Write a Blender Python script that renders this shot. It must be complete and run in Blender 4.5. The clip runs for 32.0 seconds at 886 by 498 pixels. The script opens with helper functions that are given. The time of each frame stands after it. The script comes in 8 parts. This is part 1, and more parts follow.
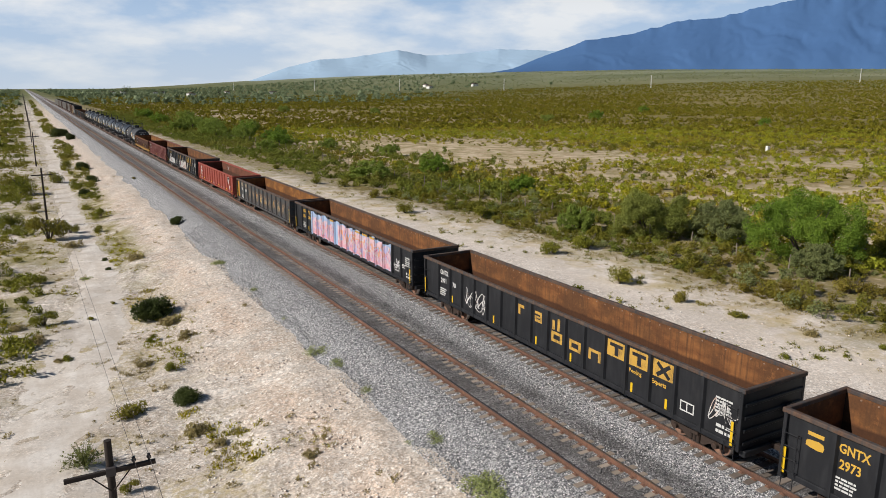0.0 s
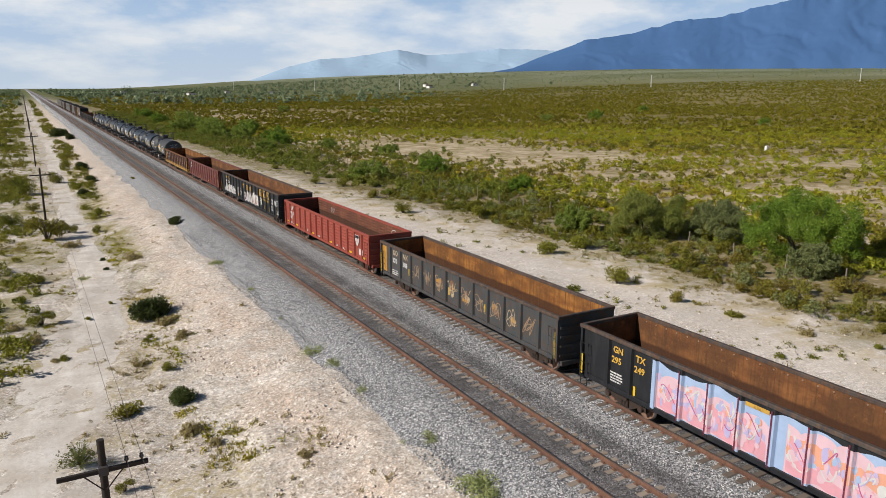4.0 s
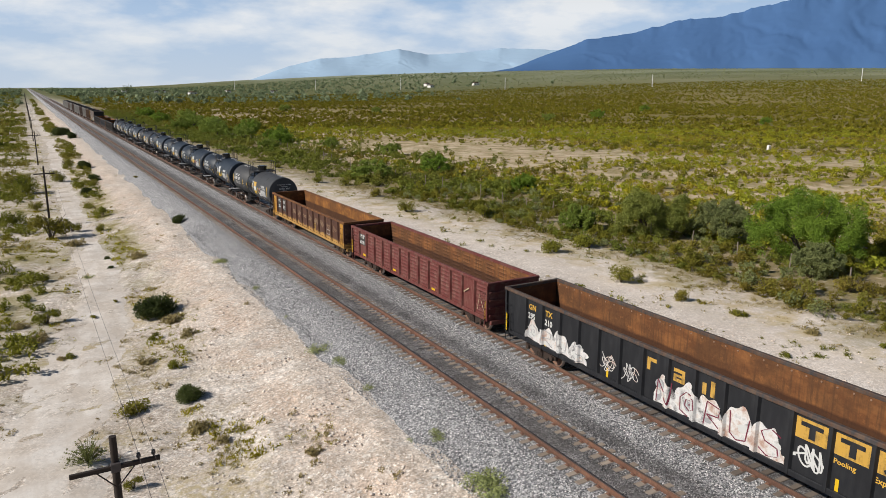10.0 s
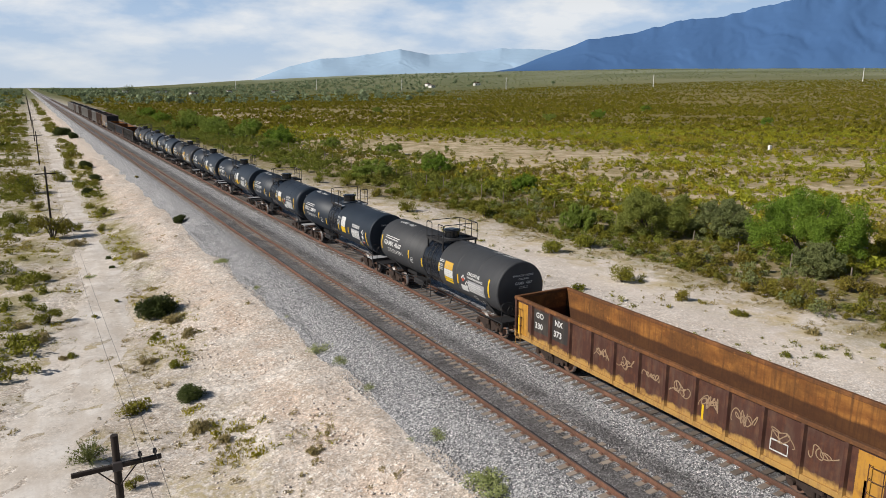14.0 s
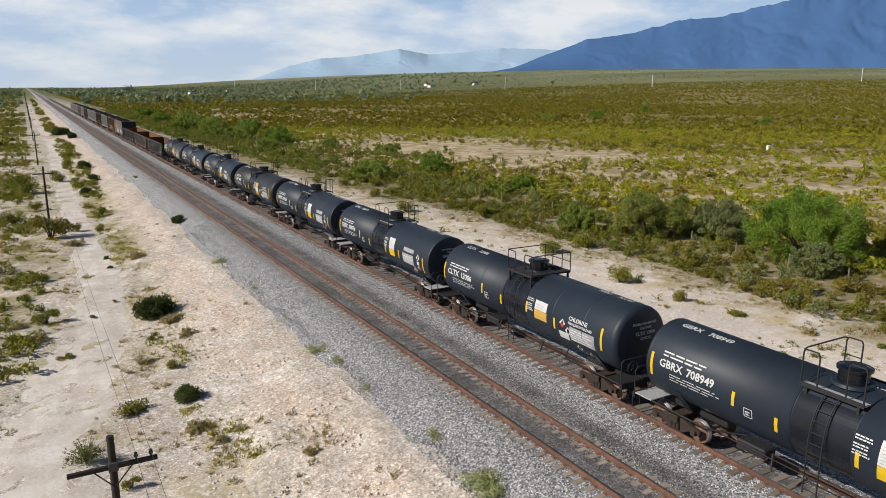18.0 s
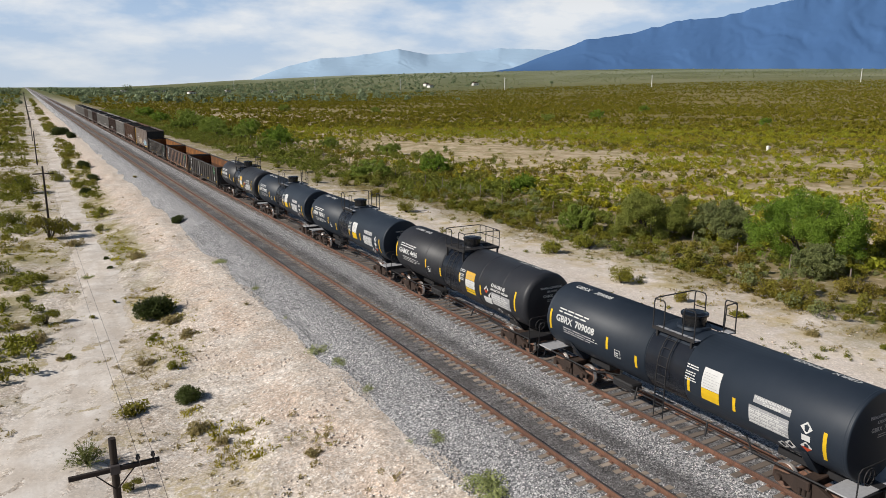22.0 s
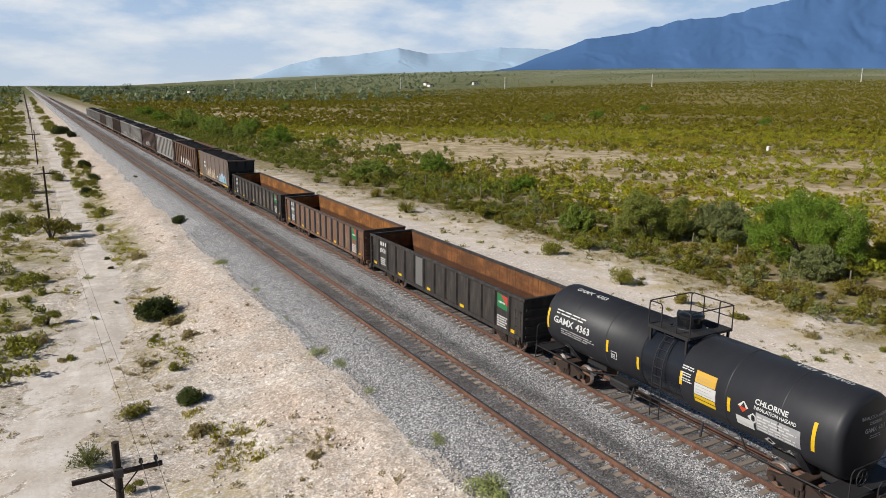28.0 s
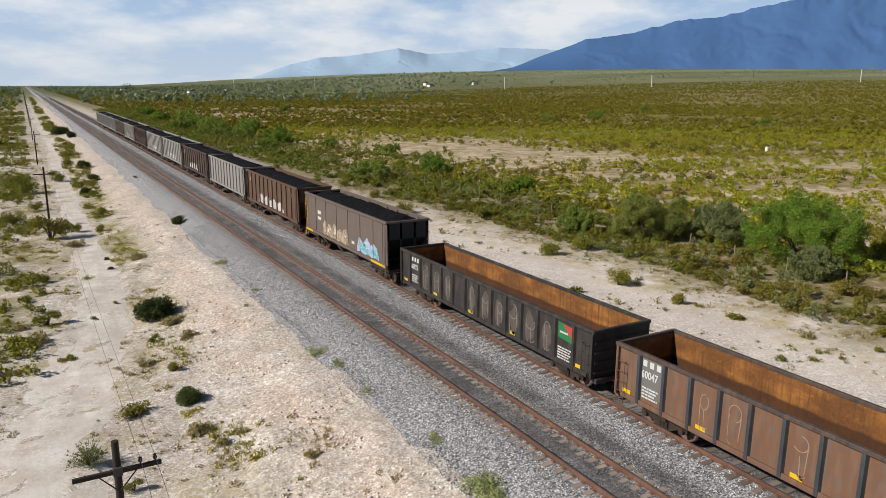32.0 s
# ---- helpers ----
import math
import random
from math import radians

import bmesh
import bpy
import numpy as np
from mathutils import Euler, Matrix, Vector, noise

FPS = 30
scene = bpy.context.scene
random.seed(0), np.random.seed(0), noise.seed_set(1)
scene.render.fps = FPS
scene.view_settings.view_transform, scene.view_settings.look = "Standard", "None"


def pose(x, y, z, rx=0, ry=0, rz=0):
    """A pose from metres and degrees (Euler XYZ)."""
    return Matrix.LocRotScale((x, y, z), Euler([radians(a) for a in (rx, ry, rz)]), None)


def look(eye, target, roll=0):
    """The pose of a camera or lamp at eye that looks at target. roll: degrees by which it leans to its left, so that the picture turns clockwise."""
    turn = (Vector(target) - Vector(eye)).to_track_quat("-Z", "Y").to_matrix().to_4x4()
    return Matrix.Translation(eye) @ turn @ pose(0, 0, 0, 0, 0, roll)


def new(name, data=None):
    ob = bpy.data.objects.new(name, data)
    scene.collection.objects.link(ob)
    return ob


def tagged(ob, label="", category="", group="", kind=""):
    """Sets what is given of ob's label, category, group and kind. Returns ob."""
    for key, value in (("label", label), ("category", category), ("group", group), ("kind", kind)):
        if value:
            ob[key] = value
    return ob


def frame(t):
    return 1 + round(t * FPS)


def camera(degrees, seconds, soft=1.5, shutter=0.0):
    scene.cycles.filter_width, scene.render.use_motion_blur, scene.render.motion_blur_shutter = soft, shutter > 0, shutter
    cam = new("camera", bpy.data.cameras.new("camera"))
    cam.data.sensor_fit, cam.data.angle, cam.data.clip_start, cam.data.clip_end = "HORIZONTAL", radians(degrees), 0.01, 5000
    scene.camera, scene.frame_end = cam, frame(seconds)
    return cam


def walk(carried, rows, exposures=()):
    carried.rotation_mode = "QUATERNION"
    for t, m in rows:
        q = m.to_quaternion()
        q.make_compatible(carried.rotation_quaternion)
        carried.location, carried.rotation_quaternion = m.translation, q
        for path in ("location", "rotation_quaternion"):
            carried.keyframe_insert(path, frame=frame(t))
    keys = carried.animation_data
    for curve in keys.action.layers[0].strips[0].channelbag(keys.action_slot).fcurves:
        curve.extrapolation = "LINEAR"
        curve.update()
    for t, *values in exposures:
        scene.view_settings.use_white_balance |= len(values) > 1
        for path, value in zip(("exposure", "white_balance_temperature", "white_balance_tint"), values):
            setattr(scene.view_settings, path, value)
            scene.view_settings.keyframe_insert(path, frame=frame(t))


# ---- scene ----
cam = camera(63.1, 32.0, 0.8)


def aim(x, y, z, yaw, pitch, roll):
    """A camera pose: yaw to the right of the track's line, pitch downwards, degrees."""
    a, b = radians(yaw), radians(pitch)
    way = Vector((math.sin(a) * math.cos(b), math.cos(a) * math.cos(b), -math.sin(b)))
    eye = Vector((x, y, z))
    return look(eye, eye + way, roll)


walk(cam, [
    (0, aim(0.125, 0.059, 12.418, 29.731, 12.640, 0.104)),
    (0.5, aim(0.207, 0.053, 12.419, 29.721, 12.645, 0.108)),
    (1, aim(0.370, 0.008, 12.409, 29.697, 12.653, 0.088)),
    (1.5, aim(0.420, -0.015, 12.409, 29.736, 12.660, 0.087)),
    (2, aim(0.413, -0.152, 12.449, 29.852, 12.673, 0.109)),
    (2.5, aim(0.369, -0.206, 12.482, 29.863, 12.676, 0.102)),
    (3, aim(0.347, -0.210, 12.490, 29.756, 12.678, 0.077)),
    (3.5, aim(0.330, -0.169, 12.473, 29.713, 12.673, 0.068)),
    (5.5, aim(0.106, -0.032, 12.407, 29.725, 12.651, 0.114)),
    (6, aim(0.101, -0.038, 12.423, 29.725, 12.654, 0.126)),
    (6.5, aim(0.103, -0.070, 12.440, 29.715, 12.665, 0.121)),
    (7, aim(0.128, -0.102, 12.462, 29.706, 12.676, 0.112)),
    (7.5, aim(0.145, -0.095, 12.455, 29.701, 12.679, 0.097)),
    (8, aim(0.117, -0.063, 12.433, 29.695, 12.691, 0.084)),
    (8.5, aim(0.072, -0.034, 12.427, 29.682, 12.703, 0.094)),
    (9, aim(0.051, -0.009, 12.415, 29.667, 12.711, 0.127)),
    (9.5, aim(0.051, -0.008, 12.411, 29.662, 12.713, 0.140)),
    (10, aim(0.031, -0.024, 12.411, 29.653, 12.712, 0.126)),
    (10.5, aim(-0.040, -0.045, 12.389, 29.635, 12.703, 0.114)),
    (11, aim(-0.109, -0.068, 12.366, 29.608, 12.698, 0.122)),
    (11.5, aim(-0.121, -0.067, 12.358, 29.595, 12.698, 0.129)),
    (12, aim(-0.075, -0.054, 12.378, 29.587, 12.699, 0.128)),
    (12.5, aim(-0.029, -0.025, 12.395, 29.586, 12.700, 0.131)),
    (13, aim(-0.005, -0.008, 12.400, 29.580, 12.702, 0.131)),
    (13.5, aim(0.002, -0.024, 12.396, 29.575, 12.698, 0.128)),
    (14, aim(0.014, -0.071, 12.409, 29.575, 12.702, 0.128)),
    (14.5, aim(0.022, -0.107, 12.417, 29.580, 12.704, 0.131)),
    (16.5, aim(0.047, -0.167, 12.453, 29.624, 12.720, 0.137)),
    (17, aim(0.039, -0.173, 12.451, 29.637, 12.717, 0.139)),
    (17.5, aim(0.052, -0.153, 12.448, 29.647, 12.719, 0.139)),
    (18, aim(0.079, -0.130, 12.443, 29.649, 12.720, 0.144)),
    (18.5, aim(0.105, -0.114, 12.442, 29.648, 12.717, 0.145)),
    (19, aim(0.135, -0.086, 12.453, 29.658, 12.713, 0.150)),
    (19.5, aim(0.144, -0.043, 12.458, 29.681, 12.713, 0.155)),
    (20, aim(0.115, -0.028, 12.455, 29.703, 12.710, 0.159)),
    (20.5, aim(0.074, -0.036, 12.454, 29.711, 12.707, 0.165)),
    (21, aim(0.046, -0.009, 12.453, 29.714, 12.701, 0.176)),
    (21.5, aim(0.035, 0.023, 12.448, 29.713, 12.700, 0.186)),
    (22, aim(0.030, 0.042, 12.440, 29.712, 12.709, 0.203)),
    (22.5, aim(0.019, 0.031, 12.437, 29.710, 12.720, 0.212)),
    (23, aim(-0.005, -0.006, 12.439, 29.710, 12.726, 0.218)),
    (23.5, aim(-0.031, -0.039, 12.448, 29.715, 12.720, 0.237)),
    (24, aim(-0.054, -0.046, 12.457, 29.716, 12.712, 0.250)),
    (24.5, aim(-0.067, -0.033, 12.474, 29.719, 12.704, 0.265)),
    (25, aim(-0.059, -0.002, 12.495, 29.709, 12.700, 0.265)),
    (25.5, aim(-0.043, 0.002, 12.518, 29.695, 12.710, 0.270)),
    (27.5, aim(-0.007, 0.047, 12.602, 29.719, 12.762, 0.298)),
    (28, aim(-0.035, 0.027, 12.598, 29.720, 12.771, 0.301)),
    (28.5, aim(-0.064, -0.046, 12.599, 29.712, 12.775, 0.311)),
    (29, aim(-0.065, -0.121, 12.607, 29.708, 12.772, 0.308)),
    (29.5, aim(-0.013, -0.144, 12.621, 29.711, 12.771, 0.294)),
    (30, aim(0.014, -0.150, 12.647, 29.722, 12.787, 0.303)),
    (30.5, aim(0.002, -0.162, 12.664, 29.721, 12.791, 0.292)),
    (31, aim(-0.018, -0.168, 12.656, 29.720, 12.772, 0.295)),
    (31.5, aim(-0.038, -0.198, 12.655, 29.729, 12.765, 0.298)),
    (32, aim(-0.053, -0.211, 12.679, 29.743, 12.762, 0.314)),
], exposures=[(0, 0.0), (32, 0.0)])

# ---- world and sun ----
SUN = Vector((-1.0, 0.16, 0.68)).normalized()
world = bpy.data.worlds.new("sky")
scene.world = world
world.use_nodes = True
wn, wl = world.node_tree.nodes, world.node_tree.links
wn.clear()
w_out = wn.new("ShaderNodeOutputWorld")
w_bg = wn.new("ShaderNodeBackground")
w_sky = wn.new("ShaderNodeTexSky")
w_sky.sky_type = "NISHITA"
w_sky.sun_disc = False
w_sky.sun_elevation = math.asin(SUN.z)
w_sky.sun_rotation = math.atan2(SUN.x, SUN.y)
w_sky.air_density, w_sky.dust_density, w_sky.ozone_density = 1.0, 0.2, 2.0
w_co = wn.new("ShaderNodeTexCoord")
w_sep = wn.new("ShaderNodeSeparateXYZ")
wl.new(w_co.outputs["Generated"], w_sep.inputs[0])
w_h = wn.new("ShaderNodeMath")
w_h.operation = "ADD"
w_h.inputs[1].default_value = 0.30
wl.new(w_sep.outputs[2], w_h.inputs[0])
w_div = wn.new("ShaderNodeVectorMath")
w_div.operation = "DIVIDE"
w_comb = wn.new("ShaderNodeCombineXYZ")
for k in range(3):
    wl.new(w_h.outputs[0], w_comb.inputs[k])
wl.new(w_co.outputs["Generated"], w_div.inputs[0])
wl.new(w_comb.outputs[0], w_div.inputs[1])
w_noise = wn.new("ShaderNodeTexNoise")
w_noise.inputs["Scale"].default_value = 2.6
w_noise.inputs["Detail"].default_value = 7
w_noise.inputs["Roughness"].default_value = 0.55
wl.new(w_div.outputs[0], w_noise.inputs["Vector"])
w_ramp = wn.new("ShaderNodeValToRGB")
w_ramp.color_ramp.elements[0].position, w_ramp.color_ramp.elements[1].position = 0.40, 0.63
w_ramp.color_ramp.elements[0].color, w_ramp.color_ramp.elements[1].color = (7.9, 11.0, 15.6, 1), (17.7, 18.0, 18.5, 1)
wl.new(w_noise.outputs[0], w_ramp.inputs[0])
# thin haze low over the land
w_low = wn.new("ShaderNodeMapRange")
w_low.inputs[1].default_value, w_low.inputs[2].default_value = 0.0, 0.115
w_low.inputs[3].default_value, w_low.inputs[4].default_value = 0.72, 0.0
wl.new(w_sep.outputs[2], w_low.inputs[0])
w_haze = wn.new("ShaderNodeMix")
w_haze.data_type = "RGBA"
w_haze.inputs["B"].default_value = (12.0, 13.6, 15.5, 1)
wl.new(w_low.outputs[0], w_haze.inputs["Factor"])
wl.new(w_ramp.outputs[0], w_haze.inputs["A"])
w_mix = wn.new("ShaderNodeMix")
w_mix.data_type = "RGBA"
# cloud and haze lie low; clear deep blue overhead
w_up = wn.new("ShaderNodeMapRange")
w_up.interpolation_type = "SMOOTHSTEP"
w_up.inputs[1].default_value, w_up.inputs[2].default_value = 0.08, 0.24
w_up.inputs[3].default_value, w_up.inputs[4].default_value = 0.92, 0.0
wl.new(w_sep.outputs[2], w_up.inputs[0])
wl.new(w_up.outputs[0], w_mix.inputs["Factor"])
wl.new(w_sky.outputs[0], w_mix.inputs["A"])
wl.new(w_haze.outputs["Result"], w_mix.inputs["B"])
wl.new(w_mix.outputs["Result"], w_bg.inputs[0])
w_bg.inputs[1].default_value = 0.05
wl.new(w_bg.outputs[0], w_out.inputs[0])
sun_data = bpy.data.lights.new("sun", "SUN")
sun_data.energy, sun_data.angle, sun_data.color = 5.0, radians(0.6), (1.0, 0.945, 0.87)
sun = new("sun", sun_data)
sun.matrix_world = look(SUN * 100, (0, 0, 0))


# ---- materials ----
class Nodes:
    def __init__(self, name, rough=0.8, metal=0.0):
        self.mat = bpy.data.materials.new(name)
        self.mat.use_nodes = True
        self.n, self.l = self.mat.node_tree.nodes, self.mat.node_tree.links
        self.b = self.n["Principled BSDF"]
        self.b.inputs["Roughness"].default_value = rough
        self.b.inputs["Metallic"].default_value = metal
        self.b.inputs["Specular IOR Level"].default_value = 0.35
        self.pos = self.n.new("ShaderNodeNewGeometry").outputs["Position"]
        self.obj = self.n.new("ShaderNodeTexCoord").outputs["Object"]

    def noise(self, scale, detail=4, vec=None, rough=0.55, stretch=None):
        v = vec or self.pos
        if stretch:
            m = self.n.new("ShaderNodeMapping")
            m.inputs["Scale"].default_value = stretch
            self.l.new(v, m.inputs[0])
            v = m.outputs[0]
        t = self.n.new("ShaderNodeTexNoise")
        t.inputs["Scale"].default_value, t.inputs["Detail"].default_value = scale, detail
        t.inputs["Roughness"].default_value = rough
        self.l.new(v, t.inputs["Vector"])
        return t.outputs[0]

    def cells(self, scale, vec=None, out="Color"):
        t = self.n.new("ShaderNodeTexVoronoi")
        t.inputs["Scale"].default_value = scale
        self.l.new(vec or self.pos, t.inputs["Vector"])
        return t.outputs[out]

    def ramp(self, fac, stops):
        r = self.n.new("ShaderNodeValToRGB")
        e = r.color_ramp.elements
        while len(e) < len(stops):
            e.new(0.5)
        for k, (p, c) in enumerate(stops):
            e[k].position = p
            e[k].color = (*c, 1) if isinstance(c, tuple) else (c, c, c, 1)
        self.l.new(fac, r.inputs[0])
        return r.outputs[0]

    def mix(self, fac, a, b, mode="MIX"):
        m = self.n.new("ShaderNodeMix")
        m.data_type, m.blend_type = "RGBA", mode
        for key, v in (("Factor", fac), ("A", a), ("B", b)):
            if isinstance(v, (int, float)):
                m.inputs[key].default_value = v
            elif isinstance(v, tuple):
                m.inputs[key].default_value = (*v, 1)
            else:
                self.l.new(v, m.inputs[key])
        return m.outputs["Result"]

    def math(self, op, a, b=0.0):
        m = self.n.new("ShaderNodeMath")
        m.operation = op
        for k, v in enumerate((a, b)):
            if isinstance(v, (int, float)):
                m.inputs[k].default_value = v
            else:
                self.l.new(v, m.inputs[k])
        return m.outputs[0]

    def axis(self, k, vec=None):
        s = self.n.new("ShaderNodeSeparateXYZ")
        self.l.new(vec or self.pos, s.inputs[0])
        return s.outputs[k]

    def band(self, v, lo, hi, soft):
        """1 between lo and hi of a value, with soft edges."""
        up = self.n.new("ShaderNodeMapRange")
        self.l.new(v, up.inputs[0])
        up.inputs[1].default_value, up.inputs[2].default_value = lo - soft, lo + soft
        dn = self.n.new("ShaderNodeMapRange")
        self.l.new(v, dn.inputs[0])
        dn.inputs[1].default_value, dn.inputs[2].default_value = hi - soft, hi + soft
        dn.inputs[3].default_value, dn.inputs[4].default_value = 1, 0
        return self.math("MULTIPLY", up.outputs[0], dn.outputs[0])

    def random(self):
        return self.n.new("ShaderNodeObjectInfo").outputs["Random"]

    def island(self):
        return self.n.new("ShaderNodeNewGeometry").outputs["Random Per Island"]

    def done(self, color, bump=None, strength=0.3, dist=0.02, rough=None):
        if isinstance(color, tuple):
            self.b.inputs["Base Color"].default_value = (*color, 1)
        else:
            self.l.new(color, self.b.inputs["Base Color"])
        if rough is not None:
            self.l.new(rough, self.b.inputs["Roughness"])
        if bump is not None:
            b = self.n.new("ShaderNodeBump")
            b.inputs["Strength"].default_value, b.inputs["Distance"].default_value = strength, dist
            self.l.new(bump, b.inputs["Height"])
            self.l.new(b.outputs[0], self.b.inputs["Normal"])
        return self.mat


def mat_paint(name, color, wear=0.35, rust=(0.16, 0.07, 0.035), rough=0.55, low=None, dust=(0.22, 0.175, 0.13), dusty=0.2):
    """Old paint on steel: blotchy rust, upright streaks, dust. low: a second coat below 1.55 m."""
    k = Nodes(name, rough)
    base = color
    if low:
        edge = k.math("ADD", k.axis(2, k.obj), k.math("MULTIPLY", k.noise(2.5, 5, k.obj), 0.5))
        base = k.mix(k.band(edge, -1, 1.52, 0.06), color, low)
    fade = k.noise(1.1, 5, k.obj)
    base = k.mix(k.math("MULTIPLY", fade, 0.35), base, tuple(min(1, c * 1.5 + 0.02) for c in color))
    spots = k.noise(3.2, 9, k.obj, 0.68)
    streak = k.noise(2.0, 5, k.obj, 0.6, (1, 4.5, 0.5))
    mask = k.ramp(k.math("ADD", k.math("MULTIPLY", spots, 0.6), k.math("MULTIPLY", streak, 0.4)),
                  [(0.66 - 0.32 * wear, 0.0), (0.80 - 0.26 * wear, 1.0)])
    col = k.mix(k.math("MULTIPLY", mask, 0.85), base, rust)
    grime = k.ramp(k.noise(1.4, 6, k.obj, 0.6, (1, 2.5, 0.6)), [(0.45, 0.0), (0.75, 1.0)])
    col = k.mix(k.math("MULTIPLY", grime, dusty), col, dust)
    return k.done(col, spots, 0.15, 0.01)


def mat_rust(name, a=(0.20, 0.085, 0.035), b=(0.38, 0.19, 0.075), c=(0.10, 0.05, 0.03), low_shade=False):
    """Bare rusted steel, blotched and streaked. The flag puts shade on the lower inner wall into the colour."""
    k = Nodes(name, 0.85)
    n1 = k.noise(1.3, 7, k.obj, 0.62, (1, 0.6, 1.6))
    n2 = k.noise(9, 6, k.obj, 0.6)
    streak = k.noise(1.6, 5, k.obj, 0.6, (1, 6, 0.35))
    col = k.mix(k.ramp(n1, [(0.40, 0.0), (0.62, 1.0)]), a, b)
    col = k.mix(k.ramp(k.noise(0.45, 8, k.obj, 0.7), [(0.44, 0.75), (0.58, 0.0)]), col, tuple(v * 0.9 for v in c))
    col = k.mix(k.ramp(k.noise(2.6, 8, k.obj, 0.72), [(0.56, 0.0), (0.70, 0.7)]), col, tuple(min(1, v * 1.5) for v in b))
    col = k.mix(k.ramp(streak, [(0.46, 0.0), (0.68, 0.85)]), col, c)
    col = k.mix(k.math("MULTIPLY", n2, 0.35), col, tuple(v * 1.3 for v in b))
    if low_shade:
        # shade low on the inner wall, painted as a dark band with an uneven edge
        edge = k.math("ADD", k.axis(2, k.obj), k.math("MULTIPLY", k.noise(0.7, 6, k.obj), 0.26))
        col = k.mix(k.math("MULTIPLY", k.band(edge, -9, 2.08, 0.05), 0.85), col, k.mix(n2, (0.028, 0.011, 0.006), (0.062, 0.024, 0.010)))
    return k.done(col, n2, 0.25, 0.01)


def mat_plain(name, color, rough=0.6, vary=0.25, scale=3.0, metal=0.0):
    k = Nodes(name, rough, metal)
    n = k.noise(scale, 6, k.obj, 0.6)
    col = k.mix(n, tuple(c * (1 - vary) for c in color), tuple(min(1, c * (1 + vary)) for c in color))
    return k.done(col, n, 0.1, 0.01)


def mat_leaf(name, dark, light, dry=None):
    k = Nodes(name, 0.7)
    k.b.inputs["Specular IOR Level"].default_value = 0.2
    big = k.noise(0.16, 4)
    col = k.mix(k.ramp(big, [(0.35, 0.0), (0.65, 1.0)]), dark, light)
    if dry:
        col = k.mix(k.ramp(k.noise(0.05, 5), [(0.48, 0.0), (0.66, 0.8)]), col, dry)
    isl = k.island()
    col = k.mix(k.math("MULTIPLY", isl, 0.5), col, tuple(min(1, c * 1.7) for c in light))
    # thin leaves let light through
    thin = k.n.new("ShaderNodeBsdfTranslucent")
    k.l.new(col, thin.inputs["Color"])
    both = k.n.new("ShaderNodeMixShader")
    both.inputs[0].default_value = 0.24
    k.l.new(k.b.outputs[0], both.inputs[1])
    k.l.new(thin.outputs[0], both.inputs[2])
    k.l.new(both.outputs[0], k.n["Material Output"].inputs["Surface"])
    return k.done(col)


def sand_color(k):
    """Pale desert sand with stones, fines and pinkish spoil on the bank."""
    x = k.axis(0)
    wide, mid, grit = k.noise(0.06, 5), k.noise(0.45, 7, None, 0.62), k.noise(13, 6, None, 0.7)
    sand = k.mix(k.ramp(mid, [(0.34, 0.0), (0.64, 1.0)]), (0.49, 0.42, 0.35), (0.70, 0.635, 0.565))
    sand = k.mix(k.ramp(wide, [(0.42, 0.0), (0.62, 0.6)]), sand, (0.60, 0.50, 0.41))
    # washed pale crust and trodden beige fines, a few metres across
    sand = k.mix(k.ramp(k.noise(0.9, 7, None, 0.66), [(0.52, 0.0), (0.64, 0.6)]), sand, (0.79, 0.73, 0.67))
    sand = k.mix(k.ramp(k.noise(1.7, 7, None, 0.7), [(0.36, 0.55), (0.46, 0.0)]), sand, (0.42, 0.345, 0.275))
    bank = k.math("MULTIPLY", k.band(x, 7.5, 11.0, 1.2), k.ramp(k.noise(0.5, 6, None, 0.65), [(0.38, 0.1), (0.58, 1.0)]))
    sand = k.mix(k.math("MULTIPLY", bank, 0.75), sand, (0.62, 0.475, 0.37))
    sand = k.mix(k.math("MULTIPLY", k.band(x, 25, 31.5, 1.5), 0.55), sand, (0.58, 0.525, 0.485))
    # stones of two sizes, some pale, some in brown
    for q, lo, hi in ((7.0, 0.10, 0.90), (17.0, 0.12, 0.86)):
        tone = k.axis(0, k.cells(q))
        sand = k.mix(k.ramp(tone, [(lo - 0.06, 0.5), (lo, 0.0)]), sand, (0.33, 0.26, 0.205))
        sand = k.mix(k.ramp(tone, [(hi, 0.0), (hi + 0.06, 0.6)]), sand, (0.84, 0.79, 0.73))
    for q, lo, hi in ((6.0, 0.80, 1.12), (13.0, 0.72, 1.18)):
        sand = k.mix(1.0, sand, k.ramp(k.axis(1, k.cells(q)), [(0.0, lo), (1.0, hi)]), "MULTIPLY")
    sand = k.mix(k.ramp(grit, [(0.32, 0.6), (0.46, 0.0)]), sand, (0.31, 0.245, 0.195))
    return k.mix(k.ramp(grit, [(0.58, 0.0), (0.72, 0.55)]), sand, (0.84, 0.79, 0.73))


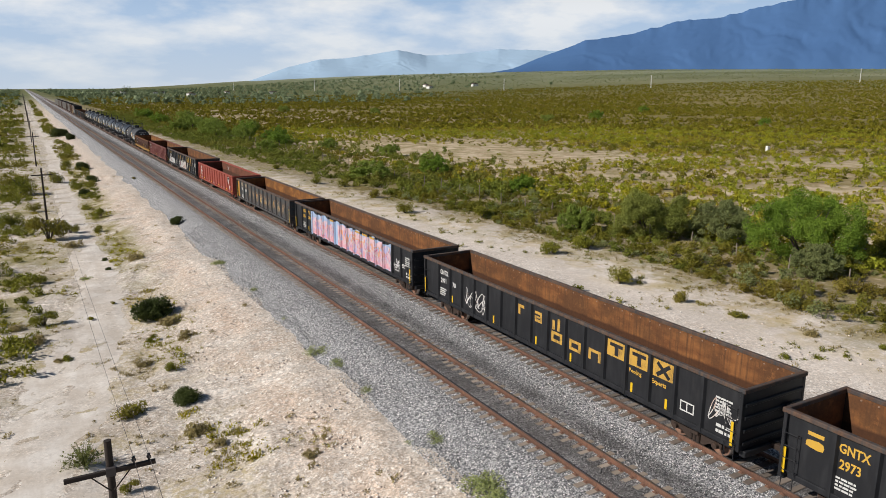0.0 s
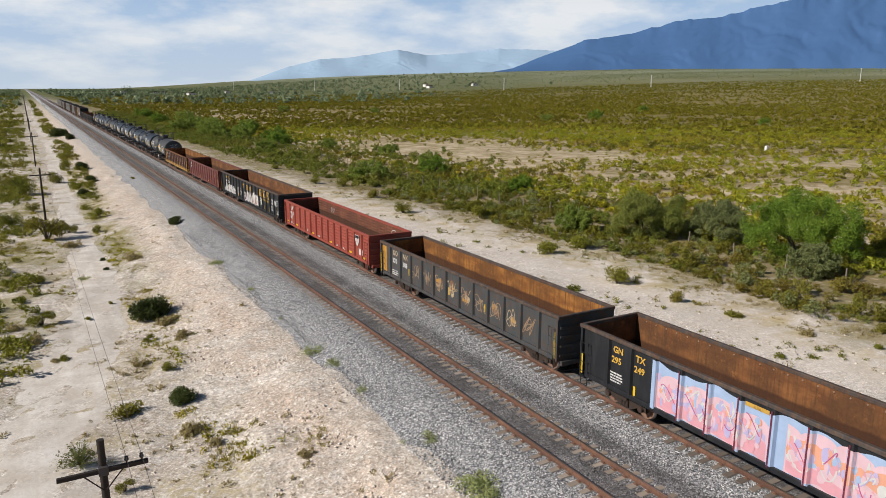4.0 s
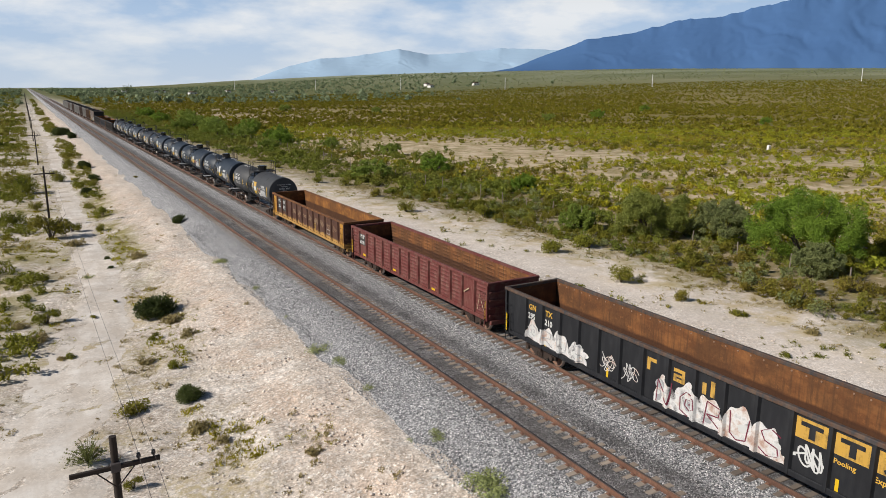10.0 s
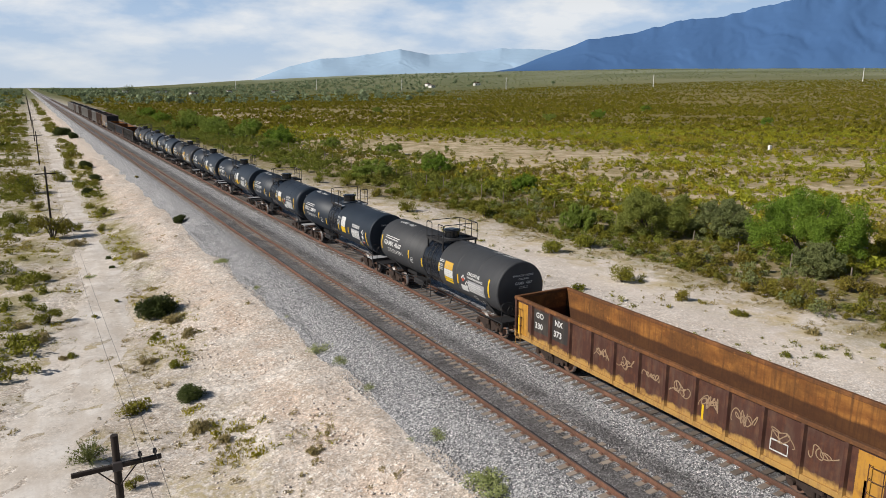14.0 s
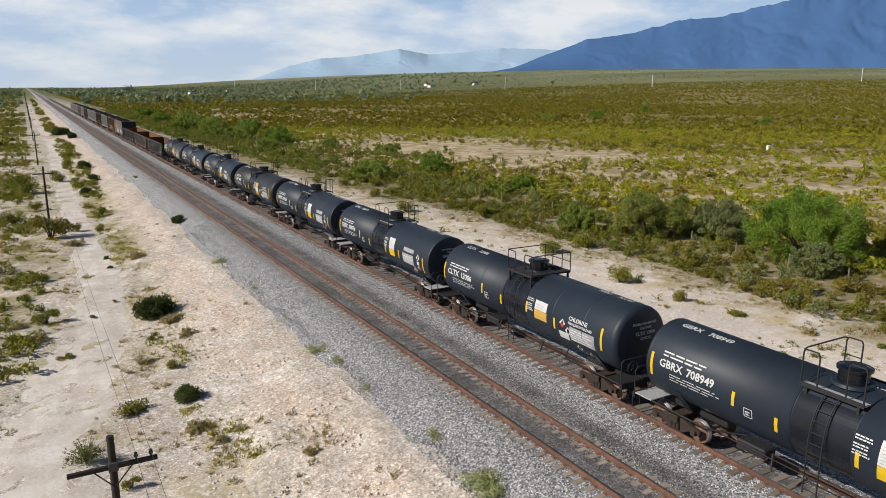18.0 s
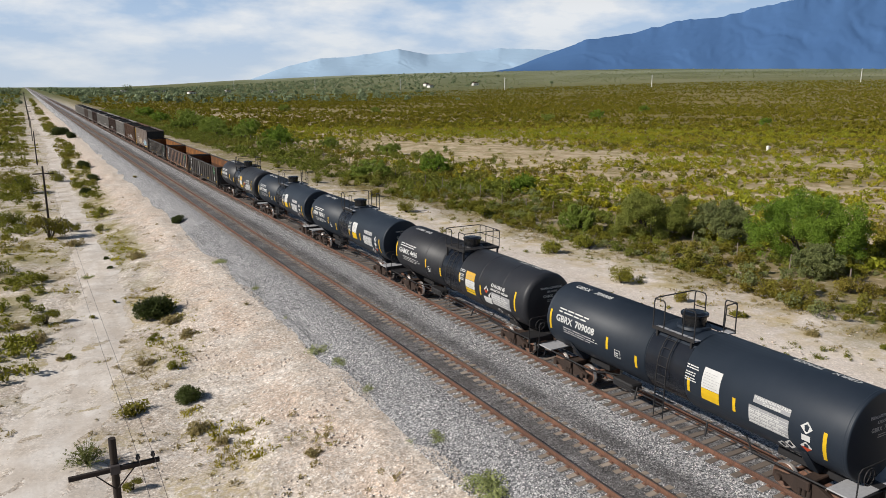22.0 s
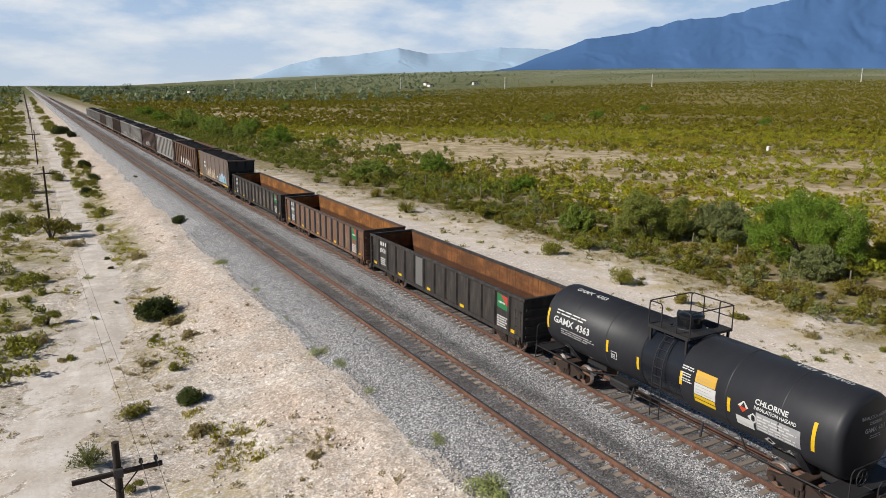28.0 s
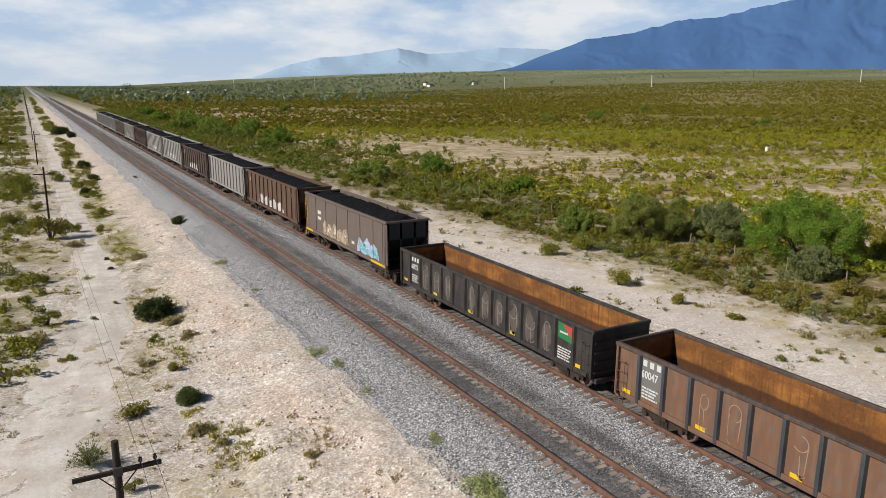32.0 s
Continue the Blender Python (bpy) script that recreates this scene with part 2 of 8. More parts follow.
def mat_ground():
    k = Nodes("dry_ground", 0.95)
    k.b.inputs["Specular IOR Level"].default_value = 0.1
    x, y = k.axis(0), k.axis(1)
    fine, grit = k.noise(4, 6), k.noise(10, 6, None, 0.72)
    sand = sand_color(k)
    # straw and olive stains of low herbs on the sand
    stain = k.math("MULTIPLY", k.ramp(k.noise(0.22, 7, None, 0.62), [(0.50, 0.0), (0.62, 0.75)]), k.math("MULTIPLY", k.band(x, -60, 7.8, 1.2), k.ramp(k.noise(3.0, 7, None, 0.7), [(0.42, 0.1), (0.58, 1.0)])))
    sand = k.mix(stain, sand, k.mix(k.noise(1.5, 5), (0.30, 0.255, 0.10), (0.54, 0.42, 0.24)))
    # dry grass and low herbs; they close in on the line farther out
    herb = k.ramp(k.noise(0.30, 8, None, 0.66), [(0.45, 0.0), (0.58, 1.0)])
    far_y = k.n.new("ShaderNodeMapRange")
    k.l.new(y, far_y.inputs[0])
    far_y.inputs[1].default_value, far_y.inputs[2].default_value, far_y.inputs[4].default_value = 48, 130, 9.5
    xe = k.math("ADD", x, far_y.outputs[0])
    sand = k.mix(k.math("MULTIPLY", k.band(xe, 48, 9000, 5), 0.75), sand, k.mix(k.ramp(k.noise(0.35, 8, None, 0.68), [(0.38, 0.0), (0.62, 1.0)]), (0.49, 0.335, 0.195), (0.75, 0.615, 0.44)))
    sand = k.mix(k.math("MULTIPLY", k.band(xe, 32, 43, 2.0), 0.55), sand, k.mix(k.noise(1.3, 7, None, 0.66), (0.63, 0.54, 0.475), (0.83, 0.755, 0.685)))
    straw = k.math("MULTIPLY", k.band(xe, 35.5, 41, 2.0), k.ramp(k.noise(0.5, 8, None, 0.7), [(0.46, 0.0), (0.60, 0.8)]))
    sand = k.mix(straw, sand, k.mix(k.noise(3.0, 6), (0.42, 0.31, 0.15), (0.60, 0.49, 0.29)))
    litter = k.math("MULTIPLY", k.band(k.math("ADD", xe, k.math("MULTIPLY", k.noise(0.25, 6, None, 0.65), 8.0)), 44.5, 62, 2.5), k.ramp(k.noise(1.1, 7, None, 0.7), [(0.34, 0.25), (0.50, 1.0)]))
    sand = k.mix(k.math("MULTIPLY", litter, 0.8), sand, k.mix(k.noise(2.0, 6), (0.12, 0.095, 0.035), (0.25, 0.19, 0.085)))
    bare = k.math("MULTIPLY", k.band(x, 58, 112, 14), k.band(y, 80, 168, 18))
    thick = k.math("MULTIPLY", k.band(x, 56, 9000, 12), k.ramp(k.noise(0.045, 6, None, 0.6), [(0.47, 0.0), (0.60, 1.0)]))
    east = k.math("MULTIPLY", k.band(xe, 38, 9000, 5), k.ramp(k.noise(2.5, 7, None, 0.7), [(0.36, 0.2), (0.56, 1.0)]))
    west = k.math("MULTIPLY", k.math("MAXIMUM", k.band(x, -9000, 1.0, 3.0), k.math("MULTIPLY", k.band(y, 55, 9000, 15), k.band(x, 5.0, 8.0, 1.0))), k.band(y, 45, 9000, 18))
    where = k.math("MAXIMUM", k.math("MULTIPLY", east, 0.85), k.math("MULTIPLY", west, 0.9))
    ground = k.mix(k.math("MULTIPLY", herb, where), sand, (0.22, 0.19, 0.06))
    ground = k.mix(k.math("MULTIPLY", thick, k.math("SUBTRACT", 0.7, k.math("MULTIPLY", bare, 0.65))), ground, k.mix(k.noise(1.2, 6), (0.125, 0.105, 0.025), (0.29, 0.21, 0.085)))
    # closed scrub far out
    far = k.band(k.math("ADD", x, k.math("MULTIPLY", y, 0.15)), 150, 90000, 90)
    cover = k.mix(k.ramp(k.noise(0.02, 7, None, 0.6), [(0.35, 0.0), (0.65, 1.0)]), (0.085, 0.080, 0.012), (0.17, 0.135, 0.026))
    cover = k.mix(k.ramp(k.noise(0.35, 5), [(0.40, 0.0), (0.62, 0.4)]), cover, (0.29, 0.22, 0.085))
    ground = k.mix(k.math("MULTIPLY", far, 0.85), ground, cover)
    grove = k.band(y, 800, 90000, 350)
    ground = k.mix(k.math("MULTIPLY", grove, 0.75), ground, k.mix(k.ramp(k.noise(0.006, 6), [(0.40, 0.0), (0.60, 1.0)]), (0.085, 0.11, 0.045), (0.135, 0.15, 0.07)))
    # grassland on the rising fan below the mountains, distance haze put into its colour
    fan = k.band(k.math("ADD", x, k.math("MULTIPLY", k.noise(0.0022, 5), 500)), 1250, 90000, 500)
    ground = k.mix(k.math("MULTIPLY", fan, 0.9), ground, k.mix(k.ramp(k.noise(0.004, 6), [(0.40, 0.0), (0.60, 1.0)]), (0.155, 0.18, 0.105), (0.28, 0.295, 0.205)))
    return k.done(ground, k.math("ADD", k.math("MULTIPLY", fine, 0.7), k.math("MULTIPLY", grit, 0.3)), 0.7, 0.05)


def mat_road():
    k = Nodes("road_sand", 0.95)
    k.b.inputs["Specular IOR Level"].default_value = 0.1
    smooth = k.mix(k.ramp(k.noise(0.6, 7, None, 0.64), [(0.36, 0.0), (0.62, 1.0)]), (0.58, 0.51, 0.44), (0.75, 0.70, 0.645))
    col = k.mix(k.ramp(k.noise(0.8, 7, None, 0.66), [(0.34, 0.35), (0.60, 0.92)]), sand_color(k), smooth)
    tread = k.noise(1.6, 5, None, 0.6, (1.0, 0.12, 1.0))
    col = k.mix(k.ramp(tread, [(0.40, 0.35), (0.52, 0.0)]), col, (0.52, 0.45, 0.38))
    return k.done(col, k.math("ADD", k.math("MULTIPLY", k.noise(4, 6), 0.7), k.math("MULTIPLY", tread, 0.6)), 0.4, 0.04)


def mat_ballast(name, island=False):
    k = Nodes(name, 0.9)
    r = k.island() if island else k.axis(0, k.cells(17))
    col = k.ramp(r, [(0.0, (0.062, 0.065, 0.072)), (0.35, (0.22, 0.22, 0.23)), (0.7, (0.46, 0.455, 0.46)), (1.0, (0.84, 0.82, 0.81))])
    x = k.axis(0)
    # darker bands along the middle of each track and the lane between them
    dark_lanes = k.math("MAXIMUM", k.math("MAXIMUM", k.band(x, 15.05, 16.25, 0.2), k.band(x, 20.1, 21.0, 0.3)), k.math("MULTIPLY", k.band(x, 16.95, 18.0, 0.3), 0.85))
    dark_lanes = k.math("MULTIPLY", dark_lanes, k.ramp(k.noise(0.5, 5), [(0.3, 0.35), (0.6, 0.8)]))
    col = k.mix(dark_lanes, col, (0.06, 0.055, 0.055))
    near = k.math("MULTIPLY", k.band(x, 14.2, 17.1, 0.5), 0.10)
    col = k.mix(near, col, (0.19, 0.14, 0.11))
    if island:
        return k.done(col)
    col = k.mix(k.math("MULTIPLY", k.noise(0.35, 6, None, 0.65), 0.55), col, (0.115, 0.105, 0.10))
    return k.done(col, k.cells(17, None, "Distance"), 0.9, 0.05)


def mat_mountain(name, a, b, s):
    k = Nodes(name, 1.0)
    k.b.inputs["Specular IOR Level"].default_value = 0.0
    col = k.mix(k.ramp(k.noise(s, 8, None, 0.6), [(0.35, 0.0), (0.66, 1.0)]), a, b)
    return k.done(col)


M = {}
M["ground"], M["road"] = mat_ground(), mat_road()
M["ballast"], M["stone"] = mat_ballast("ballast_bed"), mat_ballast("ballast_stones", True)
M["rail"] = mat_rust("rail_steel", (0.125, 0.058, 0.038), (0.19, 0.098, 0.064), (0.065, 0.036, 0.027))
k_ = Nodes("rail_head", 0.35, 0.85)
M["railhead"] = k_.done(k_.mix(k_.noise(3, 4), (0.30, 0.22, 0.18), (0.45, 0.37, 0.32)))
k_ = Nodes("sleeper_wood", 0.9)
c_ = k_.mix(k_.random(), (0.27, 0.225, 0.18), (0.50, 0.43, 0.36))
c_ = k_.mix(k_.noise(2.0, 6, k_.obj, 0.6, (0.4, 8, 8)), c_, (0.20, 0.15, 0.11))
M["tie"] = k_.done(c_, k_.noise(5, 5, k_.obj, 0.6, (0.4, 8, 8)), 0.4, 0.01)
k_ = Nodes("sleeper_dark", 0.9)
c_ = k_.mix(k_.random(), (0.13, 0.105, 0.088), (0.25, 0.205, 0.17))
M["tie_dark"] = k_.done(c_, k_.noise(5, 5, k_.obj, 0.6, (0.4, 8, 8)), 0.4, 0.01)
M["wood_dark"] = mat_plain("creosoted_wood", (0.030, 0.022, 0.018), 0.85, 0.5, 6)
M["post"] = mat_plain("grey_post", (0.23, 0.19, 0.15), 0.9, 0.3, 6)
M["wire"] = mat_plain("wire", (0.06, 0.05, 0.05), 0.6)
M["glass_ins"] = mat_plain("insulator", (0.03, 0.025, 0.025), 0.3)
M["leaf_plain"] = mat_leaf("scrub_leaf", (0.141, 0.151, 0.009), (0.317, 0.286, 0.016), (0.264, 0.167, 0.035))
M["leaf_far"] = mat_leaf("far_scrub_leaf", (0.089, 0.094, 0.008), (0.186, 0.161, 0.012), (0.144, 0.102, 0.016))
M["leaf_creosote"] = mat_leaf("creosote_leaf", (0.10, 0.118, 0.014), (0.20, 0.195, 0.024), (0.24, 0.165, 0.04))
M["leaf_belt"] = mat_leaf("belt_leaf", (0.084, 0.114, 0.018), (0.189, 0.207, 0.030), (0.194, 0.141, 0.035))
M["leaf_bright"] = mat_leaf("bright_tree_leaf", (0.088, 0.154, 0.016), (0.176, 0.255, 0.030))
M["leaf_olive"] = mat_leaf("olive_tree_leaf", (0.104, 0.131, 0.023), (0.216, 0.230, 0.050))
M["leaf_grey"] = mat_leaf("grey_green_leaf", (0.122, 0.144, 0.050), (0.216, 0.234, 0.090))
M["leaf_under"] = mat_leaf("undergrowth_leaf", (0.081, 0.087, 0.010), (0.174, 0.158, 0.018), (0.163, 0.100, 0.025))
M["leaf_yellow"] = mat_leaf("yellow_green_leaf", (0.150, 0.172, 0.014), (0.282, 0.286, 0.023))
M["leaf_mesquite"] = mat_leaf("mesquite_leaf", (0.13, 0.185, 0.028), (0.225, 0.275, 0.05))
M["leaf_herb"] = mat_leaf("herb_leaf", (0.20, 0.235, 0.085), (0.32, 0.345, 0.14))
M["leaf_fan"] = mat_leaf("fan_scrub_leaf", (0.165, 0.185, 0.085), (0.235, 0.245, 0.12))
# far trees: distance haze put into the leaf colour, paler and greyer
M["leaf_grove"] = mat_leaf("grove_leaf", (0.15, 0.19, 0.10), (0.21, 0.25, 0.14))
M["leaf_dark"] = mat_leaf("dark_bush_leaf", (0.036, 0.05, 0.014), (0.07, 0.088, 0.022))
M["leaf_dry"] = mat_leaf("dry_grass", (0.22, 0.18, 0.075), (0.32, 0.26, 0.12))
M["leaf_yucca"] = mat_leaf("yucca_leaf", (0.09, 0.11, 0.035), (0.17, 0.18, 0.06))
M["bark"] = mat_plain("bark", (0.10, 0.08, 0.06), 0.9, 0.4, 8)
M["black"] = mat_paint("black_paint", (0.0095, 0.0102, 0.0126), 0.16, (0.040, 0.029, 0.023), 0.5, dusty=0.24, dust=(0.072, 0.072, 0.076))
M["black_old"] = mat_paint("old_black_paint", (0.025, 0.022, 0.021), 0.35, (0.054, 0.032, 0.022), 0.6, dusty=0.22)
M["brown_black"] = mat_paint("rusted_black_paint", (0.032, 0.033, 0.036), 0.8, (0.108, 0.054, 0.029), 0.7, dusty=0.25)
M["teal_black"] = mat_paint("weathered_teal_black_paint", (0.040, 0.045, 0.048), 0.62, (0.094, 0.047, 0.027), 0.65, dusty=0.35, dust=(0.086, 0.101, 0.104))
M["red"] = mat_paint("red_paint", (0.238, 0.042, 0.026), 0.25, (0.137, 0.040, 0.029), 0.6, dusty=0.2)
M["dark_red"] = mat_paint("dark_red_paint", (0.108, 0.022, 0.019), 0.50, (0.194, 0.094, 0.076), 0.65, dusty=0.3)
M["orange"] = mat_paint("brown_over_yellow", (0.054, 0.019, 0.012), 0.55, (0.122, 0.047, 0.022), 0.65, low=(0.446, 0.259, 0.065))
M["tan_rust"] = mat_paint("tan_rusted_paint", (0.094, 0.076, 0.065), 1.0, (0.173, 0.076, 0.036), 0.7, dusty=0.35)
M["slate"] = mat_paint("worn_slate_paint", (0.032, 0.037, 0.045), 0.35, (0.086, 0.043, 0.029), 0.6)
M["rivet"] = mat_plain("rubbed_rivet", (0.238, 0.144, 0.094), 0.7, 0.3, 4)
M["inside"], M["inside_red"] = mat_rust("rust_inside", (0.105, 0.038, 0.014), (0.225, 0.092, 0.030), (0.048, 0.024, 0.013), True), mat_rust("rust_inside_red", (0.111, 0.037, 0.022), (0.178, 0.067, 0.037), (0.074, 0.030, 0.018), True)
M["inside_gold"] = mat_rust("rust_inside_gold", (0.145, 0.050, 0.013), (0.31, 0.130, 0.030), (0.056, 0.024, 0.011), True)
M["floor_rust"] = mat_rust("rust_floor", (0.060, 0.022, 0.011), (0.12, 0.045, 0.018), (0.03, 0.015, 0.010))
M["truck"] = mat_rust("truck_steel", (0.034, 0.023, 0.018), (0.068, 0.040, 0.028), (0.02, 0.015, 0.013))
M["wheel"] = mat_rust("wheel_steel", (0.14, 0.07, 0.045), (0.22, 0.12, 0.08), (0.07, 0.045, 0.035))
M["tread"] = mat_plain("wheel_tread", (0.35, 0.32, 0.30), 0.4, 0.2, 4, 0.8)
M["yellow"] = mat_plain("yellow_reflector", (0.619, 0.396, 0.014), 0.5, 0.12, 6)
M["amber"] = mat_paint("amber_paint", (0.396, 0.194, 0.022), 0.55, (0.180, 0.079, 0.029), 0.6)
M["gold"] = mat_paint("gold_paint", (0.490, 0.288, 0.036), 0.15, (0.216, 0.115, 0.036), 0.6)
M["gold_worn"] = mat_paint("worn_gold_paint", (0.446, 0.259, 0.043), 0.55, (0.072, 0.047, 0.025), 0.65, dusty=0.2)
M["ghost"] = mat_paint("ghost_of_old_spray", (0.076, 0.061, 0.052), 0.5, (0.036, 0.025, 0.020), 0.7)
M["ghost_line"] = mat_paint("faint_chalky_spray", (0.187, 0.169, 0.155), 0.45, (0.065, 0.047, 0.036), 0.7)
M["tan_line"] = mat_paint("faint_tan_spray", (0.259, 0.176, 0.108), 0.5, (0.101, 0.050, 0.029), 0.7)
M["white"] = mat_plain("white_lettering", (0.518, 0.518, 0.504), 0.6, 0.12, 5)
M["cream"] = mat_paint("faded_cream_paint", (0.403, 0.317, 0.202), 0.65, (0.144, 0.079, 0.043), 0.7)
M["placard_red"] = mat_plain("placard_red", (0.432, 0.058, 0.022), 0.6, 0.1)
M["pink"] = mat_plain("pink_spray", (0.590, 0.288, 0.331), 0.6, 0.25, 2)
M["sky_spray"] = mat_plain("pale_blue_spray", (0.302, 0.396, 0.562), 0.6, 0.2, 2)
M["salmon"] = mat_plain("salmon_spray", (0.612, 0.302, 0.202), 0.6, 0.2, 2)
M["pale_pink"] = mat_plain("pale_pink_spray", (0.590, 0.403, 0.446), 0.6, 0.2, 2)
M["lavender"] = mat_plain("lavender_spray", (0.403, 0.360, 0.547), 0.6, 0.2, 2)
M["faded"] = mat_paint("faded_grey_paint", (0.122, 0.119, 0.115), 0.3, (0.086, 0.050, 0.036), 0.7)
M["scuffed"] = mat_plain("scuffed_primer", (0.288, 0.180, 0.151), 0.7, 0.3, 4)
M["magenta"] = mat_plain("magenta_spray", (0.396, 0.086, 0.230), 0.6, 0.2, 2)
M["maroon"] = mat_plain("maroon_spray_and_shade", (0.144, 0.022, 0.043), 0.6, 0.2, 2)
k_ = Nodes("silver_spray", 0.5)
c_ = k_.ramp(k_.noise(1.7, 7, k_.obj, 0.66), [(0.34, (0.10, 0.095, 0.095)), (0.41, (0.42, 0.41, 0.40)), (0.48, (0.60, 0.59, 0.58)), (0.55, (0.52, 0.46, 0.42)), (0.63, (0.38, 0.25, 0.20))])
M["silver"] = k_.done(c_)
M["grey_spray"] = mat_plain("grey_spray", (0.288, 0.288, 0.295), 0.6, 0.3, 2)
M["teal"] = mat_plain("turquoise_spray", (0.072, 0.360, 0.396), 0.6, 0.2, 2)
M["green"] = mat_plain("green_emblem", (0.022, 0.158, 0.058), 0.6, 0.2, 2)
M["scarlet"] = mat_plain("red_emblem", (0.396, 0.050, 0.036), 0.6, 0.2, 2)
M["tank"] = mat_paint("tank_black", (0.012, 0.0185, 0.029), 0.04, (0.036, 0.032, 0.032), 0.52, dusty=0.10, dust=(0.036, 0.045, 0.058))
M["tank_grey"] = mat_paint("tank_dusty_black", (0.016, 0.017, 0.021), 0.10, (0.040, 0.033, 0.030), 0.5, dusty=0.16, dust=(0.054, 0.052, 0.052))
M["tank_dusty"] = mat_paint("tank_dusty_grey", (0.036, 0.037, 0.040), 0.06, (0.050, 0.043, 0.040), 0.6, dusty=0.3, dust=(0.072, 0.072, 0.072))
M["tank_gloss"] = mat_paint("tank_bare_band", (0.007, 0.009, 0.014), 0.12, (0.029, 0.024, 0.023), 0.25, dusty=0.10, dust=(0.036, 0.037, 0.042))
M["tank_oily"] = mat_plain("oily_black", (0.008, 0.009, 0.011), 0.22, 0.3, 2)
M["grating"] = mat_plain("galvanised_grating", (0.36, 0.36, 0.37), 0.55, 0.25, 8)
M["brake_red"] = mat_plain("red_brake_gear", (0.28, 0.05, 0.03), 0.6, 0.3, 6)
M["frame_black"] = mat_plain("frame_black", (0.022, 0.021, 0.022), 0.6, 0.3, 4)
M["hop_tan"] = mat_paint("hopper_taupe", (0.112, 0.085, 0.071), 0.15, (0.101, 0.058, 0.036), 0.65, dusty=0.2)
M["hop_brown"] = mat_paint("hopper_brown", (0.083, 0.043, 0.026), 0.35, (0.137, 0.068, 0.036), 0.7, dusty=0.25)
M["hop_grey"] = mat_paint("hopper_grey", (0.216, 0.205, 0.191), 0.25, (0.122, 0.086, 0.065), 0.65, dusty=0.2)
M["hop_dark"] = mat_paint("hopper_dark_brown", (0.047, 0.026, 0.020), 0.4, (0.086, 0.043, 0.029), 0.7, dusty=0.25)
M["coal"] = mat_plain("coal", (0.007, 0.007, 0.008), 0.95, 0.6, 14)
M["coal"].node_tree.nodes["Principled BSDF"].inputs["Specular IOR Level"].default_value = 0.12
M["house"] = mat_plain("whitewash", (0.72, 0.70, 0.66), 0.8, 0.1)
# both ranges: the blue of distance haze is put into the base colour
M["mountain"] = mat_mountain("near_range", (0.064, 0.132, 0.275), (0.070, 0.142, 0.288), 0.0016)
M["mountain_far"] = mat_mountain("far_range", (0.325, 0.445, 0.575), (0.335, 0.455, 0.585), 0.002)


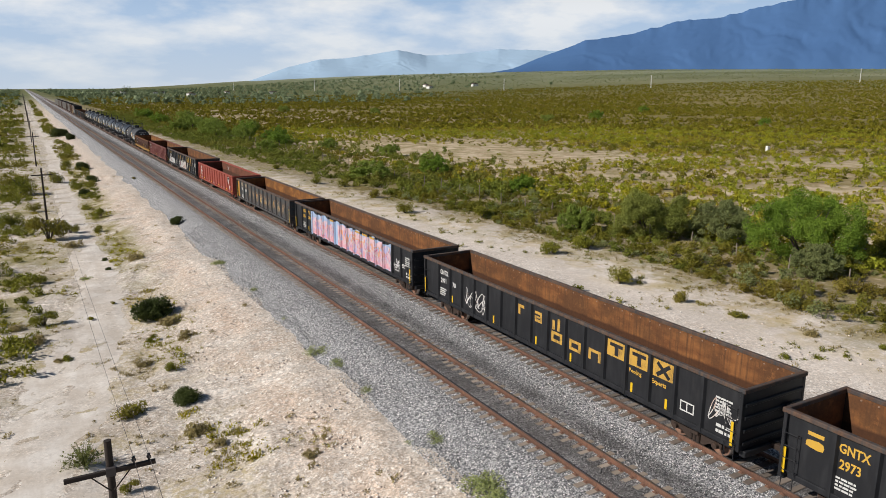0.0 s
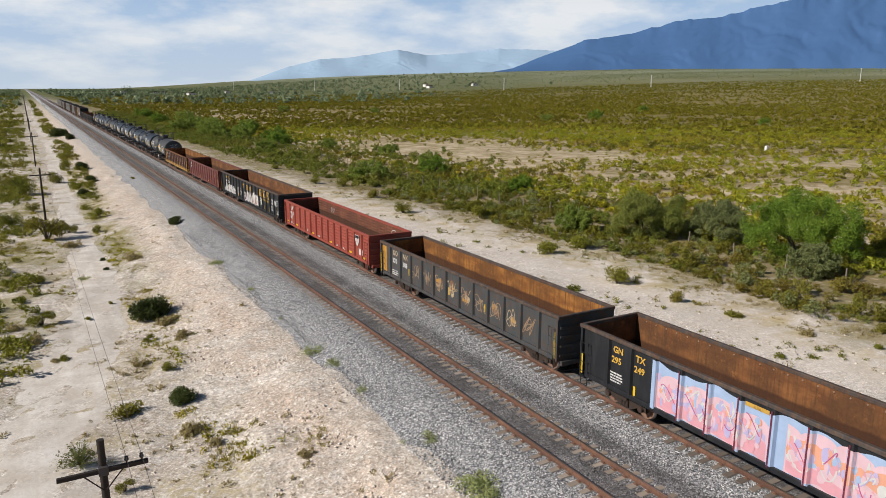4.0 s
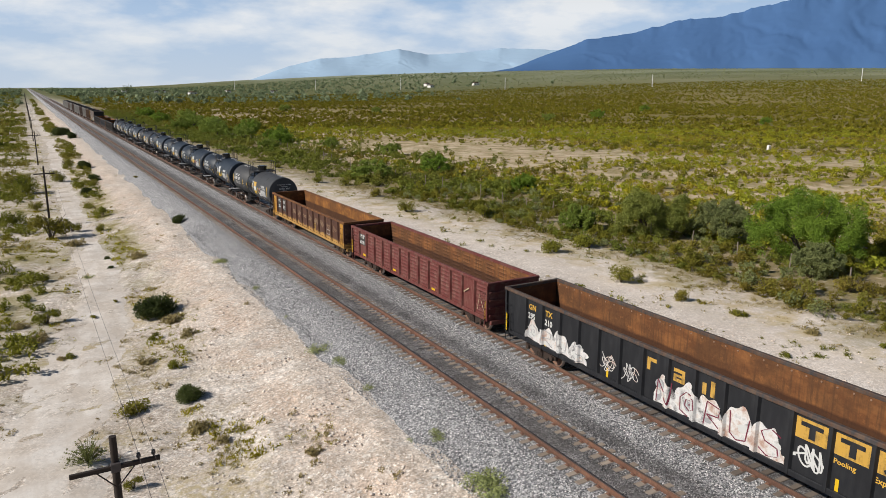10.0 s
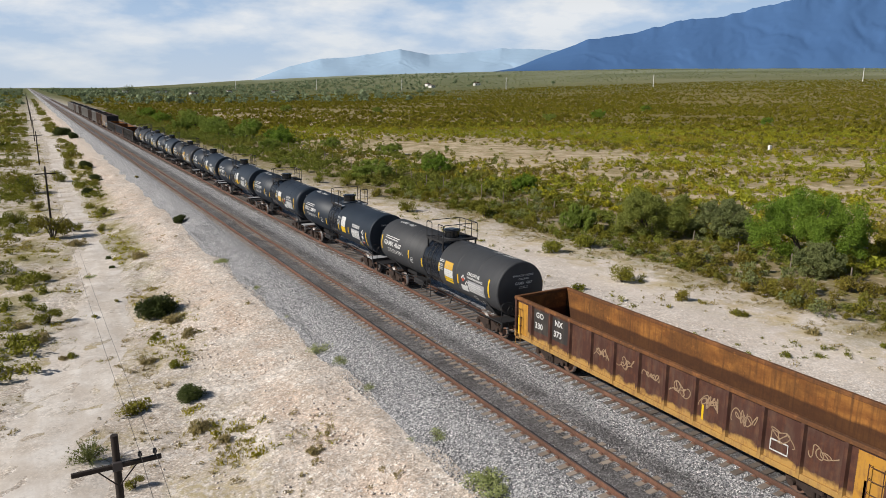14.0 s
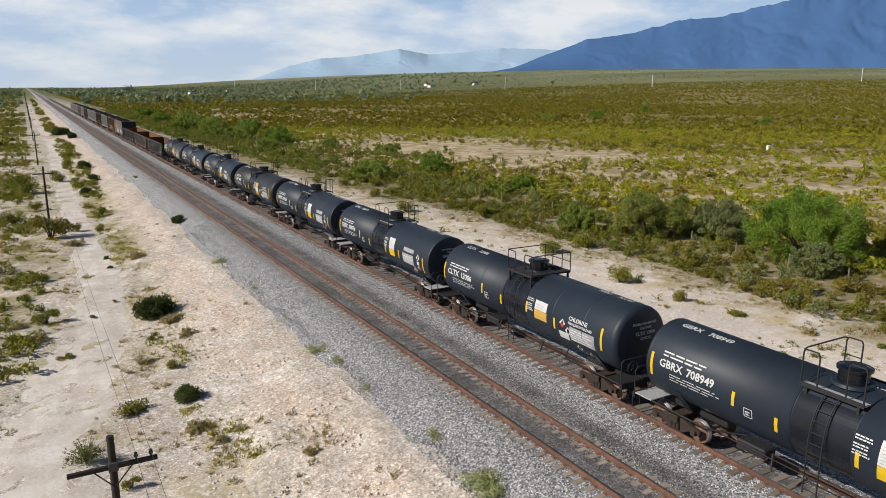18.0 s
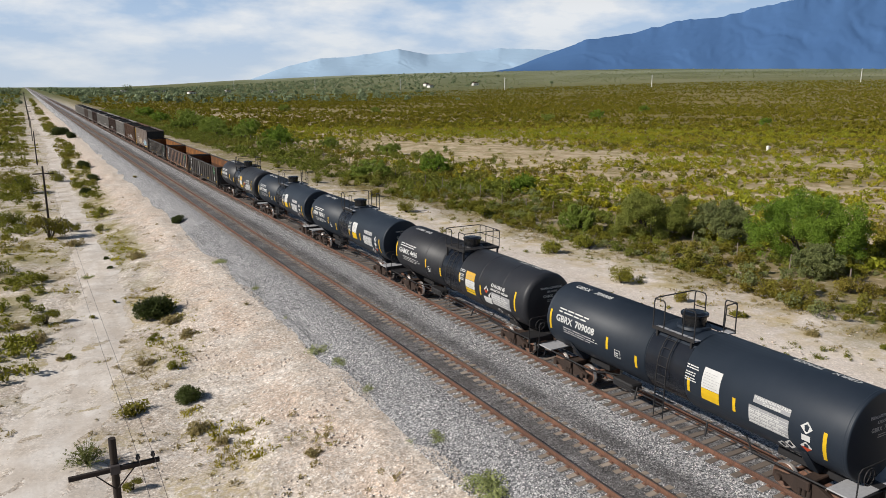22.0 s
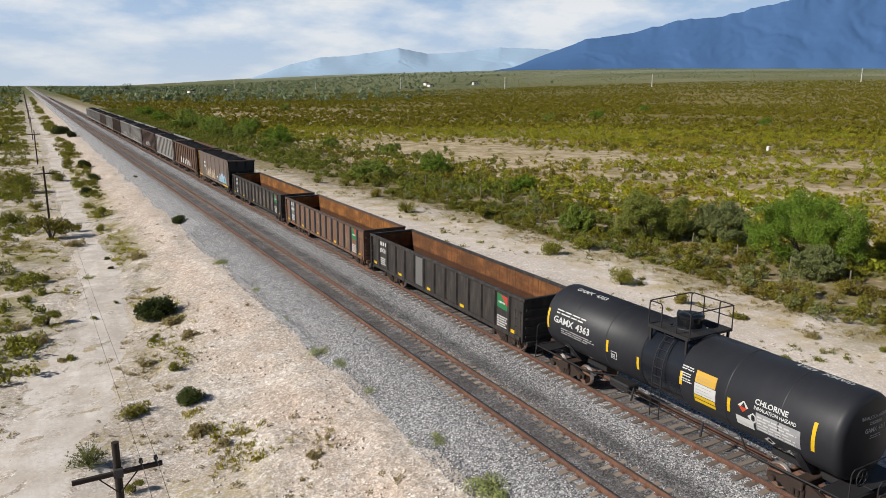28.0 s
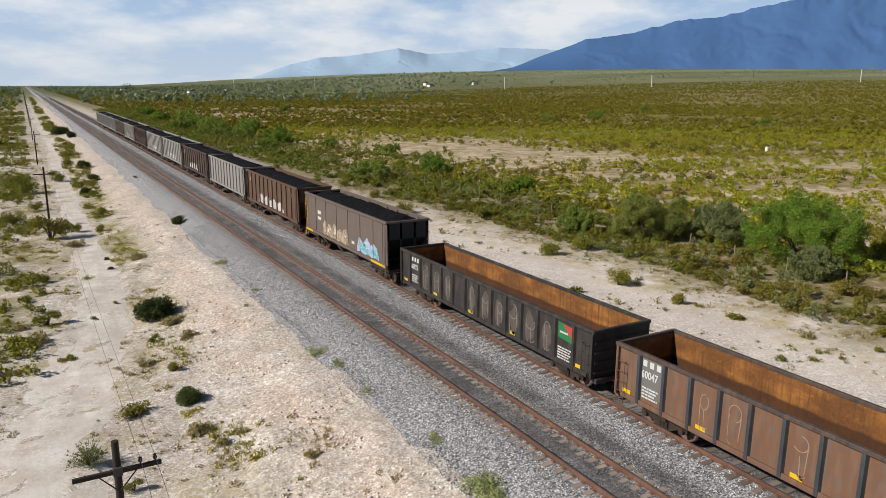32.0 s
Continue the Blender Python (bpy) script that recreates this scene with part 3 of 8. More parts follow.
# ---- mesh helpers ----
class B:
    """Collects vertices and faces of one mesh."""

    def __init__(self):
        self.v, self.f, self.s = [], [], []

    def add(self, verts, faces, smooth=False):
        k = len(self.v)
        self.v += [tuple(p) for p in verts]
        self.f += [tuple(i + k for i in f) for f in faces]
        self.s += [smooth] * len(faces)
        return self

    def box(self, x0, x1, y0, y1, z0, z1, ch=0.0):
        """A box; ch: a chamfer along its edges."""
        x0, x1, y0, y1, z0, z1 = min(x0, x1), max(x0, x1), min(y0, y1), max(y0, y1), min(z0, z1), max(z0, z1)
        if ch <= 0:
            vs = [(x, y, z) for z in (z0, z1) for y in (y0, y1) for x in (x0, x1)]
            return self.add(vs, [(0, 2, 3, 1), (4, 5, 7, 6), (0, 1, 5, 4), (2, 6, 7, 3), (0, 4, 6, 2), (1, 3, 7, 5)])
        ch = min(ch, (x1 - x0) * 0.45, (y1 - y0) * 0.45, (z1 - z0) * 0.45)
        bm = bmesh.new()
        c = Vector(((x0 + x1) / 2, (y0 + y1) / 2, (z0 + z1) / 2))
        bmesh.ops.create_cube(bm, size=1, matrix=Matrix.Translation(c) @ Matrix.Diagonal((x1 - x0, y1 - y0, z1 - z0, 1)))
        bmesh.ops.bevel(bm, geom=bm.edges[:], offset=ch, segments=1, affect="EDGES")
        bm.verts.index_update()
        self.add([p.co[:] for p in bm.verts], [[p.index for p in f.verts] for f in bm.faces])
        bm.free()
        return self

    def cyl(self, p0, p1, r0, r1=None, n=12, caps=True, smooth=True):
        p0, p1, r1 = Vector(p0), Vector(p1), r0 if r1 is None else r1
        q = (p1 - p0).to_track_quat("Z", "Y")
        ring = [(math.cos(2 * math.pi * i / n), math.sin(2 * math.pi * i / n), 0) for i in range(n)]
        vs = [p0 + q @ (Vector(c) * r0) for c in ring] + [p1 + q @ (Vector(c) * r1) for c in ring]
        self.add(vs, [(i, (i + 1) % n, n + (i + 1) % n, n + i) for i in range(n)], smooth)
        if caps:
            self.add(vs, [tuple(range(n))[::-1], tuple(range(n, 2 * n))])
        return self

    def tube(self, pts, r, n=6):
        for a, b in zip(pts, pts[1:]):
            self.cyl(a, b, r, r, n)
        return self

    def prism(self, prof, y0, y1):
        """A closed outline in x, z drawn out along y (outline anticlockwise seen from -y)."""
        n = len(prof)
        vs = [(x, y0, z) for x, z in prof] + [(x, y1, z) for x, z in prof]
        fs = [(i, i + n, (i + 1) % n + n, (i + 1) % n) for i in range(n)]
        return self.add(vs, fs + [tuple(range(n)), tuple(range(2 * n - 1, n - 1, -1))])

    def turn(self, prof, n, place, smooth=True):
        """A lathe: prof of (radius, height) pairs, set by the matrix place."""
        vs = [place @ Vector((r * math.cos(2 * math.pi * i / n), r * math.sin(2 * math.pi * i / n), h)) for r, h in prof for i in range(n)]
        fs = [(j * n + i, j * n + (i + 1) % n, (j + 1) * n + (i + 1) % n, (j + 1) * n + i) for j in range(len(prof) - 1) for i in range(n)]
        return self.add(vs, fs, smooth)

    def ring_y(self, x, y, z, r, wd):
        """A wheel standing across y: rim and spokes."""
        pts = [(x + r * math.cos(2 * math.pi * i / 14), y, z + r * math.sin(2 * math.pi * i / 14)) for i in range(15)]
        self.tube(pts, wd, 5)
        for i in range(0, 14, 3):
            self.tube([(x, y, z), pts[i]], wd * 0.7, 4)
        return self

    def mesh(self, name, mat):
        me = bpy.data.meshes.new(name)
        me.from_pydata(self.v, [], self.f)
        me.polygons.foreach_set("use_smooth", self.s)
        me.materials.append(mat)
        me.update()
        return me


def part(name, b, mat, parent=None, label="", at=None):
    """Links a B or a mesh as one object under a thing or part."""
    me = b.mesh(name, M[mat]) if isinstance(b, B) else b
    ob = new(name, me)
    if parent is not None:
        ob.parent = parent
    if at is not None:
        ob.matrix_basis = at
    if label:
        ob["label"] = label
    return ob


def thing(name, label, category, group="", at=None):
    ob = new(name)
    ob.empty_display_size = 0.3
    if at is not None:
        ob.matrix_basis = at
    return tagged(ob, label, category, group)


def raw_mesh(name, verts, tris, mat):
    """A mesh from arrays of places and of triangles."""
    me = bpy.data.meshes.new(name)
    verts, tris = np.asarray(verts, np.float32), np.asarray(tris, np.int32)
    n = tris.shape[1]
    me.vertices.add(len(verts))
    me.vertices.foreach_set("co", verts.ravel())
    me.loops.add(tris.size)
    me.loops.foreach_set("vertex_index", tris.ravel())
    me.polygons.add(len(tris))
    me.polygons.foreach_set("loop_start", np.arange(0, tris.size, n, dtype=np.int32))
    me.materials.append(M[mat])
    me.update(calc_edges=True)
    return me


# letters: outlines of the built-in font as flat meshes, made before the place is filled
WORDS = "GONX GNTX 330 373 370 388 CLTX GBRX GAMX 12006 709574 709551 709008 4405 4363 4497 CHLORINE INHALATION_HAZARD 97036 643180 60047 60430 60975 295 210 297 GN TX 2973 Pooling Experts NX GO 2971 70 97038 708949 708974 4495 708963 709096 4367 249".split()
LETTERS = {}


def make_letters():
    made = []
    for w in WORDS:
        cu = bpy.data.curves.new("letters", "FONT")
        cu.body, cu.size, cu.resolution_u = w.replace("_", " "), 1.0, 2
        cu.offset = 0.026
        made.append((w, new("letters", cu)))
    dg = bpy.context.evaluated_depsgraph_get()
    for w, ob in made:
        me = bpy.data.meshes.new_from_object(ob.evaluated_get(dg))
        n = len(me.vertices)
        co = np.empty(n * 3)
        me.vertices.foreach_get("co", co)
        LETTERS[w] = (co.reshape(-1, 3), [tuple(p.vertices) for p in me.polygons])
        bpy.data.objects.remove(ob)


make_letters()


# ---- lie of the land ----
XT, XN = 20.58, 15.65          # middle of the train's track and of the near track


def land(x, y):
    """Height of the ground, arrays welcome."""
    x, y = np.asarray(x, float), np.asarray(y, float)
    z = np.interp(x, [-60, -8, 4.5, 6.5, 10.5, 12.2, 24.3, 27, 40, 120], [-2.1, -2.0, -1.95, -1.8, -1.05, -0.95, -0.95, -1.05, -1.0, -0.8])
    bearing = np.degrees(np.arctan2(np.maximum(x, 0.0), np.maximum(y, 1.0)))
    z = z + np.interp(bearing, [28, 45, 62], [103, 92, 72]) * (1 - np.exp(-(np.maximum(x - 350, 0) / 1150) ** 1.6))
    soft = np.where((x > 12) & (x < 24.5), 0.0, 1.0)
    z = z + soft * (0.10 * np.sin(x * 0.55 + 1.3 * np.sin(y * 0.13)) * np.sin(y * 0.37 + 0.7 * np.sin(x * 0.21)) + 0.05 * np.sin(1.9 * x + 0.6 * y) * np.sin(1.3 * y - 0.8 * x))
    return z


def zl(x, y):
    return float(land(x, y))


def build_ground():
    xs = np.concatenate([-np.geomspace(60, 4600, 26)[::-1], np.arange(-58, -10, 2.0), np.arange(-10, 30, 0.5), np.arange(30, 70, 1.5), np.geomspace(72, 4600, 60)])
    ys = np.concatenate([-np.geomspace(20, 900, 12)[::-1], np.arange(-18, 5, 3.0), np.arange(5, 70, 0.7), np.arange(70, 160, 2.0), np.geomspace(162, 4650, 80)])
    gx, gy = np.meshgrid(xs, ys)
    gz = land(gx, gy)
    near = np.exp(-((gy - 30) / 60.0) ** 2)
    gz += (np.random.rand(*gz.shape) - 0.5) * 0.07 * near * ((gx < 11.5) | (gx > 25))
    lump = np.array([noise.fractal((a * 0.5, b * 0.42, 4.0), 0.8, 2.1, 4) if 5 < a < 12.2 and 5 < b < 160 else 0.0 for a, b in zip(gx.ravel(), gy.ravel())]).reshape(gx.shape)
    gz += 0.20 * np.maximum(lump, -0.3) * np.clip((gx - 5) / 2, 0, 1) * np.clip((12.2 - gx) / 1.2, 0, 1)
    v = np.stack([gx, gy, gz], -1).reshape(-1, 3)
    nx, ny = len(xs), len(ys)
    i, j = np.meshgrid(np.arange(nx - 1), np.arange(ny - 1))
    a = (j * nx + i).ravel()
    me = raw_mesh("ground", v, np.stack([a, a + 1, a + 1 + nx, a + nx], 1), "ground")
    me.polygons.foreach_set("use_smooth", np.ones(len(me.polygons), bool))
    tagged(new("ground", me), "pale sandy desert ground with dry scrub", "ground", kind="structure")


def road_mid(y):
    return np.interp(y, [8, 24, 33, 42.7, 53.6, 64, 85, 128, 202, 284, 345, 900], [-5.5, -2.4, -0.3, 1.5, 3.4, 3.7, 3.4, 3.7, 4.8, 4.0, 3.0, 2.0])


def build_road():
    ys = np.concatenate([np.arange(8, 90, 1.0), np.geomspace(90, 900, 80)])
    us = np.array([-1.0, -0.72, -0.45, -0.2, 0.2, 0.45, 0.72, 1.0])
    hh = np.array([-0.03, 0.014, 0.010, 0.016, 0.016, 0.010, 0.014, -0.03])
    v = []
    for y in ys:
        half = float(np.interp(y, [20, 33, 43, 54, 70, 130], [2.9, 2.6, 2.1, 1.75, 1.35, 1.25])) + 0.2 * math.sin(y * 0.31)
        for u, h in zip(us, hh):
            x = float(road_mid(y)) + u * half * (1 + 0.10 * math.sin(y * 0.9 + u * 3))
            v.append((x, y, zl(x, y) + h + 0.01))
    n = len(us)
    f = [(j * n + i, j * n + i + 1, (j + 1) * n + i + 1, (j + 1) * n + i) for j in range(len(ys) - 1) for i in range(n - 1)]
    me = raw_mesh("dirt_road", v, f, "road")
    me.polygons.foreach_set("use_smooth", np.ones(len(me.polygons), bool))
    tagged(new("dirt_road", me), "pale sandy two-rut dirt track beside the railway", "dirt road", kind="structure")


def build_ballast():
    prof = [(11.7, -1.02), (12.3, -0.80), (13.2, -0.42), (13.9, -0.23), (14.3, -0.205), (14.88, -0.20), (15.02, -0.150), (15.75, -0.150), (15.95, -0.185), (16.9, -0.20), (17.3, -0.26), (18.1, -0.30), (18.9, -0.26), (19.3, -0.205), (21.9, -0.205), (22.4, -0.25), (23.3, -0.6), (24.4, -1.05)]
    px = np.concatenate([np.linspace(prof[i][0], prof[i + 1][0], 6)[:-1] for i in range(len(prof) - 1)] + [[prof[-1][0]]])
    pz = np.interp(px, [p[0] for p in prof], [p[1] for p in prof])
    ys = np.concatenate([[-300, -100, -40], np.arange(-10, 75, 0.4), np.arange(75, 160, 1.5), np.geomspace(160, 4600, 60)])
    gx, gy = np.meshgrid(px, ys)
    gz = np.tile(pz, (len(ys), 1)) + (np.random.rand(len(ys), len(px)) - 0.5) * 0.035 * np.exp(-((gy - 30) / 70) ** 2)
    gx = gx + 0.12 * np.sin(gy * 0.7) * (px < 12.5) + 0.15 * (np.random.rand(*gx.shape) - 0.5) * (px < 12.6)
    v = np.stack([gx, gy, gz], -1).reshape(-1, 3)
    nx, ny = len(px), len(ys)
    i, j = np.meshgrid(np.arange(nx - 1), np.arange(ny - 1))
    a = (j * nx + i).ravel()
    tagged(new("ballast_bed", raw_mesh("ballast_bed", v, np.stack([a, a + 1, a + 1 + nx, a + nx], 1), "ballast")),
           "grey crushed-stone ballast bed under two tracks", "ballast", kind="structure")
    return prof


def scatter_stones(prof):
    """Loose ballast stones, one joined mesh of uneven octahedra."""
    rng = np.random.default_rng(5)
    n = 120000
    y = 8 + 62 * rng.random(n) ** 1.5
    x = 11.55 + rng.random(n) * 8.3
    x = np.where(rng.random(n) < 0.004, x - rng.random(n) * 1.2, x)
    z = np.interp(x, [9, 11.3] + [p[0] for p in prof[1:]], [-1.2, -1.0] + [p[1] for p in prof[1:]])
    z = np.where(x < 12.0, land(x, y), z)
    keep = ~(((np.abs(x - XN) < 1.36) | (np.abs(x - XT) < 1.36)) & (np.mod(y, 0.52) < 0.27))
    x, y, z = x[keep], y[keep], z[keep]
    n = len(x)
    r = 0.017 + 0.024 * rng.random(n)
    o = np.array([(1, 0, 0), (0, 1, 0), (-1, 0, 0), (0, -1, 0), (0, 0, 1), (0, 0, -1)], float)
    v = o[None] * (r[:, None, None] * (0.6 + 0.7 * rng.random((n, 6, 1))))
    ang = rng.random(n) * 6.28
    c, s = np.cos(ang)[:, None], np.sin(ang)[:, None]
    v = np.stack([v[..., 0] * c - v[..., 1] * s, v[..., 0] * s + v[..., 1] * c, v[..., 2] * 0.8], -1)
    v += np.stack([x, y, z + r * 0.3], -1)[:, None]
    f = np.array([(0, 1, 4), (1, 2, 4), (2, 3, 4), (3, 0, 4), (1, 0, 5), (2, 1, 5), (3, 2, 5), (0, 3, 5)])
    t = (f[None] + (np.arange(n) * 6)[:, None, None]).reshape(-1, 3)
    tagged(new("ballast_stones", raw_mesh("ballast_stones", v.reshape(-1, 3), t, "stone")), "loose grey crushed stones on the ballast", "gravel", kind="stuff")


RAIL = [(-0.07, -0.165), (0.07, -0.165), (0.07, -0.145), (0.012, -0.125), (0.012, -0.04), (0.036, -0.03), (0.036, -0.003), (-0.036, -0.003), (-0.036, -0.03), (-0.012, -0.04), (-0.012, -0.125), (-0.07, -0.145)]


def build_track(x0, name_label, tie_mat, seed):
    """One track: two rails with polished heads, sleepers under them."""
    rng = random.Random(seed)
    track = thing("railway_track", name_label, "railway track", "tracks", pose(x0, 0, 0))
    for sx in (-0.7525, 0.7525):
        rail = part("rail", B().prism([(sx + x, z) for x, z in RAIL], -60, 4500), "rail", track, "rusty brown steel rail")
        part("rail_head", B().box(sx - 0.03, sx + 0.03, -60, 4500, -0.006, 0.0), "railhead", rail, "worn shiny running surface")
    meshes = []
    for k in range(5):
        hl, hw = 1.30 + rng.uniform(-0.03, 0.03), 0.115 + rng.uniform(-0.01, 0.01)
        meshes.append(B().box(-hl, hl, -hw, hw, -0.34, -0.172, 0.015).mesh("sleeper", M[tie_mat]))
    pad = B().box(-0.17, 0.17, -0.09, 0.09, -0.176, -0.158)
    for e in (-0.11, 0.11):
        pad.box(e - 0.022, e + 0.022, -0.05, 0.05, -0.16, -0.135)
    pad = pad.mesh("tie_plate", M["rail"])
    rest = B()
    for i in range(1500):
        y = -4 + i * 0.52
        m = pose(rng.uniform(-0.05, 0.05), y + rng.uniform(-0.03, 0.03), rng.uniform(-0.012, 0.004), 0, 0, rng.uniform(-1.2, 1.2))
        if 14 <= i < 230:
            tie = part("sleeper", rng.choice(meshes), "", track, at=m)
            for sx in (-0.7525, 0.7525):
                part("tie_plate", pad, "", tie, at=pose(sx - m.translation.x, 0, 0.004))
        else:
            rest.box(-1.3, 1.3, y - 0.115, y + 0.115, -0.34, -0.172)
    tagged(part("sleepers_beyond", rest, tie_mat, track, "row of weathered sleepers"), kind="stuff")


# ---- the train ----
def speedo(t):
    """Metres the train has run at t seconds."""
    return 9.1 * t + 0.0225 * t * t


CARS = []


def join_tread(ws, tr):
    """Wheels and axle in one mesh, the treads in bare steel."""
    n = len(ws.f)
    ws.add(tr.v, tr.f, True)
    me = ws.mesh("wheelset", M["wheel"])
    me.materials.append(M["tread"])
    me.polygons.foreach_set("material_index", [0] * n + [1] * len(tr.f))
    return me


def make_truck_meshes():
    frames = []
    for sx in (-1, 1):
        fr = B()
        x0, x1 = sx * 0.92, sx * 1.06
        fr.add([(x, y, z) for x in (x0, x1) for y, z in ((-1.12, 0.36), (-1.12, 0.56), (-0.72, 0.60), (-0.38, 0.74), (0.38, 0.74), (0.72, 0.60), (1.12, 0.56), (1.12, 0.36), (0.66, 0.40), (0.36, 0.22), (-0.36, 0.22), (-0.66, 0.40))],
               [tuple(range(12))[::-sx], tuple(range(12, 24))[::sx]] + [(i, (i + 1) % 12, 12 + (i + 1) % 12, 12 + i)[::sx] for i in range(12)])
        for y in (-0.89, 0.89):
            fr.cyl((sx * 1.02, y, 0.44), (sx * 1.17, y, 0.44), 0.13, 0.11, 10)
        for dy in (-0.16, 0, 0.16):
            fr.cyl((sx * 1.08, dy, 0.27), (sx * 1.08, dy, 0.56), 0.075, None, 8)
        frames.append(fr.mesh("side_frame", M["truck"]))
    bol = B().box(-1.2, 1.2, -0.2, 0.2, 0.5, 0.80, 0.03)
    ws = B().cyl((-0.85, 0, 0), (0.85, 0, 0), 0.08, None, 8)
    tr = B()
    for sx in (-1, 1):
        pl = Matrix.Translation((sx * 0.68, 0, 0)) @ Euler((0, sx * math.pi / 2, 0)).to_matrix().to_4x4()
        ws.turn([(0.0, 0.14), (0.13, 0.14), (0.15, 0.09), (0.33, 0.05), (0.37, 0.12), (0.405, 0.12)], 24, pl)
        ws.turn([(0.0, 0.0), (0.15, 0.02), (0.36, -0.01), (0.445, -0.005)], 24, pl)
        tr.turn([(0.405, 0.122), (0.421, 0.118), (0.423, 0.02), (0.45, 0.01), (0.45, -0.01), (0.40, -0.012)], 24, pl)
    return frames, bol.mesh("truck", M["truck"]), join_tread(ws, tr)


TRUCK = make_truck_meshes()
WHEELS = []


def add_truck(car, y):
    frames, bol, ws = TRUCK
    truck = part("truck", bol, "", car, "rusty two-axle truck", pose(0, y, 0))
    for fr in frames:
        part("side_frame", fr, "", truck)
    for dy in (-0.89, 0.89):
        w = part("wheelset", ws, "", truck, "", pose(0, dy, 0.423))
        WHEELS.append(w)


def add_ends(car, half, mat="frame_black"):
    """Draw gear at both ends: coupler shank, knuckle and a hose."""
    for s in (-1, 1):
        c = B().box(-0.09, 0.09, s * (half - 0.2), s * (half + 0.36), 0.74, 0.94, 0.02)
        c.box(-0.17, 0.11, s * (half + 0.34), s * (half + 0.60), 0.70, 0.98, 0.05)
        part("coupler", c, "truck", car, "rusty knuckle coupler")
        part("brake_hose", B().tube([(0.28, s * (half + 0.02), 0.85), (0.30, s * (half + 0.20), 0.50), (0.22, s * (half + 0.42), 0.42), (0.12, s * (half + 0.60), 0.55)], 0.025), "frame_black", car)


def flat_side(x, half):
    """Places a decal on a flat near side: u from the car's far end towards its leading end."""
    return lambda u, v: (x, half - u, v)


def round_side(r, zc, half):
    return lambda u, v: (-r * math.cos(v / r), half - u, zc + r * math.sin(v / r))


class Decal(B):
    def __init__(self, fn):
        self.v, self.f, self.s = [], [], []
        self.fn = fn

    def poly(self, pts):
        return self.add([self.fn(u, v) for u, v in pts], [tuple(range(len(pts)))])

    def rect(self, u, v, w, h, lean=0.0):
        n = max(1, int(h / 0.18))
        for i in range(n):
            a, b = v + h * i / n, v + h * (i + 1) / n
            la, lb = lean * i / n, lean * (i + 1) / n
            self.poly([(u + la, a), (u + w + la, a), (u + w + lb, b), (u + lb, b)])
        return self

    def bars(self, u, v, w, h, rows, seed=1, fill=0.55):
        """Lines of small writing as plain bars."""
        rng = random.Random(seed)
        p = h / rows
        for r in range(rows):
            a, end = u, u + w * rng.uniform(0.75, 1)
            while a < end:
                l = rng.uniform(0.10, 0.28) * w
                self.rect(a, v + h - (r + 1) * p, min(l, end - a), p * fill)
                a += l + 0.035 * w
        return self

    def word(self, u, v, size, text, squeeze=1.0):
        co, fs = LETTERS[text]
        return self.add([self.fn(u + c[0] * size * squeeze, v + c[1] * size) for c in co], fs)

    def blob(self, u, v, w, h, rng, n=9):
        pts = []
        for i in range(n):
            a = 2 * math.pi * i / n
            k = rng.uniform(0.8, 1.12)
            pts.append((u + w / 2 + math.copysign(abs(math.cos(a)) ** 0.6, math.cos(a)) * w / 2 * k, v + h / 2 + math.copysign(abs(math.sin(a)) ** 0.6, math.sin(a)) * h / 2 * k))
        return self.poly(pts)

    def stroke(self, pts, wd):
        """A ribbon along points, one piece."""
        vs, n = [], len(pts)
        for i, (a, b) in enumerate(pts):
            p, q = pts[max(0, i - 1)], pts[min(n - 1, i + 1)]
            l = math.hypot(q[0] - p[0], q[1] - p[1]) or 1
            ox, oy = -(q[1] - p[1]) / l * wd / 2, (q[0] - p[0]) / l * wd / 2
            rise = 0.00008 * i
            vs += [(p_[0] - rise, p_[1], p_[2]) for p_ in (self.fn(a + ox, b + oy), self.fn(a - ox, b - oy))]
        return self.add(vs, [(2 * i, 2 * i + 1, 2 * i + 3, 2 * i + 2) for i in range(n - 1)])

    def ring(self, u, v, ru, rv, wd, a0=0.0, a1=6.3, n=12):
        return self.stroke([(u + ru * math.cos(a0 + (a1 - a0) * i / n), v + rv * math.sin(a0 + (a1 - a0) * i / n)) for i in range(n + 1)], wd)

    def put(self, name, mat, parent, label=""):
        ob = part(name, self, mat, parent, label)
        return tagged(ob, kind="stuff") if name == "small_writing" else ob


def scrawl(fn, u, v, w, h, rng, wd):
    """An unreadable sprayed scribble: one tangled line."""
    d = Decal(fn)
    k = [rng.uniform(0.5, 1.0) for _ in range(6)]
    f = [rng.uniform(2.0, 7.5) * max(1.0, w / h) ** 0.5 for _ in range(4)]
    n, pts = int(90 * max(1.0, w / h)), []
    for i in range(n + 1):
        s = i / n
        pts.append((u + w * (0.1 + 0.8 * s) + min(w, h) * 0.22 * (math.sin(6.283 * f[0] * s + k[0] * 6) + 0.6 * math.sin(6.283 * f[1] * s + k[1] * 6)),
                    v + h * (0.5 + 0.30 * math.sin(6.283 * f[2] * s + k[2] * 6) + 0.17 * math.sin(6.283 * f[3] * s + k[3] * 6))))
    return d.stroke(pts, wd)


def over_posts(fn, pn, us):
    """Follows panel and post faces of a side, so that sprayed paint runs over both."""
    a, b = fn(0, 0)[0], pn(0, 0)[0]

    def at(u, v):
        q = min(abs(u - p) for p in us)
        k = min(1.0, max(0.0, (0.14 - q) / 0.065))
        return (a + (b - a) * k, fn(u, v)[1], v)
    return at


def lay(fn, d):
    return lambda u, v: (fn(u, v)[0] - d, fn(u, v)[1], fn(u, v)[2])


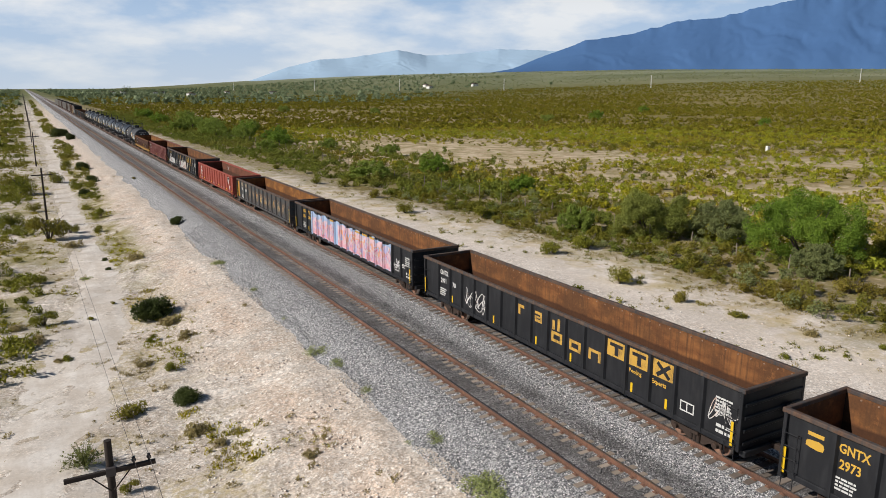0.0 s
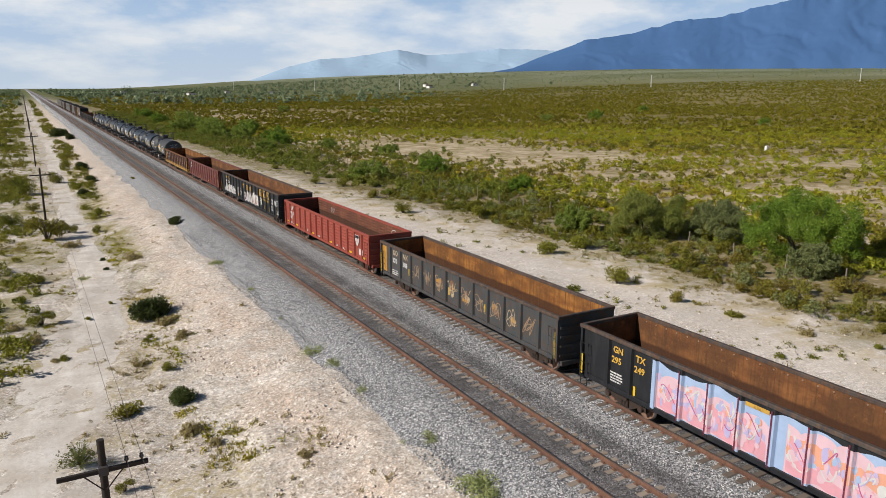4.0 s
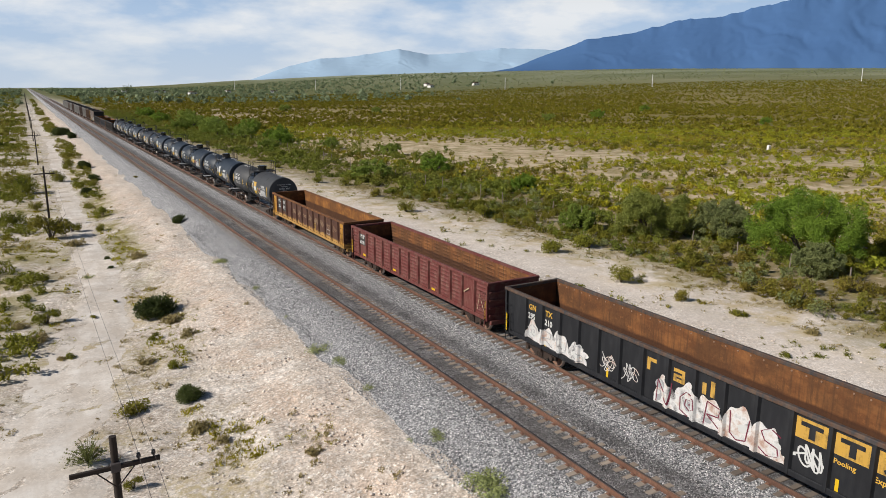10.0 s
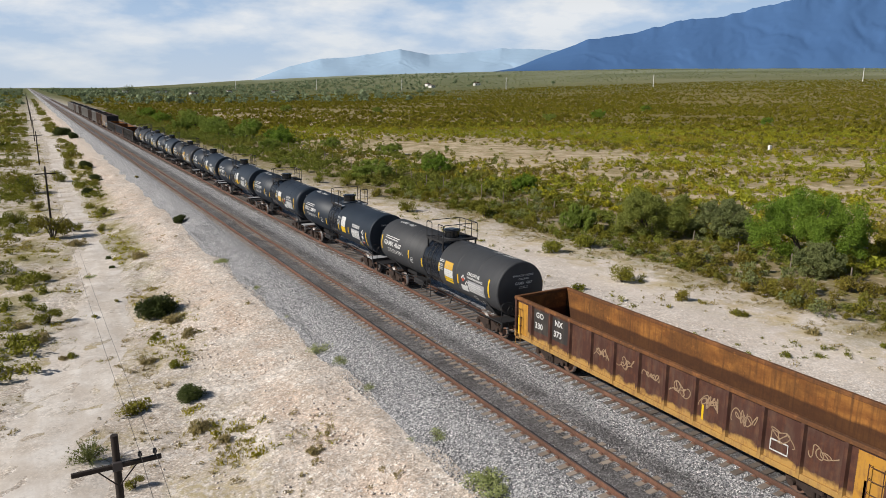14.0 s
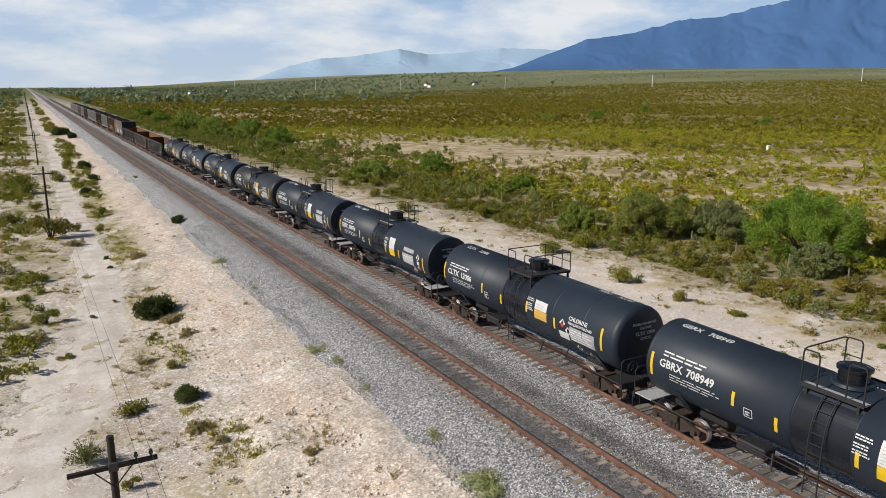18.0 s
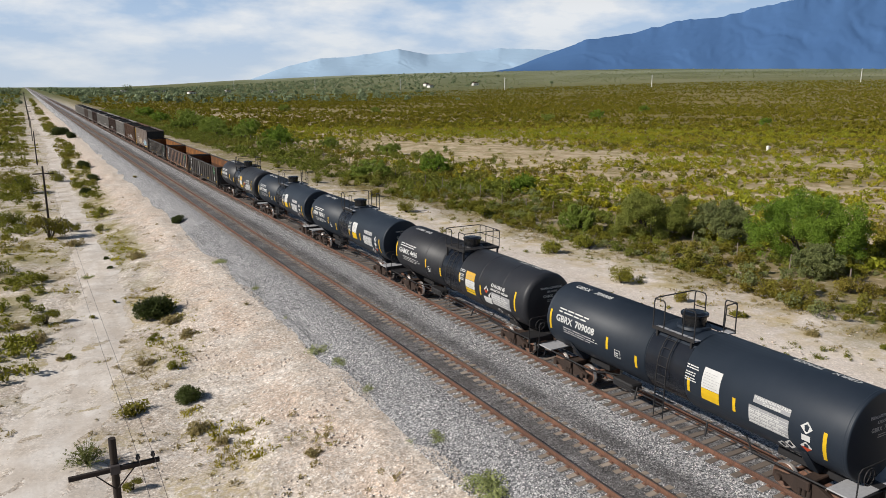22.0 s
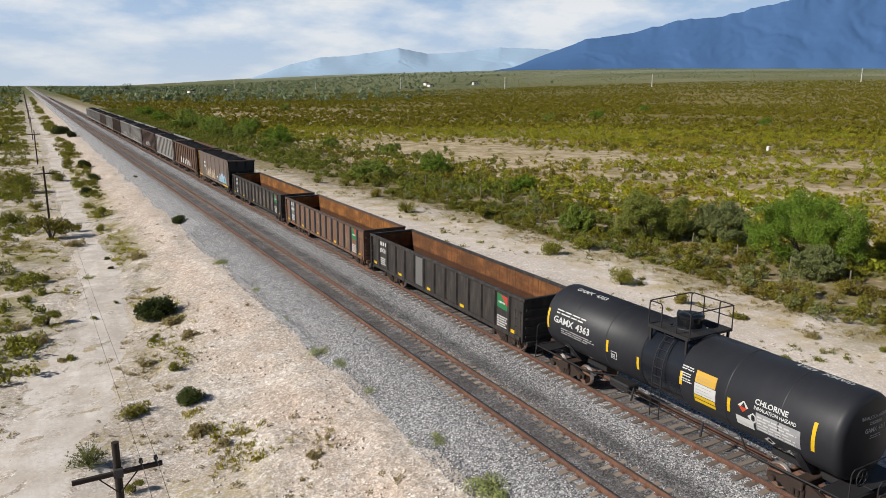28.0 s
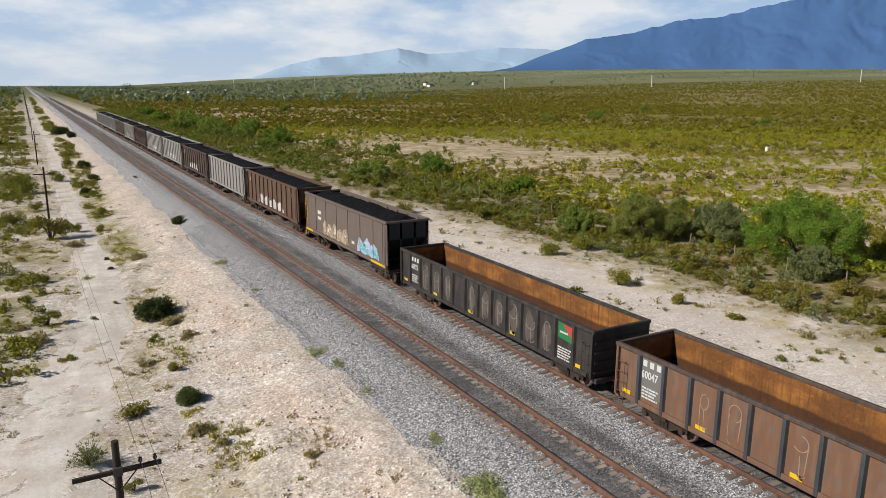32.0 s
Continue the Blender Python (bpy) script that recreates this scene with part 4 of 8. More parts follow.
def mass(fn, u0, u1, lo, hi, step=0.03):
    """A sprayed field between two edges, in narrow columns."""
    d, n = Decal(fn), max(2, int((u1 - u0) / step))
    vs = []
    for i in range(n + 1):
        u = u0 + (u1 - u0) * i / n
        vs += [fn(u, lo(u)), fn(u, max(lo(u) + 0.01, hi(u)))]
    return d.add(vs, [(2 * i, 2 * i + 2, 2 * i + 3, 2 * i + 1) for i in range(n)])


def puff(fn, u, v, w, h, rng):
    """A soft-cornered uneven patch of spray."""
    p, q, r = rng.uniform(0, 6), rng.uniform(0, 6), rng.uniform(0.3, 0.7)

    def e(x):
        s = min(1.0, max(-1.0, 2 * (x - u) / w - 1))
        return (1 - s * s) ** r
    return mass(fn, u, u + w, lambda x: v + h * 0.5 - h * 0.5 * e(x) * (0.85 + 0.15 * math.sin(9 * x + p)), lambda x: v + h * 0.5 + h * 0.5 * e(x) * (0.8 + 0.2 * math.sin(7 * x + q)))


def trace(fn, pts, wd):
    """A sprayed line through points, following the side."""
    out = []
    for (a, b), (c, e) in zip(pts, pts[1:]):
        n = max(1, int(math.hypot(c - a, e - b) / 0.05))
        out += [(a + (c - a) * i / n, b + (e - b) * i / n) for i in range(n)]
    return Decal(fn).stroke(out + [pts[-1]], wd)


GLYPHS = [[(0.05, 0.95), (0.1, 0.2), (0.35, 0.05), (0.7, 0.15), (0.8, 0.9)],
          [(0.85, 0.8), (0.5, 0.95), (0.15, 0.75), (0.3, 0.5), (0.75, 0.4), (0.8, 0.15), (0.4, 0.03), (0.1, 0.2)],
          [(0.1, 0.05), (0.15, 0.9), (0.7, 0.1), (0.8, 0.95)],
          [(0.5, 0.45), (0.62, 0.5), (0.55, 0.65), (0.38, 0.6), (0.34, 0.38), (0.55, 0.25), (0.8, 0.4), (0.75, 0.75), (0.4, 0.88), (0.12, 0.6), (0.15, 0.15), (0.5, 0.02)],
          [(0.1, 0.05), (0.2, 0.9), (0.75, 0.8), (0.7, 0.5), (0.2, 0.45), (0.85, 0.05)]]


def big_letters(fn, u, v, w, h, rng, mats, parent, count, label, line="maroon"):
    """Broad sprayed letter-like masses over one another, unreadable."""
    step = w / count
    k = [rng.uniform(0, 6) for _ in range(4)]
    top = lambda x: v + h * min(1.05, (0.42 + 0.50 * abs(math.sin(math.pi * (x - u) / step + 0.4)) ** 0.35 + 0.10 * math.sin(3.1 * x + k[0]) + 0.06 * math.sin(11 * x + k[1])) * min(1.0, 0.35 + (x - u) * 2.2, 0.3 + (u + w - x) * 1.6))
    mass(lay(fn, 0.003), u, u + w, lambda x: v + 0.05 + 0.05 * math.sin(5 * x + k[2]), top).put("graffiti", mats[0], parent, label)
    for i in range(count):
        a = u + i * step
        for q in range(4):
            m = mats[1 + rng.randrange(len(mats) - 1)]
            puff(lay(fn, 0.005 + 0.001 * q), a + step * rng.uniform(-0.05, 0.6), v + h * rng.uniform(0.05, 0.5), step * rng.uniform(0.2, 0.6), h * rng.uniform(0.15, 0.4), rng).put("graffiti_fill", m, parent)
        g = [(a + step * (0.02 + 0.92 * p), v + 0.08 + h * 0.78 * q) for p, q in GLYPHS[(i + int(k[3] * 3)) % 5]]
        trace(lay(fn, 0.011), g, 0.045).put("graffiti_outline", line, parent)
        trace(lay(fn, 0.012), [(p + 0.07, q + 0.03) for p, q in g[1:-1]], 0.03).put("graffiti_outline", "white", parent)


def ghost_letter(fn, u, w, v, h, rng, parent, ground, line):
    """A tall faded looped letter of old spray, unreadable."""
    puff(fn, u + w * 0.1, v, w * 0.8, h, rng).put("faded_spray", ground, parent, "faded old spray ground")
    g = lay(fn, 0.003)
    c, r = u + w * rng.uniform(0.42, 0.58), w * rng.uniform(0.18, 0.40)
    a0 = rng.uniform(0, 6)
    d = Decal(g).ring(c, v + h * rng.uniform(0.6, 0.75), r, h * rng.uniform(0.12, 0.24), 0.035, a0, a0 + rng.uniform(4.0, 6.3), 16)
    d.put("tag", line, parent, "faint pale sprayed loop")
    foot = [[(c - r, v + h * 0.70), (c - r * 0.9, v + h * 0.1), (c - r * 0.4, v + 0.04)], [(c + r, v + h * 0.70), (c + r * 0.8, v + h * 0.15)], [(c, v + h * 0.5), (c + r * 0.2, v + 0.05), (c + r, v + h * 0.12)]]
    for pts in rng.sample(foot, 2):
        trace(g, pts, 0.035).put("tag", line, parent)


def gondola(label, r_end, l_end, top, posts, paint, inside, corrugated=False, end_panel=1.6, low=1.0, yellow_ends=None, chord=None, dress=None, floor="floor_rust", post_paint=None):
    """An open gondola car; local y runs to its trailing end, z from the rail top."""
    L = l_end - r_end
    h = L / 2
    car = thing("gondola_car", label, "freight car", "cars of the train")
    CARS.append((car, (r_end + l_end) / 2))
    xo, xs = 1.60, 1.485
    ys = [-h + end_panel + (L - 2 * end_panel) * i / (posts - 1) for i in range(posts)]
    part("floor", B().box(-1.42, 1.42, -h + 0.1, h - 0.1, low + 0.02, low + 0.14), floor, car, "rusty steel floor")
    walls = []
    for s in (-1, 1):
        wall = part("side_wall", B().box(s * (xs - 0.022), s * xs, -h, h, low, top - 0.06), paint, car)
        walls.append(wall)
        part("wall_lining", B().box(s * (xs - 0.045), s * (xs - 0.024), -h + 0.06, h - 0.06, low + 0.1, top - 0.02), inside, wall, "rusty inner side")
        part("top_chord", B().box(s * (xs - 0.06), s * (xo - 0.01), -h, h, top - 0.15, top, 0.02), chord or paint, wall, "worn steel top rim")
        if s > 0 and posts == 16:
            rv = B()
            for q in range(int(L / 0.55)):
                y_ = -h + 0.4 + q * 0.55
                rv.cyl((xs - 0.046, y_, top - 0.24), (xs - 0.066, y_, top - 0.24), 0.04, 0.028, 6)
            tagged(part("rivet_row", rv, "rivet", wall, "pale rivet heads"), kind="stuff")
        part("side_sill", B().box(s * (xs - 0.02), s * (xo - 0.03), -h + 0.3, h - 0.3, low - 0.10, low + 0.09, 0.012), paint, wall)
        pm = B().prism([(s * xs, -0.11), (s * (xo - 0.005), -0.06), (s * (xo - 0.005), 0.06), (s * xs, 0.11)][::s], 0, 1)
        pm.v = [(x, z, low - 0.06 + y * (top - 0.13 - low + 0.06)) for x, y, z in pm.v]
        pm.f = [f[::-1] for f in pm.f]
        me = pm.mesh("side_post", M[post_paint or paint])
        for y in ys:
            part("side_post", me, "", wall, at=pose(0, y, 0))
        edges_ = [-h] + ys + [h]
        for end in (-h + 0.05, h - 0.05):
            part("corner_post", B().box(s * (xs - 0.03), s * (xo - 0.01), end - 0.06, end + 0.06, low - 0.1, top - 0.1, 0.012), paint, wall)
        if corrugated:
            n = 7
            for a, b in zip(edges_, edges_[1:]):
                if b - a < 0.5 or (s < 0 and (abs(b - ys[-1]) < 0.01 or abs(a - ys[0]) < 0.01)):
                    continue
                zs = [low + 0.1]
                for i in range(n):
                    z = low + 0.28 + i * (top - low - 0.62) / (n - 1)
                    zs += [z - 0.06, z, z + 0.06]
                zs.append(top - 0.16)
                for name_, mat_, base, out_, pad in (("corrugation", paint, xs + 0.002, 0.055, 0.13), ("inner_ribbing", inside, xs - 0.047, -0.035, 0.16)):
                    cor, q = B(), []
                    for j, z in enumerate(zs):
                        o_ = out_ if 0 < j < len(zs) - 1 and (j - 1) % 3 == 1 else 0.0
                        q += [(s * base, a + pad, z), (s * (base + o_), a + pad + 0.1, z), (s * (base + o_), b - pad - 0.1, z), (s * base, b - pad, z)]
                    fl = s if out_ > 0 else -s
                    cor.add(q, [(4 * j + i, 4 * j + i + 1, 4 * j + 5 + i, 4 * j + 4 + i)[::-fl] for j in range(len(zs) - 1) for i in range(3)])
                    part(name_, cor, mat_, wall)
        # grab irons and a ladder at the corner
        for e, n in ((-1, 4), (1, 4)):
            lad = B()
            for i in range(n):
                z = low + 0.15 + i * 0.40
                y0 = e * (h - 0.12)
                lad.tube([(s * (xo - 0.05), y0, z), (s * (xo + 0.05), y0, z), (s * (xo + 0.05), y0 - e * 0.42, z), (s * (xo - 0.05), y0 - e * 0.42, z)], 0.013, 5)
            for y0 in (e * (h - 0.12), e * (h - 0.54)):
                lad.tube([(s * (xo + 0.045), y0, low + 0.02), (s * (xo + 0.045), y0, low + 1.42)], 0.014, 5)
            lad.tube([(s * (xo + 0.02), e * (h - 0.14), low - 0.05), (s * (xo + 0.03), e * (h - 0.14), low - 0.42), (s * (xo + 0.03), e * (h - 0.52), low - 0.42), (s * (xo + 0.02), e * (h - 0.52), low - 0.05)], 0.016, 5)
            part("ladder", lad, yellow_ends or paint, wall)
    for s in (-1, 1):
        ew = part("end_wall", B().box(-xs, xs, s * (h - 0.022), s * h, low - 0.08, top - 0.06), paint, car)
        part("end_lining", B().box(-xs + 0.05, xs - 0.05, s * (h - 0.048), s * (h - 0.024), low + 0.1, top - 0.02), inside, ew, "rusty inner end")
        part("end_chord", B().box(-xo + 0.005, xo - 0.005, s * (h - 0.07), s * (h + 0.075), top - 0.15, top + 0.003, 0.02), chord or paint, ew, "worn steel top rim")
        for i in range(4):
            z = low + 0.1 + i * (top - low - 0.3) / 4
            part("end_rib", B().box(-xs + 0.03, xs - 0.03, s * h, s * (h + 0.055), z, z + 0.13, 0.03), paint, ew)
        part("end_sill", B().box(-1.4, 1.4, s * (h - 0.1), s * (h + 0.14), low - 0.30, low - 0.08, 0.02), paint, ew)
        if s < 0:
            hb = B().cyl((0.75, -h - 0.07, low + 0.95), (0.75, -h - 0.17, low + 0.95), 0.24, None, 14)
            part("brake_wheel", hb, "frame_black", ew, "hand brake wheel")
    part("centre_sill", B().box(-0.22, 0.22, -h + 0.05, h - 0.05, 0.66, low + 0.02, 0.02), "truck", car)
    for y in ys[::2]:
        part("cross_bearer", B().box(-1.4, 1.4, y - 0.08, y + 0.08, low - 0.18, low + 0.02), "truck", car)
    for y in (-h + 2.15, h - 2.15):
        add_truck(car, y)
    add_ends(car, h + 0.1)
    part("brake_cylinder", B().cyl((-0.7, 0.6, 0.72), (-0.7, 1.5, 0.72), 0.2, None, 12), "truck", car)
    fn = flat_side(-xs - 0.006, h)
    pn = flat_side(-xo - 0.004, h)
    if dress:
        dress(walls[0], fn, pn, L, low, top, [h - y for y in ys][::-1])
    return car


def stripes(wall, fn, spots, v, w=0.07, h=0.5, mat="yellow"):
    for u in spots:
        Decal(fn).rect(u, v, w, h).put("reflector_strip", mat, wall, "yellow reflective strip")


def pink_piece(wall, fn, pn, u0, u1, low, top, us, rng):
    """Two big sprayed words: pink below, orange above, a pale blue halo, over panels and posts."""
    f = over_posts(fn, pn, us)
    h = top - low - 0.30
    split = us[6] + 0.2
    wave = lambda u, q, a: a * math.sin(u * q) + 0.6 * a * math.sin(u * q * 2.3 + 1.0)
    mass(lay(f, 0.002), u0 - 0.2, u1 + 0.2, lambda u: low + 0.05 + wave(u, 3.0, 0.03), lambda u: top - 0.30 + wave(u, 2.1, 0.07)).put("graffiti_halo", "sky_spray", wall, "pale blue sprayed halo")
    d = 0.004
    for a, b, up in ((u0, split - 0.35, 0.80), (split + 0.25, u1, 0.92)):
        mass(lay(f, 0.004), a, b, lambda u: low + 0.10 + wave(u, 4.0, 0.04), lambda u: low + h * up - 0.16 + 0.22 * abs(math.sin(u * 2.9)) ** 0.5 + wave(u, 1.3, 0.05)).put("graffiti_ground", "pale_pink", wall, "pink sprayed letters")
        mass(lay(f, 0.006), a + 0.1, b - 0.1, lambda u: low + h * 0.42 + wave(u, 3.3, 0.10), lambda u: low + h * (up - 0.20) + wave(u, 2.7, 0.09)).put("graffiti_fill", "salmon" if a > u0 else "lavender", wall)
        mass(lay(f, 0.007), a + 0.05, b - 0.05, lambda u: low + 0.14 + wave(u, 5.0, 0.03), lambda u: low + h * 0.34 + wave(u, 3.9, 0.09)).put("graffiti_fill", "pink", wall)
        u, d = a, 0.008
        while u < b - 0.7:
            for m, n, v0, v1 in (("white", 5, 0.12, 0.65), ("salmon", 3, 0.35, 0.65), ("sky_spray", 2, 0.3, 0.7), ("pink", 5, 0.1, 0.55), ("lavender", 4, 0.05, 0.6), ("pale_pink", 6, 0.1, 0.62)):
                for q in range(n):
                    d += 0.00006
                    puff(lay(f, d), u + rng.uniform(0.0, 0.8), low + rng.uniform(v0, v1) * h, rng.uniform(0.08, 0.30), rng.uniform(0.10, 0.32) * h, rng).put("graffiti_fill", m, wall)
            for c_ in ("white", "lavender", "magenta"):
                a_, p_, w_ = rng.uniform(0.25, 0.6), rng.uniform(0, 6.3), rng.uniform(0.3, 0.6)
                d += 0.0004
                b_ = u + 0.3 * rng.random()
                pts = [(b_ + w_ * (1 - math.cos(0.32 * q + p_ * 0.2)) * 0.6, low + 0.12 + h * (a_ + 0.17 * math.sin(0.42 * q + p_))) for q in range(9)]
                trace(lay(f, 0.012 + d - 0.008), pts, 0.045 if c_ == "white" else 0.032).put("graffiti_outline", c_, wall)
            u += rng.uniform(0.75, 1.0)
    # shaded side of each post, painted as a dark strip over the spray
    g = lay(pn, 0.028)
    for u in us:
        if u0 < u < u1:
            Decal(g).rect(u - 0.05, low + 0.02, 0.045, top - low - 0.22).put("bare_edge", "maroon", wall, "dark strip painted as shade on the post")
    for k in (5, 9, 10, 11):
        Decal(lay(fn, 0.026)).rect(us[k] + 0.16, top - 0.42, us[k + 1] - us[k] - 0.34, 0.14).put("old_panel", "gold_worn", wall, "rest of an old gold panel")


def dress_long(number, spray, silver_tags):
    """Markings of the long black cars: gold block letters as plain shapes, gold panel, strips."""
    def dress(wall, fn, pn, L, low, top, us):
        rng = random.Random(number)
        if silver_tags:
            for k, w, n in ((0, "GN", "295"), (1, "TX", "210")):
                Decal(fn).word(us[k] + 0.16, top - 0.62, 0.36, w).put("lettering", "gold", wall)
                Decal(fn).word(us[k] + 0.12, top - 1.04, 0.36, n).put("lettering", "white", wall)
        elif spray:
            for k, w, n in ((0, "GN", "295"), (1, "TX", "249")):
                Decal(fn).word(us[k] + 0.20, top - 0.62, 0.36, w).put("lettering", "gold", wall)
                Decal(fn).word(us[k] + 0.14, top - 1.04, 0.36, n).put("lettering", "gold", wall)
        elif number == 11:
            Decal(fn).word(us[0] + 0.10, top - 0.66, 0.40, "GNTX", 0.78).put("lettering", "gold", wall)
            Decal(fn).word(us[0] + 0.16, top - 1.14, 0.40, "2973", 0.8).put("lettering", "gold", wall)
            Decal(fn).rect(0.75, top - 0.55, 0.5, 0.12).blob(0.70, top - 0.95, 0.6, 0.28, rng).put("small_emblem", "gold", wall, "small gold emblem")
        else:
            Decal(fn).word(us[0] + 0.10, top - 0.66, 0.36, "GNTX", 0.82).put("lettering", "white", wall)
            Decal(fn).word(us[0] + 0.16, top - 1.12, 0.36, "2971", 0.9).put("lettering", "white", wall)
            Decal(fn).word(us[1] + 0.20, top - 1.12, 0.36, "70").put("lettering", "white", wall)
        Decal(fn).bars(us[0] + 0.1, low + 0.25, 0.7, 0.45, 4, number).put("small_writing", "white", wall)
        if not spray:
            # block letters spread over five panels, as plain gold shapes
            pw = us[7] - us[6]
            for k, shapes in ((6, [[(0, 0, 0.16, 0.34), (0, 0.34, 0.45, 0.14)]]), (7, [[(0.05, 0.36, 0.37, 0.13), (0.19, 0, 0.23, 0.13), (0.42, 0, 0.14, 0.49), (0.05, 0, 0.14, 0.28), (0.19, 0.19, 0.23, 0.09)]]), (8, [[(0.1, 0, 0.17, 0.42)], [(0.45, 0, 0.17, 0.56)]])):
                for sh in shapes:
                    d = Decal(fn)
                    for a, b, w, h in sh:
                        d.rect(us[k] + 0.18 + a, top - 0.92 + b, w, h)
                    d.put("block_letter", "gold_worn", wall, "faded gold block letter")
            for k in (8, 9, 10):
                if silver_tags:
                    break
                d = Decal(fn)
                a, b, w = us[k] + 0.24, low + 0.62, pw - 0.48
                d.rect(a, b + 0.34, w, 0.13).rect(a, b, 0.15, 0.34).rect(a + w - 0.15, b, 0.15, 0.34)
                if k < 10:
                    d.rect(a + 0.15, b, w - 0.3, 0.13)
                d.put("block_letter", "gold_worn", wall, "faded gold block letter")
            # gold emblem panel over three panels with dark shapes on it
            for i, k in enumerate((11, 12, 13)):
                if k + 1 >= len(us):
                    break
                a, w = us[k] + 0.11, us[k + 1] - us[k] - 0.22
                Decal(fn).rect(a, top - 0.92, w, 0.66).put("emblem_panel", "gold_worn", wall, "gold emblem panel")
                d = Decal(lambda u, v, g=fn: (g(u, v)[0] - 0.004, g(u, v)[1], g(u, v)[2]))
                if i < 2:
                    d.rect(a + w * 0.15, top - 0.50, w * 0.7, 0.14).rect(a + w * 0.42, top - 0.84, w * 0.2, 0.34)
                else:
                    d.stroke([(a + w * 0.2, top - 0.84), (a + w * 0.8, top - 0.36)], 0.15).stroke([(a + w * 0.2, top - 0.36), (a + w * 0.8, top - 0.84)], 0.15)
                d.put("emblem_shape", "black", wall)
            Decal(fn).word(us[12] + 0.12, top - 1.20, 0.22, "Pooling").put("lettering", "gold", wall)
            Decal(fn).word(us[13] + 0.05, top - 1.22, 0.24, "Experts").put("lettering", "gold", wall)
        Decal(fn).bars(us[-1] + 0.5, low + 0.9, 0.7, 0.6, 5, number + 1).bars(us[-1] + 0.6, low + 0.2, 0.8, 0.4, 2, number + 2).put("small_writing", "white", wall)
        d = Decal(fn)
        u = us[-2] + 0.25
        d.rect(u, low + 0.35, 0.62, 0.05).rect(u, low + 0.68, 0.62, 0.05).rect(u, low + 0.40, 0.05, 0.28).rect(u + 0.57, low + 0.40, 0.05, 0.28).rect(u + 0.28, low + 0.40, 0.05, 0.28)
        d.put("data_plate", "white", wall, "white consolidated stencil")
        stripes(wall, fn, [us[1] + 0.15, us[4] + 0.5, us[7] + 0.3, us[9] + 0.3, us[12] + 0.25, us[-2] - 0.45], low + 0.05, 0.11, 0.42)
        stripes(wall, pn, [0.10, L - 0.34], low + 0.02, 0.10, 0.85)
        if spray:
            pink_piece(wall, fn, pn, us[2] + 0.10, us[-2] - 0.35, low, top, us, rng)
            scrawl(fn, us[-2] + 0.2, low + 0.5, 1.6, 0.6, rng, 0.05).put("tag", "white", wall, "white sprayed tag")
        elif silver_tags:
            big_letters(over_posts(fn, pn, us), us[0] + 0.05, low + 0.05, us[3] - us[0] + 0.5, 1.0, rng, ["silver", "white", "silver"], wall, 4, "silver sprayed graffiti", "grey_spray")
            big_letters(over_posts(fn, pn, us), us[6] + 0.6, low + 0.02, us[11] - us[6] - 0.7, 1.3, rng, ["silver", "silver", "white", "silver", "grey_spray"], wall, 5, "silver sprayed graffiti", "maroon")
            for k in (4, 5):
                scrawl(fn, us[k] + 0.2, low + 0.3, 0.75, 0.8, rng, 0.03).put("tag", "silver", wall, "thin grey sprayed tag")
            scrawl(fn, us[11] + 0.2, low + 0.3, 1.0, 0.8, rng, 0.06).put("tag", "white", wall, "white sprayed tag")
            scrawl(fn, us[-2] + 0.2, low + 0.9, 1.9, 0.5, rng, 0.05).put("tag", "white", wall, "white sprayed tag")
        else:
            scrawl(fn, us[2] + 0.15, low + 0.15, us[4] - us[2], 1.2, rng, 0.04).put("tag", "silver", wall, "thin grey sprayed tag")
            scrawl(fn, us[-1] + 0.3, low + 0.5, 1.1, 0.9, rng, 0.03).put("tag", "silver", wall, "thin grey sprayed tag")
    return dress


def dress_rusty(wall, fn, pn, L, low, top, us):
    rng = random.Random(31)
    for k, w, n in ((0, "GO", "370"), (1, "NX", "388")):
        Decal(fn).word(us[k] + 0.25, top - 0.60, 0.44, w).put("lettering", "cream", wall)
        Decal(fn).word(us[k] + 0.22, top - 1.08, 0.40, n).put("lettering", "white", wall)
    Decal(fn).bars(us[0] + 0.15, low + 0.12, 0.9, 0.36, 3, 4).put("small_writing", "white", wall)
    Decal(fn).rect(0.12, low + 0.1, 0.62, top - low - 0.35).put("end_patch", "amber", wall, "amber painted end panel")
    for k in range(2, len(us) - 1):
        a, w = us[k] + 0.16, us[k + 1] - us[k] - 0.32
        if 4 <= k <= 9 and k != 7:
            for q in range(4):
                puff(lay(fn, 0.0005 * q), a + w * rng.uniform(0, 0.4), low + 0.4 + rng.uniform(0, 0.6), w * rng.uniform(0.25, 0.6), rng.uniform(0.15, 0.45), rng).put("paint_patch", ("cream", "tan_rust", "amber", "tan_rust")[q], wall, "peeling cream paint patch")
        g = lambda u, v, f=fn: (f(u, v)[0] - 0.004, f(u, v)[1], f(u, v)[2])
        scrawl(g, a, low + 0.4, w * 0.8, 0.95, rng, 0.038).put("tag", "cream" if k % 4 == 1 else "tan_line", wall, "cream sprayed tag")
    stripes(wall, fn, [us[1] + 1.0, us[5] + 0.2, us[7] + 1.0], low + 0.5, 0.09, 0.42)
    stripes(wall, pn, [0.06, L - 0.2], low + 0.02, 0.10, 1.2)


